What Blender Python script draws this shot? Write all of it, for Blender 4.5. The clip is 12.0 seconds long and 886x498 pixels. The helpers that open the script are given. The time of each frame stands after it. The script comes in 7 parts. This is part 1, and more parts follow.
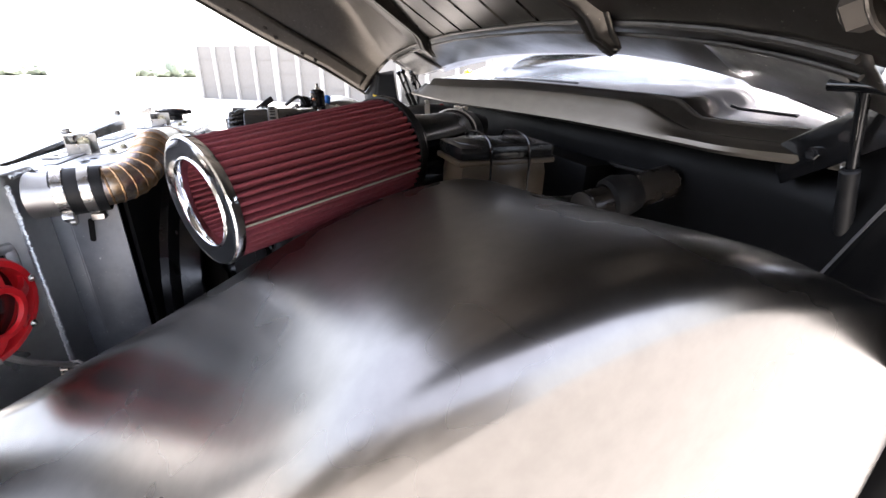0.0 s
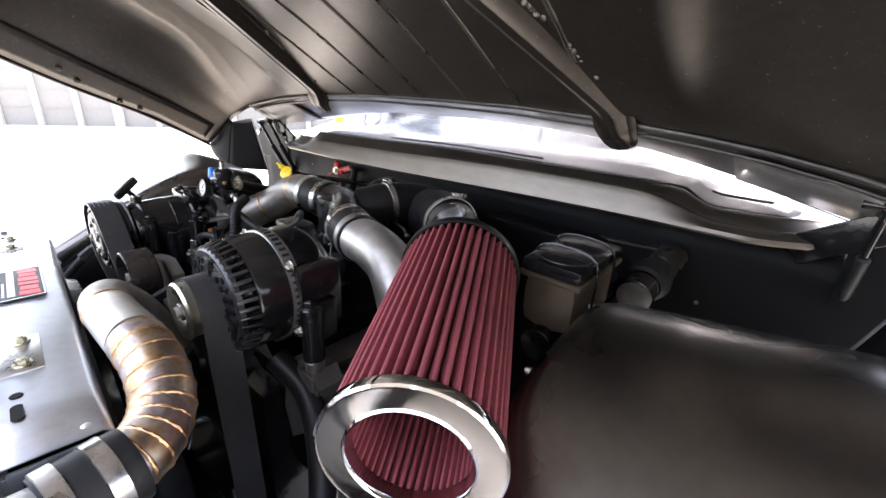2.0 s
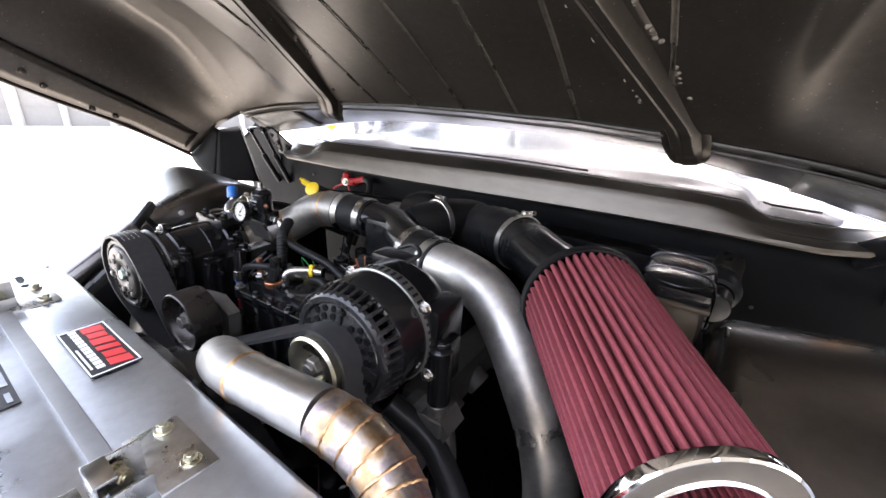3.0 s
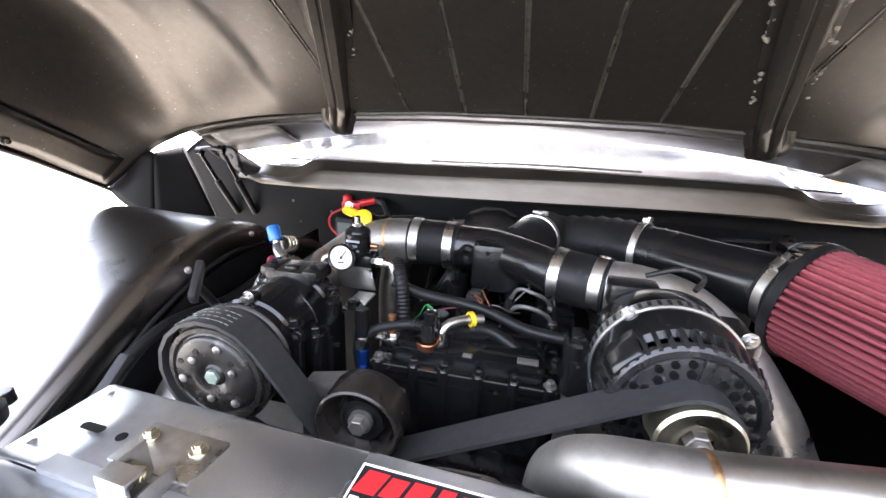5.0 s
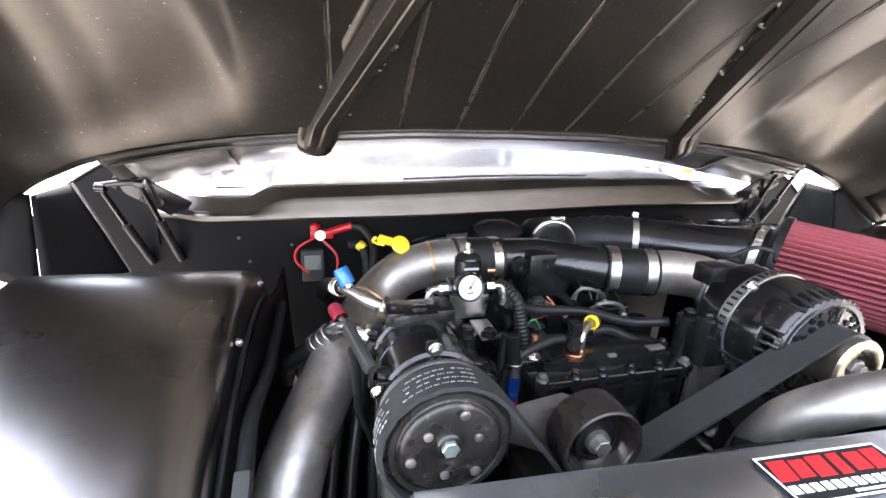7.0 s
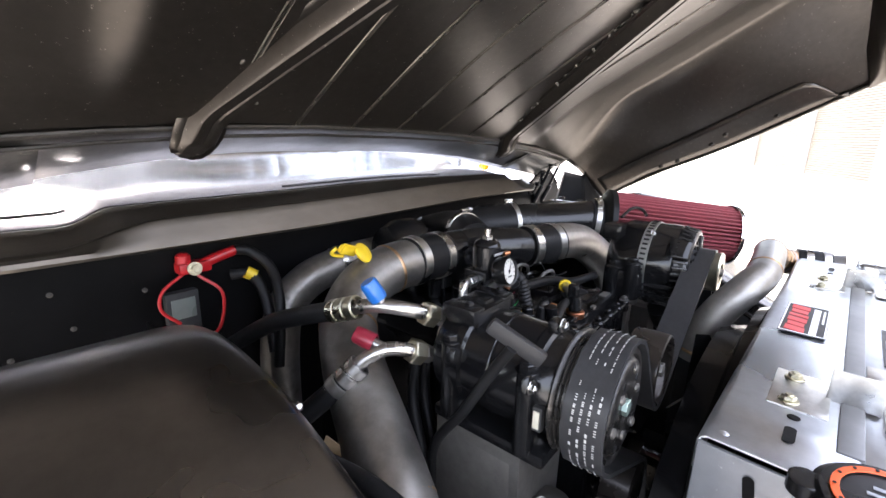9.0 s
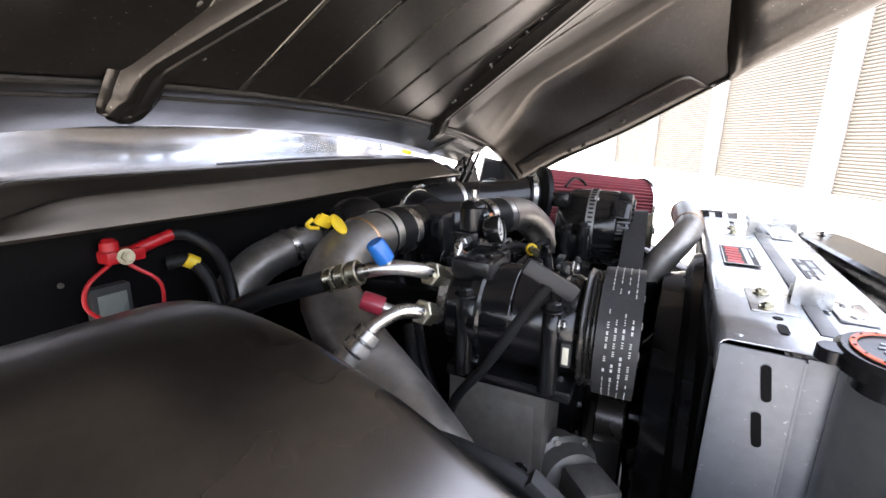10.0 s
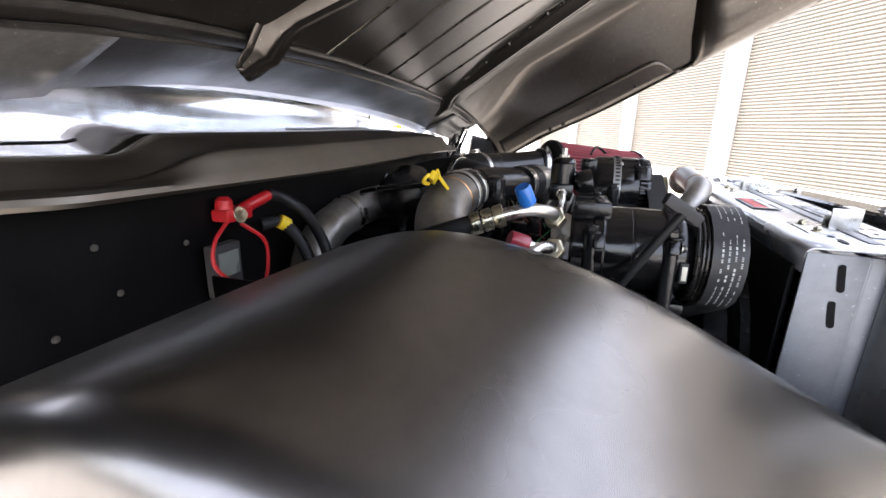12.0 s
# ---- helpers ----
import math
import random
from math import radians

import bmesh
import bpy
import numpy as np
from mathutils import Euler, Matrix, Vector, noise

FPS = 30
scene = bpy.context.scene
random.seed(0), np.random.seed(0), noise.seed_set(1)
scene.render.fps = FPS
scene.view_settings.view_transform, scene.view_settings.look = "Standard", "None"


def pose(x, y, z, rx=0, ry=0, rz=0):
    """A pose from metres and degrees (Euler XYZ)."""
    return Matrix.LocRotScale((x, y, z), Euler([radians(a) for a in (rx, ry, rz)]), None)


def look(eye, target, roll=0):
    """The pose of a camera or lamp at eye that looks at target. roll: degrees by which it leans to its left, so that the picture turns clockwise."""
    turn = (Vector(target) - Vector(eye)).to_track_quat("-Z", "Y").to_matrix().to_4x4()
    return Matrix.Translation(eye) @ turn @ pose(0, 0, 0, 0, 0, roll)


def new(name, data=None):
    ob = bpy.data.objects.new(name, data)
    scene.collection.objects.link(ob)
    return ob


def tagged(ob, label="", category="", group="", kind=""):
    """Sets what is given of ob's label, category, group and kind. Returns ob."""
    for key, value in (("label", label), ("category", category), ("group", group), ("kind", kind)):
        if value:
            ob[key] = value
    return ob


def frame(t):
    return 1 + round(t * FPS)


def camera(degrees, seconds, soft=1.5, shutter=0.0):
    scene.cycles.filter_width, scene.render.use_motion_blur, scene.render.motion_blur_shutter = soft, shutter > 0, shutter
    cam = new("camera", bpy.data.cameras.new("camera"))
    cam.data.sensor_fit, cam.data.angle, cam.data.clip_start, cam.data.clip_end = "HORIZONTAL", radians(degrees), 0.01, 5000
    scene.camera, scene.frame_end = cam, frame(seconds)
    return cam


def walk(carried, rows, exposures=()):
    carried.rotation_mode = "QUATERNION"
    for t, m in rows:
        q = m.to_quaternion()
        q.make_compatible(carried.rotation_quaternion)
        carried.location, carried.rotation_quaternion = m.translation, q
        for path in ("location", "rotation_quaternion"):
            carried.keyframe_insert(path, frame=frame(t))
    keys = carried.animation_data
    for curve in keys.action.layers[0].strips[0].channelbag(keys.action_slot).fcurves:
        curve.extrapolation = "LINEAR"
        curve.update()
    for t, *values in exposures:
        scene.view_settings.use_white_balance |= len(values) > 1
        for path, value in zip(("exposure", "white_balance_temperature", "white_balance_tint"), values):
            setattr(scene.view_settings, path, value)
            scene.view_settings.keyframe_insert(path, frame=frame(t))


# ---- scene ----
cam = camera(92.8, 12.0)
PATH = [
    (0, (1.028, 0.23, 1.338), (-0.676, 0.897, 0.53), 1.6),
    (0.5, (0.938, 0.122, 1.383), (-0.732, 0.931, 0.637), 1.8),
    (1, (0.852, 0.045, 1.399), (-0.703, 1.062, 0.658), 2.1),
    (1.5, (0.768, 0.003, 1.418), (-0.641, 1.219, 0.687), 2.5),
    (2, (0.687, -0.02, 1.445), (-0.513, 1.407, 0.721), 2.8),
    (2.5, (0.592, -0.075, 1.46), (-0.502, 1.435, 0.736), 3.0),
    (3, (0.475, -0.127, 1.465), (-0.505, 1.458, 0.739), 3.3),
    (3.5, (0.376, -0.165, 1.466), (-0.536, 1.465, 0.751), 3.4),
    (3.7, (0.334, -0.177, 1.47), (-0.553, 1.47, 0.761), 3.8),
    (5.3, (-0.044, -0.204, 1.43), (-0.325, 1.668, 0.786), 2.3),
    (5.5, (-0.082, -0.209, 1.429), (-0.307, 1.675, 0.794), 2.4),
    (6, (-0.186, -0.205, 1.433), (-0.278, 1.691, 0.803), 2.3),
    (6.5, (-0.286, -0.201, 1.44), (-0.108, 1.693, 0.823), 2.0),
    (6.7, (-0.328, -0.195, 1.438), (-0.033, 1.689, 0.835), 1.9),
    (8.3, (-0.591, -0.047, 1.414), (0.573, 1.508, 0.939), 2.1),
    (8.5, (-0.616, -0.022, 1.408), (0.659, 1.445, 0.932), 1.9),
    (9, (-0.688, 0.036, 1.383), (0.812, 1.272, 0.911), 1.5),
    (9.5, (-0.748, 0.079, 1.365), (0.876, 1.145, 0.889), 1.5),
    (10, (-0.757, 0.136, 1.33), (1.004, 0.966, 0.871), 1.1),
    (10.5, (-0.789, 0.221, 1.3), (1.022, 0.932, 0.837), 1.0),
    (11, (-0.861, 0.3, 1.28), (1.013, 0.812, 0.805), 1.3),
    (11.5, (-0.906, 0.367, 1.274), (0.975, 0.835, 0.78), 1.4),
    (12, (-0.917, 0.341, 1.288), (0.946, 0.861, 0.78), 1.4),
]
walk(cam, [(t, look(eye, target, roll)) for t, eye, target, roll in PATH],
     exposures=[(0.0, 2.90, 6500, 15), (1.0, 3.31, 6500, 15), (1.6, 3.31, 6500, 15), (2.5, 3.20, 6500, 15), (3.5, 3.34, 6500, 15), (5.5, 3.93, 6500, 15), (6.5, 4.0, 6500, 15), (8.5, 3.3, 6500, 15), (9.5, 3.05, 6500, 15), (10.5, 2.97, 6500, 15), (12.0, 2.92, 6500, 15)])

# ---- world and sun ----
world = bpy.data.worlds.new("sky")
scene.world = world
world.use_nodes = True
wn = world.node_tree.nodes
sky = wn.new("ShaderNodeTexSky")
sky.sky_type = "NISHITA"
sky.sun_disc = False
sky.sun_elevation, sky.sun_rotation = radians(67), radians(341.6)
sky.air_density, sky.dust_density, sky.ozone_density = 1.0, 3.0, 1.0
wn["Background"].inputs["Strength"].default_value = 0.12
# thin even high cloud over the whole sky
haze = wn.new("ShaderNodeMix")
haze.data_type, haze.blend_type = "RGBA", "ADD"
haze.inputs["Factor"].default_value = 1.0
haze.inputs["B"].default_value = (3.3, 3.25, 3.2, 1)
world.node_tree.links.new(sky.outputs[0], haze.inputs["A"])
world.node_tree.links.new(haze.outputs["Result"], wn["Background"].inputs["Color"])
sun = new("sun", bpy.data.lights.new("sun", "SUN"))
sun.data.energy, sun.data.angle, sun.data.color = 3.2, radians(1.5), (1.0, 0.96, 0.90)
sun.matrix_world = look((-0.8, 2.4, 6.0), (0, 0, 0))


# ---- materials ----
def material(name, color, rough=0.5, metal=0.0, vary=0.12, grain=40.0, blotch=4.0, bump=0.1, dust=None, dust_amount=0.0, coat=0.0, spread=0.12, stretch=(1, 1, 1)):
    """A surface with fine grain and broad blotches in colour and gloss, and optional dust specks."""
    m = bpy.data.materials.new(name)
    m.use_nodes = True
    nt = m.node_tree
    b = nt.nodes["Principled BSDF"]

    def node(kind, **put):
        n = nt.nodes.new(kind)
        for k, v in put.items():
            n.inputs[k].default_value = v
        return n

    def link(a, c):
        nt.links.new(a, c)

    co = nt.nodes.new("ShaderNodeTexCoord")
    mp = node("ShaderNodeMapping", Scale=stretch)
    link(co.outputs["Object"], mp.inputs["Vector"])
    fine = node("ShaderNodeTexNoise", Scale=grain, Detail=6.0, Roughness=0.6)
    broad = node("ShaderNodeTexNoise", Scale=blotch, Detail=4.0, Roughness=0.55)
    link(mp.outputs[0], fine.inputs["Vector"])
    link(mp.outputs[0], broad.inputs["Vector"])
    mix = node("ShaderNodeMath")
    mix.operation = "ADD"
    link(fine.outputs[0], mix.inputs[0])
    link(broad.outputs[0], mix.inputs[1])
    ramp = nt.nodes.new("ShaderNodeMapRange")
    ramp.inputs["From Min"].default_value, ramp.inputs["From Max"].default_value = 0.6, 1.4
    ramp.inputs["To Min"].default_value, ramp.inputs["To Max"].default_value = 1 - vary, 1 + vary
    ramp.interpolation_type = "SMOOTHSTEP"
    link(mix.outputs[0], ramp.inputs["Value"])
    tone = node("ShaderNodeVectorMath", **{})
    tone.operation = "SCALE"
    tone.inputs[0].default_value = color
    link(ramp.outputs[0], tone.inputs["Scale"])
    out = tone.outputs[0]
    rr = nt.nodes.new("ShaderNodeMapRange")
    rr.inputs["From Min"].default_value, rr.inputs["From Max"].default_value = 0.3, 0.7
    rr.inputs["To Min"].default_value, rr.inputs["To Max"].default_value = max(0.03, rough - spread), min(1, rough + spread)
    rr.interpolation_type = "SMOOTHSTEP"
    link(broad.outputs[0], rr.inputs["Value"])
    rough_out = rr.outputs[0]
    if dust:
        speck = node("ShaderNodeTexNoise", Scale=dust[1], Detail=3.0, Roughness=0.7)
        link(co.outputs["Object"], speck.inputs["Vector"])
        cut = nt.nodes.new("ShaderNodeMapRange")
        cut.inputs["From Min"].default_value, cut.inputs["From Max"].default_value = dust[2], dust[2] + 0.12
        cut.inputs["To Max"].default_value = dust_amount
        link(speck.outputs[0], cut.inputs["Value"])
        mx = nt.nodes.new("ShaderNodeMix")
        mx.data_type = "RGBA"
        link(cut.outputs[0], mx.inputs["Factor"])
        link(out, mx.inputs["A"])
        mx.inputs["B"].default_value = (*dust[0], 1)
        out = mx.outputs["Result"]
    link(out, b.inputs["Base Color"])
    link(rough_out, b.inputs["Roughness"])
    b.inputs["Metallic"].default_value = metal
    if name == "satin_black":
        b.inputs["Specular IOR Level"].default_value = 0.12
    elif metal == 0.0 and max(color) < 0.05:
        b.inputs["Specular IOR Level"].default_value = 0.22 if rough > 0.25 else 0.42
    b.inputs["Coat Weight"].default_value = coat
    if bump:
        bp = node("ShaderNodeBump", Strength=bump, Distance=0.002)
        link(fine.outputs[0], bp.inputs["Height"])
        link(bp.outputs[0], b.inputs["Normal"])
    return m


BARE = material("bare_steel", (0.163, 0.155, 0.148), 0.28, 1.0, 0.10, 60, 3, 0.012, spread=0.04)
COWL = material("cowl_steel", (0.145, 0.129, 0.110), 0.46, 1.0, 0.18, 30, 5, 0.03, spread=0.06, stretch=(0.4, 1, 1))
# cowl steel polished smoother, its colour lightened for the sky it mirrors
COWLTOP = material("sky_bright_cowl_steel", (0.34, 0.34, 0.35), 0.12, 1.0, 0.08, 30, 4, 0.01, spread=0.03)
UNDER = material("hood_underside", (0.078, 0.070, 0.061), 0.31, 0.9, 0.14, 70, 3, 0.06, dust=((0.60, 0.55, 0.48), 170, 0.67), dust_amount=0.9, spread=0.03)
FLANGE = material("dull_flange", (0.15, 0.146, 0.14), 0.42, 0.5, 0.28, 60, 6, 0.10, dust=((0.60, 0.55, 0.48), 150, 0.66), dust_amount=0.6, spread=0.10)
RIM = material("dark_rim_steel", (0.085, 0.079, 0.071), 0.38, 0.8, 0.25, 60, 6, 0.10, dust=((0.55, 0.50, 0.43), 150, 0.66), dust_amount=0.6, spread=0.08)
# pale bare metal, its colour raised further for light thrown up by the cowl
PALEEDGE = material("bounce_lit_bare_edge", (0.42, 0.41, 0.40), 0.34, 0.85, 0.12, 60, 5, 0.05, dust=((0.60, 0.57, 0.52), 150, 0.67), dust_amount=0.5, spread=0.05)
# hood steel made lighter, so the raised beads seem to catch light
BEADGLINT = material("bead_glint", (0.17, 0.155, 0.132), 0.3, 0.9, 0.3, 90, 8, 0.05)
BLACK = material("black_paint", (0.006, 0.006, 0.0065), 0.13, 0.0, 0.4, 38, 10, 0.30, dust=((0.28, 0.25, 0.22), 45, 0.66), dust_amount=0.10, spread=0.07)
CAST = material("black_cast", (0.007, 0.007, 0.0075), 0.19, 0.0, 0.4, 90, 14, 0.40, dust=((0.35, 0.32, 0.28), 70, 0.66), dust_amount=0.12, spread=0.08)
SATIN = material("satin_black", (0.0022, 0.0022, 0.0025), 0.55, 0.0, 0.3, 50, 5, 0.1, dust=((0.2, 0.19, 0.17), 120, 0.68), dust_amount=0.08)
RUBBER = material("black_rubber", (0.009, 0.009, 0.0095), 0.45, 0.0, 0.25, 80, 12, 0.15, dust=((0.25, 0.23, 0.2), 50, 0.64), dust_amount=0.1)
BELT = material("belt_rubber", (0.030, 0.030, 0.031), 0.42, 0.0, 0.2, 120, 9, 0.1)
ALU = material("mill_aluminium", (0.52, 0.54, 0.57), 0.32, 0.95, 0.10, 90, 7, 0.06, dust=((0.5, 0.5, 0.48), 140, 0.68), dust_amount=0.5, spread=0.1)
# same aluminium as the top, colour darkened for the shaded sides, dusty specks
SIDESHADE = material("shaded_side_aluminium", (0.16, 0.168, 0.182), 0.42, 0.7, 0.14, 60, 8, 0.06, dust=((0.55, 0.55, 0.53), 150, 0.66), dust_amount=0.7, spread=0.08)
CLUTCH = material("dusty_clutch", (0.022, 0.0205, 0.019), 0.30, 0.3, 0.3, 70, 20, 0.12, dust=((0.3, 0.27, 0.24), 60, 0.6), dust_amount=0.25)
TANK = material("tank_aluminium", (0.36, 0.36, 0.355), 0.34, 0.92, 0.12, 50, 6, 0.08, spread=0.12)
PIPE = material("stainless_pipe", (0.42, 0.405, 0.38), 0.40, 1.0, 0.16, 70, 14, 0.05, dust=((0.22, 0.19, 0.15), 22, 0.64), dust_amount=0.25, spread=0.08)
TUBE = material("aluminised_tube", (0.27, 0.255, 0.235), 0.44, 0.85, 0.22, 60, 12, 0.06, dust=((0.12, 0.1, 0.08), 18, 0.66), dust_amount=0.6)
STEEL = material("zinc_steel", (0.48, 0.47, 0.45), 0.3, 1.0, 0.2, 120, 20, 0.08)
GOLDZ = material("yellow_zinc", (0.55, 0.52, 0.40), 0.36, 1.0, 0.25, 60, 25, 0.08)
CHROME = material("chrome", (0.75, 0.76, 0.78), 0.07, 1.0, 0.05, 60, 9, 0.0, spread=0.03)
COTTON = material("red_cotton", (0.20, 0.036, 0.046), 0.8, 0.0, 0.2, 260, 14, 0.4, dust=((0.24, 0.10, 0.10), 60, 0.6), dust_amount=0.3)
FILTERBLACK = material("filter_rubber", (0.008, 0.008, 0.0085), 0.45, 0.0, 0.2, 60, 12, 0.1)
DARKPLASTIC = material("dark_plastic", (0.007, 0.007, 0.0075), 0.22, 0.0, 0.2, 60, 8, 0.03)
GREYPLASTIC = material("grey_plastic", (0.032, 0.032, 0.032), 0.55, 0.0, 0.15, 90, 9, 0.1)
AMBERPLASTIC = material("old_reservoir_plastic", (0.055, 0.041, 0.026), 0.40, 0.0, 0.25, 40, 14, 0.06)
BLUE = material("blue_cap", (0.015, 0.13, 0.45), 0.4, 0.0, 0.1, 90, 9, 0.02)
REDCAP = material("red_cap", (0.22, 0.016, 0.03), 0.4, 0.0, 0.1, 90, 9, 0.02)
RED = material("red_plastic", (0.40, 0.010, 0.014), 0.4, 0.0, 0.1, 90, 9, 0.02)
BLUEANO = material("blue_anodised", (0.02, 0.09, 0.42), 0.28, 0.9, 0.1, 90, 9, 0.0)
REDANO = material("red_anodised", (0.48, 0.02, 0.03), 0.28, 0.9, 0.1, 90, 9, 0.0)
YELLOW = material("yellow_plastic", (0.72, 0.50, 0.02), 0.4, 0.0, 0.08, 90, 9, 0.02)
AMBER = material("amber_lens", (0.85, 0.34, 0.0), 0.2, 0.0, 0.08, 90, 9, 0.02)
DIAL = material("dial_face", (0.50, 0.49, 0.46), 0.35, 0.0, 0.06, 60, 9, 0.0)
BLACKINK = material("black_ink", (0.012, 0.012, 0.013), 0.4, 0.0, 0.1, 60, 9, 0.0)
REDINK = material("red_ink", (0.52, 0.018, 0.022), 0.35, 0.0, 0.08, 60, 9, 0.0)
WHITEINK = material("white_ink", (0.8, 0.8, 0.8), 0.4, 0.0, 0.05, 60, 9, 0.0)
GREYINK = material("belt_print", (0.42, 0.42, 0.40), 0.6, 0.0, 0.2, 300, 60, 0.0)
COPPER = material("copper", (0.55, 0.24, 0.13), 0.4, 1.0, 0.2, 60, 20, 0.0)
CONCRETE = material("pale_concrete", (0.38, 0.36, 0.325), 0.85, 0.0, 0.12, 14, 0.35, 0.2)
WALLPANEL = material("wall_panel", (0.16, 0.152, 0.14), 0.7, 0.0, 0.08, 8, 0.5, 0.05)
WALLPOST = material("wall_post", (0.36, 0.35, 0.33), 0.7, 0.0, 0.06, 8, 0.6, 0.05)
SHUTTER = material("shutter_sheet", (0.145, 0.132, 0.11), 0.5, 0.1, 0.06, 10, 0.6, 0.03)
# leaf green lightened so the colour carries the haze of distance
LEAF = material("haze_pale_foliage", (0.15, 0.175, 0.125), 0.8, 0.0, 0.4, 3, 0.6, 0.2)
SCREEN = material("lcd", (0.13, 0.145, 0.13), 0.3, 0.0, 0.1, 60, 9, 0.0)
SEAL = material("seam_sealer", (0.085, 0.076, 0.062), 0.7, 0.0, 0.3, 90, 20, 0.3)
GREYDARK = material("dusty_black", (0.020, 0.019, 0.018), 0.6, 0.0, 0.3, 60, 12, 0.15)
GREYBAR = material("grey_bar", (0.20, 0.20, 0.20), 0.45, 0.4, 0.12, 60, 10, 0.05)
SILVERINK = material("silver_ink", (0.32, 0.34, 0.36), 0.4, 0.3, 0.2, 200, 30, 0.0)
ORANGE = material("orange_ink", (0.70, 0.10, 0.02), 0.4, 0.0, 0.1, 60, 9, 0.0)
SEAMGREY = material("seam_thread", (0.34, 0.33, 0.26), 0.8, 0.0, 0.2, 200, 30, 0.0)
TAN = material("tan_card", (0.42, 0.31, 0.18), 0.7, 0.0, 0.15, 60, 20, 0.05)
PIPE2 = material("dull_pipe", (0.44, 0.425, 0.40), 0.38, 0.92, 0.22, 60, 10, 0.08, dust=((0.14, 0.12, 0.1), 34, 0.62), dust_amount=0.5)
ALTFACE = material("alternator_casting", (0.017, 0.017, 0.018), 0.26, 0.2, 0.3, 90, 14, 0.2, dust=((0.3, 0.27, 0.24), 70, 0.62), dust_amount=0.2)
GREYCAST2 = material("grey_foot", (0.075, 0.070, 0.063), 0.5, 0.3, 0.2, 90, 16, 0.25)
STRAP = material("dull_strap", (0.35, 0.35, 0.34), 0.4, 0.9, 0.2, 60, 14, 0.05)
WIREWHITE = material("pale_wire", (0.26, 0.25, 0.21), 0.5, 0.0, 0.1, 60, 9, 0.0)
HUBGREEN = material("pale_green_zinc", (0.45, 0.58, 0.52), 0.4, 0.8, 0.2, 60, 20, 0.0)
PALEPLUG = material("pale_plug", (0.55, 0.52, 0.42), 0.5, 0.0, 0.1, 60, 9, 0.0)
IDLER = material("worn_idler", (0.026, 0.022, 0.019), 0.24, 0.4, 0.3, 40, 14, 0.05)
GREYCAST = material("grey_cast", (0.115, 0.108, 0.098), 0.5, 0.3, 0.2, 90, 16, 0.25)
PUMPGREY = material("pump_casting", (0.12, 0.116, 0.107), 0.42, 0.5, 0.2, 90, 16, 0.2)
HANDLE = material("handle_plastic", (0.022, 0.022, 0.023), 0.4, 0.0, 0.15, 90, 9, 0.1)
GREEN = material("green_wire", (0.02, 0.22, 0.06), 0.5, 0.0, 0.1, 60, 9, 0.0)


def heat_material():
    """Welded stainless bend: straw, bronze and blue heat bands along the weld lines."""
    m = material("heat_tinted_pipe", (0.30, 0.245, 0.19), 0.43, 1.0, 0.3, 90, 22, 0.05, spread=0.1)
    nt = m.node_tree
    b = nt.nodes["Principled BSDF"]
    co = nt.nodes.new("ShaderNodeTexCoord")
    n = nt.nodes.new("ShaderNodeTexNoise")
    n.inputs["Scale"].default_value, n.inputs["Detail"].default_value = 38.0, 4.0
    nt.links.new(co.outputs["Object"], n.inputs["Vector"])
    r = nt.nodes.new("ShaderNodeValToRGB")
    e = r.color_ramp.elements
    e[0].position, e[0].color = 0.30, (0.15, 0.11, 0.085, 1)
    e[1].position, e[1].color = 0.72, (0.50, 0.46, 0.41, 1)
    for p, c in ((0.42, (0.38, 0.25, 0.14, 1)), (0.5, (0.44, 0.37, 0.30, 1)), (0.58, (0.26, 0.22, 0.22, 1))):
        e.new(p).color = c
    nt.links.new(n.outputs[0], r.inputs[0])
    nt.links.new(r.outputs[0], b.inputs["Base Color"])
    return m


HEAT = heat_material()
BEAD = material("weld_bead", (0.46, 0.29, 0.16), 0.40, 1.0, 0.35, 160, 40, 0.3)
GLASS = bpy.data.materials.new("windscreen_glass")
GLASS.use_nodes = True
gb = GLASS.node_tree.nodes["Principled BSDF"]
gb.inputs["Base Color"].default_value = (0.75, 0.82, 0.85, 1)
gb.inputs["Roughness"].default_value, gb.inputs["Transmission Weight"].default_value, gb.inputs["IOR"].default_value = 0.02, 1.0, 1.45


# ---- mesh helpers ----
def part(name, bm, mat, parent=None, label="", smooth=True, thick=0.0):
    """Link a bmesh as one mesh object, under a thing or a part."""
    bm.normal_update()
    me = bpy.data.meshes.new(name)
    bm.to_mesh(me)
    bm.free()
    me.materials.append(mat)
    if smooth:
        me.shade_smooth()
        me.set_sharp_from_angle(angle=radians(38))
    ob = new(name, me)
    if parent:
        ob.parent = parent
    if label:
        tagged(ob, label)
    if thick:
        md = ob.modifiers.new("thickness", "SOLIDIFY")
        md.thickness, md.offset = thick, 0
    return ob


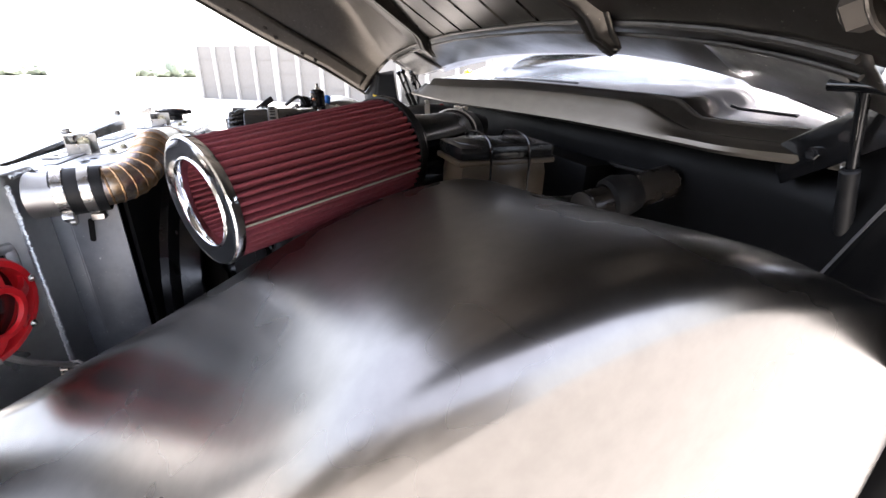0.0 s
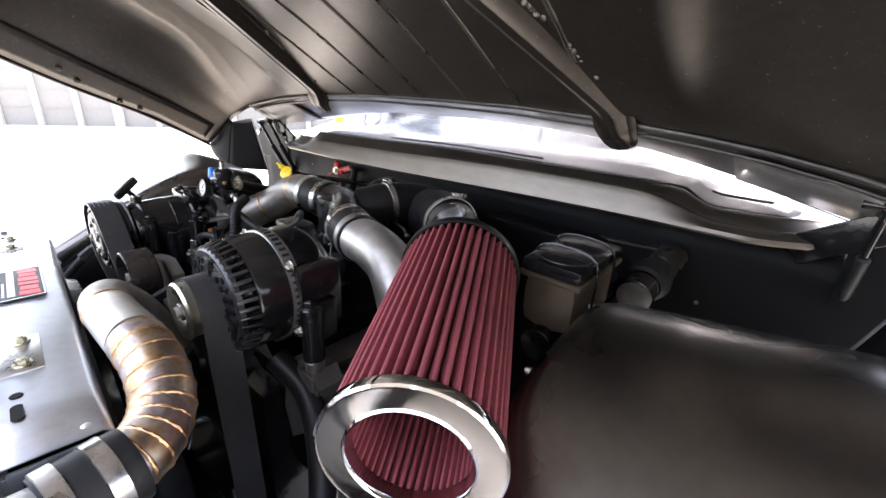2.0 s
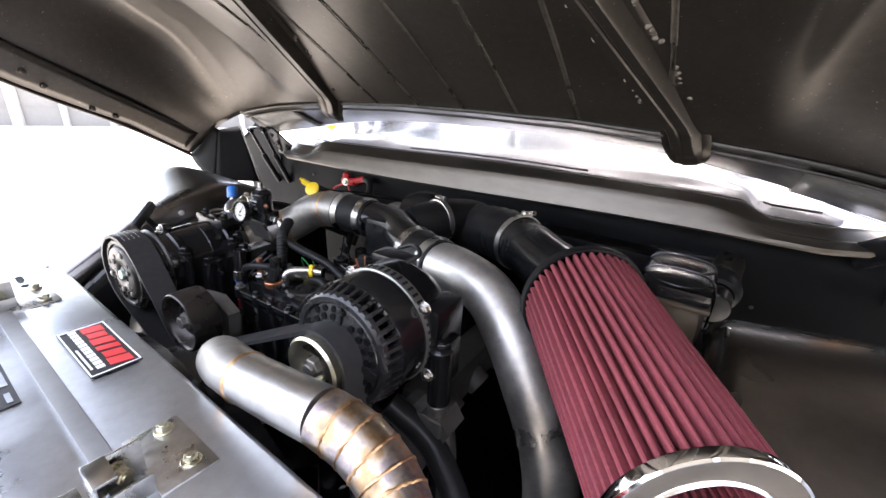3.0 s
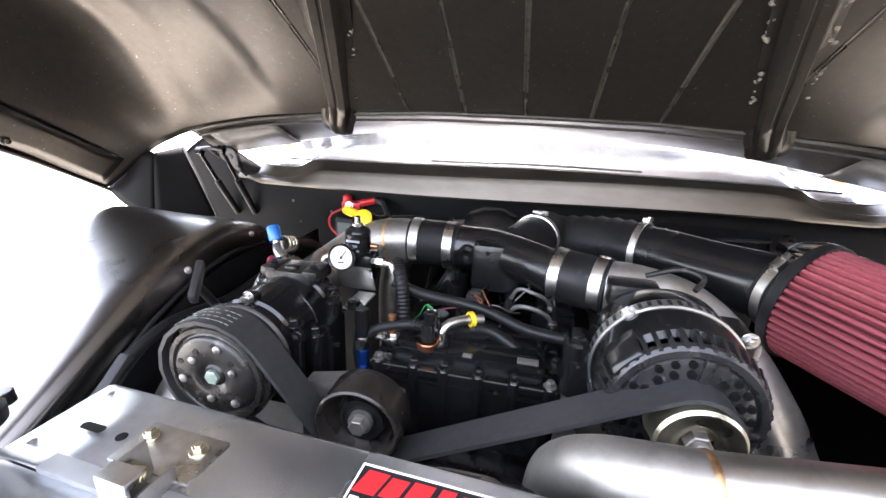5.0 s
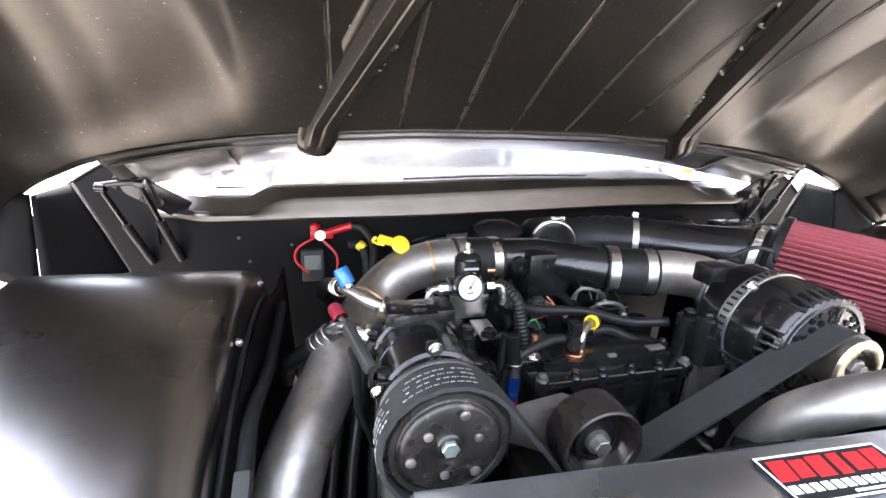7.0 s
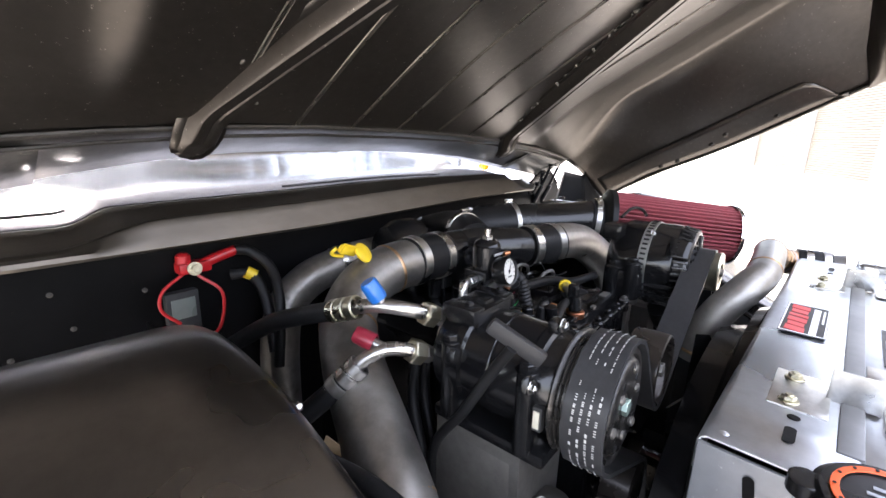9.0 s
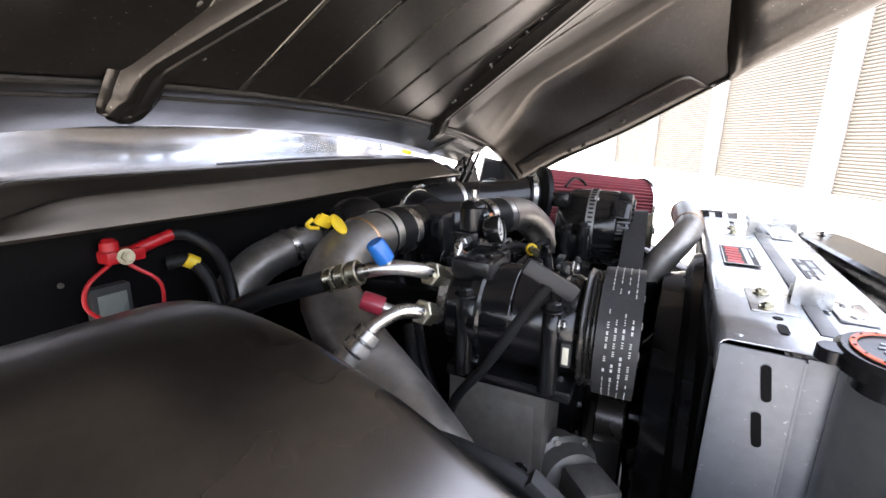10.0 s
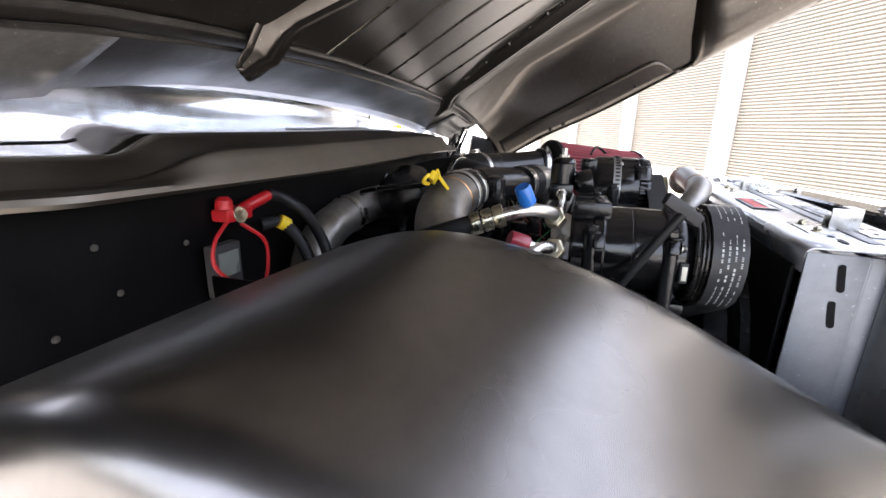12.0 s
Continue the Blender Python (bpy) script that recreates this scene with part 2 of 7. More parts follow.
def apart(name, bm, mat, parent, label=""):
    """Link every separate piece of a bmesh as an object of its own."""
    bm.verts.index_update()
    bm.verts.ensure_lookup_table()
    isle = [-1] * len(bm.verts)
    boxes = []
    for v in bm.verts:
        if isle[v.index] >= 0:
            continue
        k, todo, lo, hi = len(boxes), [v], v.co.copy(), v.co.copy()
        isle[v.index] = k
        while todo:
            w = todo.pop()
            lo, hi = Vector(map(min, lo, w.co)), Vector(map(max, hi, w.co))
            for e in w.link_edges:
                o = e.other_vert(w)
                if isle[o.index] < 0:
                    isle[o.index] = k
                    todo.append(o)
        boxes.append((lo, hi))
    root = list(range(len(boxes)))

    def find(a):
        while root[a] != a:
            a = root[a]
        return a

    for a in range(len(boxes)):
        for c in range(a):
            if all(boxes[a][0][i] <= boxes[c][1][i] and boxes[c][0][i] <= boxes[a][1][i] for i in range(3)):
                root[find(a)] = find(c)
    groups = {}
    for f in bm.faces:
        groups.setdefault(find(isle[f.verts[0].index]), []).append(f)
    for faces in groups.values():
        nb = bmesh.new()
        seen = {}
        for f in faces:
            for v in f.verts:
                if v.index not in seen:
                    seen[v.index] = nb.verts.new(v.co)
            nb.faces.new([seen[v.index] for v in f.verts])
        part(name, nb, mat, parent, label)
    bm.free()


def thing(name, label, category, group="", kind=""):
    return tagged(new(name), label, category, group, kind)


def vec(p):
    return Vector(p)


def basis(axis):
    a = Vector(axis).normalized()
    ref = Vector((0, 0, 1)) if abs(a.z) < 0.9 else Vector((1, 0, 0))
    u = ref.cross(a).normalized()
    return a, u, a.cross(u)


def lathe(bm, origin, axis, profile, n=28):
    """Rings of (distance along the axis, radius); a radius of 0 closes the end."""
    o = Vector(origin)
    a, u, v = basis(axis)
    rings = []
    for d, r in profile:
        if r <= 1e-6:
            rings.append([bm.verts.new(o + a * d)])
        else:
            rings.append([bm.verts.new(o + a * d + (u * math.cos(2 * math.pi * k / n) + v * math.sin(2 * math.pi * k / n)) * r) for k in range(n)])
    for p, q in zip(rings, rings[1:]):
        for k in range(n):
            k2 = (k + 1) % n
            if len(p) == 1 and len(q) == 1:
                continue
            if len(p) == 1:
                bm.faces.new((p[0], q[k2], q[k]))
            elif len(q) == 1:
                bm.faces.new((p[k], p[k2], q[0]))
            else:
                bm.faces.new((p[k], p[k2], q[k2], q[k]))
    return bm


def cyl(bm, p0, p1, r0, r1=None, n=20, edge=0.0):
    """A closed cylinder or cone between two points with a small edge break."""
    p0, p1 = Vector(p0), Vector(p1)
    r1 = r0 if r1 is None else r1
    h = (p1 - p0).length
    e = min(edge or 0.08 * min(r0, r1), h * 0.3)
    return lathe(bm, p0, p1 - p0, [(0, 0), (0, r0 - e), (e, r0), (h - e, r1), (h, r1 - e), (h, 0)], n)


def glide(pts, k=8):
    """A smooth curve through the points."""
    p = [Vector(q) for q in pts]
    p = [2 * p[0] - p[1]] + p + [2 * p[-1] - p[-2]]
    out = []
    for a, b, c, d in zip(p, p[1:], p[2:], p[3:]):
        for j in range(k):
            t = j / k
            out.append(0.5 * (2 * b + (c - a) * t + (2 * a - 5 * b + 4 * c - d) * t * t + (3 * b - a - 3 * c + d) * t ** 3))
    return out + [p[-2]]


def sweep(bm, pts, r, n=14, k=8, caps=True, ripple=0.0, wave=0):
    """A round tube along a smooth curve; r may be a number or a function of 0..1."""
    c = glide(pts, k) if k else [Vector(q) for q in pts]
    m = len(c)
    tang = [(c[min(i + 1, m - 1)] - c[max(i - 1, 0)]).normalized() for i in range(m)]
    _, u, _ = basis(tang[0])
    rings = []
    for i in range(m):
        u = (u - tang[i] * u.dot(tang[i])).normalized()
        v = tang[i].cross(u)
        rad = r(i / (m - 1)) if callable(r) else r
        if wave:
            rad *= 1 + ripple * (1 if i % 2 else -1)
        rings.append([bm.verts.new(c[i] + (u * math.cos(2 * math.pi * j / n) + v * math.sin(2 * math.pi * j / n)) * rad) for j in range(n)])
    for p, q in zip(rings, rings[1:]):
        for j in range(n):
            j2 = (j + 1) % n
            bm.faces.new((p[j], p[j2], q[j2], q[j]))
    if caps:
        bm.faces.new(rings[0][::-1])
        bm.faces.new(rings[-1])
    return bm


def box(bm, c, s, bevel=0.0, turn=None):
    """A box of size s round c, with broken edges."""
    m = Matrix.Translation(c) @ (turn.to_4x4() if turn is not None else Matrix()) @ Matrix.Diagonal((*s, 1))
    made = bmesh.ops.create_cube(bm, size=1.0, matrix=m)
    if bevel:
        edges = list({e for v in made["verts"] for e in v.link_edges})
        bmesh.ops.bevel(bm, geom=edges, offset=bevel, segments=2, profile=0.6, affect="EDGES")
    return bm


def hexbolt(bm, p, axis, r=0.007, h=0.006, washer=True):
    a = Vector(axis).normalized()
    p = Vector(p)
    if washer:
        cyl(bm, p, p + a * 0.0016, r * 1.45, n=16)
    cyl(bm, p + a * 0.0014, p + a * h, r, n=6, edge=r * 0.12)
    cyl(bm, p + a * (h - 0.001), p + a * (h + 0.0012), r * 0.55, n=10)
    return bm


def grid(bm, fn, nu, nv):
    """A sheet from fn(0..1, 0..1)."""
    v = [[bm.verts.new(fn(i / nu, j / nv)) for j in range(nv + 1)] for i in range(nu + 1)]
    for i in range(nu):
        for j in range(nv):
            bm.faces.new((v[i][j], v[i + 1][j], v[i + 1][j + 1], v[i][j + 1]))
    return bm


def prism(bm, outline, y0, y1, axis="y"):
    """An outline of (x, z) pairs drawn out from y0 to y1."""
    a = [bm.verts.new((x, y0, z)) for x, z in outline]
    b = [bm.verts.new((x, y1, z)) for x, z in outline]
    bm.faces.new(a)
    bm.faces.new(b[::-1])
    for k in range(len(a)):
        k2 = (k + 1) % len(a)
        bm.faces.new((a[k2], a[k], b[k], b[k2]))
    return bm


def lerp_table(table, x):
    xs, ys = zip(*table)
    return float(np.interp(x, xs, ys))


def step(a, b, x):
    t = min(1, max(0, (x - a) / (b - a)))
    return t * t * (3 - 2 * t)


def BM():
    return bmesh.new()


def clamp_band(parent, p, axis, r, width=0.012, screw=None, mat=None, name="hose_clamp"):
    """A worm-drive band with its screw housing."""
    bm = BM()
    a = Vector(axis).normalized()
    o = Vector(p) - a * width / 2
    lathe(bm, o, a, [(0, r - 0.001), (0.0006, r + 0.0012), (width - 0.0006, r + 0.0012), (width, r - 0.001)], 36)
    band = part(name, bm, mat or STEEL, parent)
    if screw is not None:
        s = Vector(screw)
        s = (s - a * s.dot(a)).normalized()
        t = a.cross(s)
        bm = BM()
        q = Vector(p) + s * (r + 0.004)
        rot = Matrix((t, a, s)).transposed()
        box(bm, q, (0.018, width * 0.95, 0.008), 0.0015, rot)
        cyl(bm, q + t * 0.008 + s * 0.002, q + t * 0.018 + s * 0.002, 0.0042, n=6)
        part("clamp_screw", bm, STEEL, band)
    return band


# ---- yard ----
SLOPE = pose(0, 0, 0, 0, -1.7, 0)


def outside(ob):
    ob.matrix_world = SLOPE @ ob.matrix_basis
    return ob


def yard():
    bm = BM()
    grid(bm, lambda a, b: ((a - 0.5) * 3000, (b - 0.5) * 3000, 0), 8, 8)
    outside(tagged(part("ground", bm, CONCRETE), "pale sunlit concrete yard", "ground", kind="structure"))
    # panel wall along the far side of the yard
    a, b = Vector((-27.0, -3.3, 0)), Vector((-13.5, 10.5, 0))
    d = (b - a).normalized()
    nrm = Vector((d.y, -d.x, 0))
    L = (b - a).length
    bm = BM()
    rot = Matrix((d, -nrm, Vector((0, 0, 1)))).transposed()
    box(bm, (a + b) / 2 + Vector((0, 0, 1.3)), (L, 0.12, 2.6), 0, rot)
    w = outside(tagged(part("wall_west", bm, WALLPANEL), "beige panel wall with pale posts", "wall", kind="structure"))
    n = 14
    for k in range(n + 1):
        bm = BM()
        p = a + d * (L * k / n) + nrm * 0.1
        box(bm, p + Vector((0, 0, 1.34)), (0.16 if k % 4 else 0.3, 0.2, 2.72), 0.01, rot)
        part("post", bm, WALLPOST, w)
    for k in range(n):
        for h in (0.65, 1.3, 1.95):
            bm = BM()
            box(bm, a + d * (L * (k + 0.5) / n) + nrm * 0.07 + Vector((0, 0, h)), (L / n - 0.2, 0.03, 0.05), 0, rot)
            part("rail", bm, WALLPANEL, w)
    # warehouse with roller shutters
    a, b = Vector((27.36, 2.07, 0)), Vector((4.57, -8.2, 0))
    d = (b - a).normalized()
    nrm = Vector((d.y, -d.x, 0))
    if nrm.dot(-a) < 0:
        nrm = -nrm
    L = (b - a).length
    rot = Matrix((d, nrm, Vector((0, 0, 1)))).transposed()
    bm = BM()
    box(bm, (a + b) / 2 - nrm * 0.2 + Vector((0, 0, 3.0)), (L + 6, 0.2, 6.0), 0, rot)
    w = outside(tagged(part("wall_east", bm, WALLPOST), "pale warehouse wall with roller shutters", "wall", kind="structure"))
    bays = 5
    for k in range(bays + 2):
        bm = BM()
        box(bm, a + d * (L * k / bays) + nrm * 0.05 + Vector((0, 0, 2.6)), (0.62, 0.36, 5.2), 0.02, rot)
        part("column", bm, WALLPOST, w)
    wid = L / bays - 0.62
    prof = []
    for j in range(60):
        z = j * 0.085
        prof += [(0.0, z), (0.004, z + 0.008), (0.034, z + 0.030), (0.036, z + 0.060), (0.0, z + 0.078)]
    for k in range(bays + 1):
        c = a + d * (L * (k + 0.5) / bays)
        bm = BM()
        v = [[bm.verts.new(c + d * (s * wid / 2) + nrm * (q[0] - 0.02) + Vector((0, 0, q[1]))) for q in prof] for s in (-1, 1)]
        for i in range(len(prof) - 1):
            bm.faces.new((v[0][i], v[1][i], v[1][i + 1], v[0][i + 1]))
        part("roller_shutter", bm, SHUTTER, w, smooth=False)
    # far tree line and a low shed
    rnd = random.Random(4)
    bm = BM()
    for k in range(240):
        x = -150 + rnd.uniform(-25, 25)
        y = -90 + rnd.uniform(-1, 1) * 75
        h = rnd.uniform(0.3, 1.0) * (4.5 if rnd.random() < 0.25 else 2.6)
        m = Matrix.Translation((x, y, h * 0.6)) @ Matrix.Diagonal((rnd.uniform(1.2, 3), rnd.uniform(1.2, 3), h * 0.6, 1))
        bmesh.ops.create_icosphere(bm, subdivisions=2, radius=1, matrix=m)
    for v in bm.verts:
        v.co += Vector((noise.noise(v.co * 0.9), noise.noise(v.co * 0.9 + Vector((9, 0, 0))), noise.noise(v.co * 0.8 + Vector((0, 7, 0))))) * 0.7
    outside(tagged(part("tree_line", bm, LEAF), "distant hazy line of green trees", "trees", kind="stuff"))
    bm = BM()
    box(bm, (-80, -24, 1.6), (6, 9, 3.2), 0.05)
    shed = outside(tagged(part("far_shed", bm, WALLPOST), "low pale shed far across the yard", "shed"))
    bm = BM()
    box(bm, (-80, -24, 3.35), (6.8, 9.8, 0.25), 0.04)
    part("roof", bm, WALLPOST, shed)


yard()

# ---- hood ----
HA = math.atan(0.545)
NOSE = 0.775


def hood_pt(u, s, w):
    """Hood's own axes: u across, s forward from the rear edge, w off the panel."""
    return Vector((u, 0.74 - math.cos(HA) * s + math.sin(HA) * w, 1.41 + math.sin(HA) * s + math.cos(HA) * w))


HOOD_INNER = [(0, 0.012), (0.22, 0.009), (0.42, 0.0), (0.52, 0.0), (0.530, 0.004), (0.545, 0.016), (0.562, 0.028), (0.59, 0.034), (0.66, 0.036)]
HOOD_OUTER = [(0, 0.036), (0.2, 0.031), (0.42, 0.014), (0.53, -0.016), (0.62, -0.062), (0.74, -0.128), (0.87, -0.195), (1.0, -0.258)]
HOOD_REAR = [(0, 0.0), (0.20, -0.002), (0.36, -0.012), (0.48, -0.026), (0.58, -0.042), (0.66, -0.060), (0.74, -0.085), (0.80, -0.12), (0.84, -0.165), (0.87, -0.205), (0.90, -0.240)]


def hood_half(s):
    """Half the hood's width at s: it narrows towards the front."""
    return 1.0 - 0.05 * s - 0.14 * max(0.0, s - 0.33)


def hood_edge(s):
    """How far the side's lower edge hangs under the panel."""
    return lerp_table([(-0.15, -0.242), (0.05, -0.240), (0.2, -0.232), (0.3, -0.240), (0.45, -0.250), (1.2, -0.248)], s)


def hood_w(u, s):
    a, h = abs(u), hood_half(s)
    if a < 0.66:
        w = lerp_table(HOOD_INNER, a)
    else:
        t = (a - 0.66) / (h - 0.66)
        w = lerp_table(HOOD_OUTER, t)
        w += (hood_edge(s) + 0.258) * max(0.0, t)
    k = step(-0.02, 0.30, s)
    return (1 - k) * lerp_table(HOOD_REAR, a * 0.90 / h) + k * w


def wall_x(s, w):
    """Where the hood's side wall stands at the height w."""
    h = hood_half(s)
    return float(np.interp(-w, [0.016, 0.062, 0.128, 0.195, 0.258], [0.66 + (h - 0.66) * t for t in (0.53, 0.62, 0.74, 0.87, 1.0)]))


def build_hood():
    hood = thing("hood", "raised dark steel truck hood with bare ribbed underside", "hood")
    bm = BM()

    def fn(a, b):
        s = b * 1.14
        u = (a - 0.5) * 2 * hood_half(s)
        return hood_pt(u, s, hood_w(u, s))

    grid(bm, fn, 220, 48)
    for k in range(2):
        bmesh.ops.smooth_vert(bm, verts=bm.verts, factor=0.5, use_axis_x=False, use_axis_y=True, use_axis_z=True)
    part("skin", bm, UNDER, hood, thick=0.003)
    # rear flange with a stepped lip, deeper at both ends
    FY = [(0, 0.925), (0.30, 0.915), (0.44, 0.895), (0.56, 0.865), (0.66, 0.845), (0.80, 0.80)]
    FZ = [(0, 1.366), (0.2, 1.363), (0.3, 1.359), (0.4, 1.351), (0.48, 1.341), (0.56, 1.328), (0.66, 1.310), (0.80, 1.282)]
    bm = BM()
    FT = [0, 0.04, 0.08, 0.13, 0.20, 0.52, 0.86, 0.93, 1.0]
    FD = [0.003, -0.002, -0.007, -0.009, -0.0075, -0.006, -0.006, -0.001, 0.007]

    def flange(a, b):
        u = (a - 0.5) * 2 * 0.80
        p = hood_pt(u, 0.03, hood_w(u, 0.03) + 0.003)
        q = Vector((u, lerp_table(FY, abs(u)), lerp_table(FZ, abs(u))))
        t = float(np.interp(b * 8, range(9), FT))
        return p.lerp(q, t) + Vector((0, 0, float(np.interp(b * 8, range(9), FD))))

    grid(bm, flange, 110, 8)
    part("rear_flange", bm, RIM, hood, "dark steel rear flange with rolled lip", thick=0.002)
    # pale inner face of the outer skin's rear edge, seen past the flange
    bm = BM()
    grid(bm, lambda a, b: Vector(flange(0.06 + 0.88 * a, 1.0)) + Vector((0, 0.010 + 0.050 * b, 0.012 - 0.008 * b - 0.008 * b * b)), 80, 4)
    part("rear_edge", bm, PALEEDGE, hood, "pale bare outer rear edge, brightened as if lit off the cowl", thick=0.002)
    # double turned lip where skin and flange meet
    for ds, dw, r in ((0.014, -0.004, 0.0042), (-0.004, -0.010, 0.003)):
        bm = BM()
        sweep(bm, [hood_pt(u, ds, hood_w(u, 0.014) + dw) for u in np.linspace(-0.79, 0.79, 44)], r, 8, 2)
        part("rear_lip", bm, RIM, hood, "dark turned lip")
    # lapped end plates of the flange, with an open joint
    for sg in (-1, 1):
        bm = BM()
        grid(bm, lambda a, b: Vector(flange(0.5 + sg * (0.60 + 0.17 * a) / 1.6, 0.5 + 0.5 * b)) + Vector((0, 0.003 * b, -0.006 + 0.002 * a)), 8, 3)
        part("lap_plate", bm, FLANGE, hood, thick=0.002)
        bm = BM()
        grid(bm, lambda a, b: Vector(flange(0.5 + sg * (0.655 + 0.10 * a) / 1.6, 0.92)) + Vector((0, 0.010 * b, -0.0085 - 0.001 * a)), 8, 1)
        part("open_joint", bm, BLACKINK, hood, thick=0.001)
    # two hat-section ribs with cranked, crimped feet
    for sg in (-1, 1):
        bm = BM()
        path = [(0.439, -0.026, -0.0455, 0.62, 0.16), (0.436, -0.014, -0.0435, 0.82, 0.2), (0.432, 0.003, -0.0405, 0.92, 0.35), (0.427, 0.014, -0.0365, 1.0, 0.72), (0.417, 0.042, -0.0165, 1.0, 1.0), (0.410, 0.062, -0.0125, 1.0, 1.0), (0.33, 0.285, -0.012, 1.0, 1.0), (0.24, 0.54, -0.012, 1.0, 1.0), (0.14, 0.83, -0.012, 1.0, 1.0), (0.06, 1.08, -0.012, 1.0, 1.0)]
        prof = [(-0.037, 0.013), (-0.0235, 0.012), (-0.022, 0.009), (-0.0175, -0.010), (-0.0155, -0.0125), (-0.004, -0.0125), (-0.002, -0.0105), (0.002, -0.0105), (0.004, -0.0125), (0.0155, -0.0125), (0.0175, -0.010), (0.022, 0.009), (0.0235, 0.012), (0.037, 0.013)]
        rows = []
        for u, s, w, wide, flat in path:
            rows.append([bm.verts.new(hood_pt(sg * (u + q[0] * wide), s + q[0] * 0.3, w + q[1] * flat)) for q in prof])
        for p, q in zip(rows, rows[1:]):
            for j in range(len(prof) - 1):
                bm.faces.new((p[j], p[j + 1], q[j + 1], q[j]))
        part("rib", bm, UNDER, hood, thick=0.002)
        for du in (-0.012, 0.014):
            bm = BM()
            lathe(bm, hood_pt(sg * (0.438 + du), -0.016, -0.044), (0, -0.1, -1), [(0, 0.005), (0.002, 0.0045), (0.003, 0.002), (0.003, 0)], 12)
            part("foot_rivet", bm, UNDER, hood)
        # sealer squeezed out along both edges of the rib
        bm = BM()
        rnd = random.Random(7)
        for side, skip in ((1, 0.45 if sg > 0 else 0.85), (-1, 0.30 if sg > 0 else 0.8)):
            for k in range(130):
                t = 0.09 + 0.9 * k / 130 + rnd.uniform(-0.004, 0.004)
                u = 0.404 - (t - 0.075) * 0.352
                if rnd.random() < skip or noise.noise(Vector((t * 7, side * 3, sg))) > 0.15:
                    continue
                r = rnd.uniform(0.0018, 0.0050)
                m = Matrix.Translation(hood_pt(sg * (u + side * (0.034 + rnd.uniform(-0.003, 0.004))), t + side * 0.010, hood_w(u, t) - 0.001)) @ Euler((rnd.uniform(0, 3), rnd.uniform(0, 3), 0)).to_matrix().to_4x4() @ Matrix.Diagonal((1.0, rnd.uniform(1, 2.2), 0.9, 1))
                bmesh.ops.create_icosphere(bm, subdivisions=2, radius=r, matrix=m)
        tagged(part("sealer_bead", bm, SEAL, hood, "lumpy dried seam sealer"), kind="stuff")
    # thin raised stiffening beads, coloured as if catching light; the outermost pair begins under the ribs
    for u, s0 in ((-0.398, 0.16), (-0.266, 0.012), (-0.142, 0.012), (-0.018, 0.012), (0.112, 0.012), (0.24, 0.012), (0.398, 0.16)):
        bm = BM()
        line = [(u * (1 - 0.01 * s), s) for s in np.linspace(s0, 1.1, 14)]
        prof = [(-0.0055, 0.001), (-0.0032, -0.0022), (-0.0012, -0.0008), (0.0012, -0.0008), (0.0032, -0.0022), (0.0055, 0.001)]
        rows = [[bm.verts.new(hood_pt(x + q[0], s, hood_w(x, s) - 0.0010 + q[1])) for q in prof] for x, s in line]
        for p, q in zip(rows, rows[1:]):
            for j in range(len(prof) - 1):
                bm.faces.new((p[j], p[j + 1], q[j + 1], q[j]))
        part("stiffening_bead", bm, BEADGLINT, hood, "raised bead with painted edge light")
    for sg in (-1, 1):
        # reinforcing strip along the side wall, rounded off at its front end
        bm = BM()

        def strip(a, b):
            s = 0.04 + 0.70 * a
            top = -0.172 - 0.085 * step(0.86, 1.0, a) ** 2
            w = top + (hood_edge(s) + 0.006 - top) * b
            return hood_pt(sg * (wall_x(s, w) - 0.0035), s, w)

        grid(bm, strip, 40, 4)
        part("side_strip", bm, UNDER, hood, "dark reinforcing strip", thick=0.002)
        # bolts along the strip
        for s, w in ((0.590, -0.226), (0.460, -0.214), (0.413, -0.224), (0.303, -0.228), (0.250, -0.222)):
            bm = BM()
            hexbolt(bm, hood_pt(sg * (wall_x(s, w) - 0.0045), s, w), (-sg, 0, -0.35), 0.0062, 0.008)
            part("bolt", bm, UNDER, hood)
        # rolled side edge
        bm = BM()
        sweep(bm, [hood_pt(sg * (hood_half(s) - 0.002), s, hood_edge(s)) for s in np.linspace(0.0, 1.12, 10)], 0.005, 8, 3)
        part("edge_roll", bm, UNDER, hood)
        # side skirt that runs a little way back past the rear edge
        bm = BM()
        grid(bm, lambda a, b: Vector((sg * (0.955 + 0.045 * b) * (1 - a) + sg * 0.896 * a, hood_pt(0, 0.004, -0.12 - 0.12 * b).y * (1 - a) + (0.668 - 0.03 * b) * a - 0.012 * math.sin(math.pi * a), hood_pt(0, 0.004, -0.12 - 0.12 * b).z * (1 - a) + (1.292 - 0.165 * b) * a)), 10, 8)
        part("side_skirt", bm, SATIN, hood, "rounded rear corner of the side", thick=0.003)
        # turned-in gusset that closes the rear corner, its inner edge curved
        bm = BM()

        def gusset(a, b):
            inner = Vector((sg * float(np.interp(b, [0, 0.5, 1], [0.800, 0.829, 0.862])), 0.735 - 0.012 * b, 1.125 + 0.178 * b))
            outer = Vector((sg * 0.893, 0.665 - 0.03 * (1 - b), 1.13 + 0.16 * b))
            return outer.lerp(inner, a)

        grid(bm, gusset, 8, 10)
        part("corner_gusset", bm, SATIN, hood, "black corner gusset", thick=0.003)
        bm = BM()
        sweep(bm, [gusset(1.0, b) for b in np.linspace(0, 1, 8)], 0.0032, 8, 2)
        part("gusset_edge", bm, FLANGE, hood, "pale folded edge")
        # pressed return panel at the nose
        bm = BM()

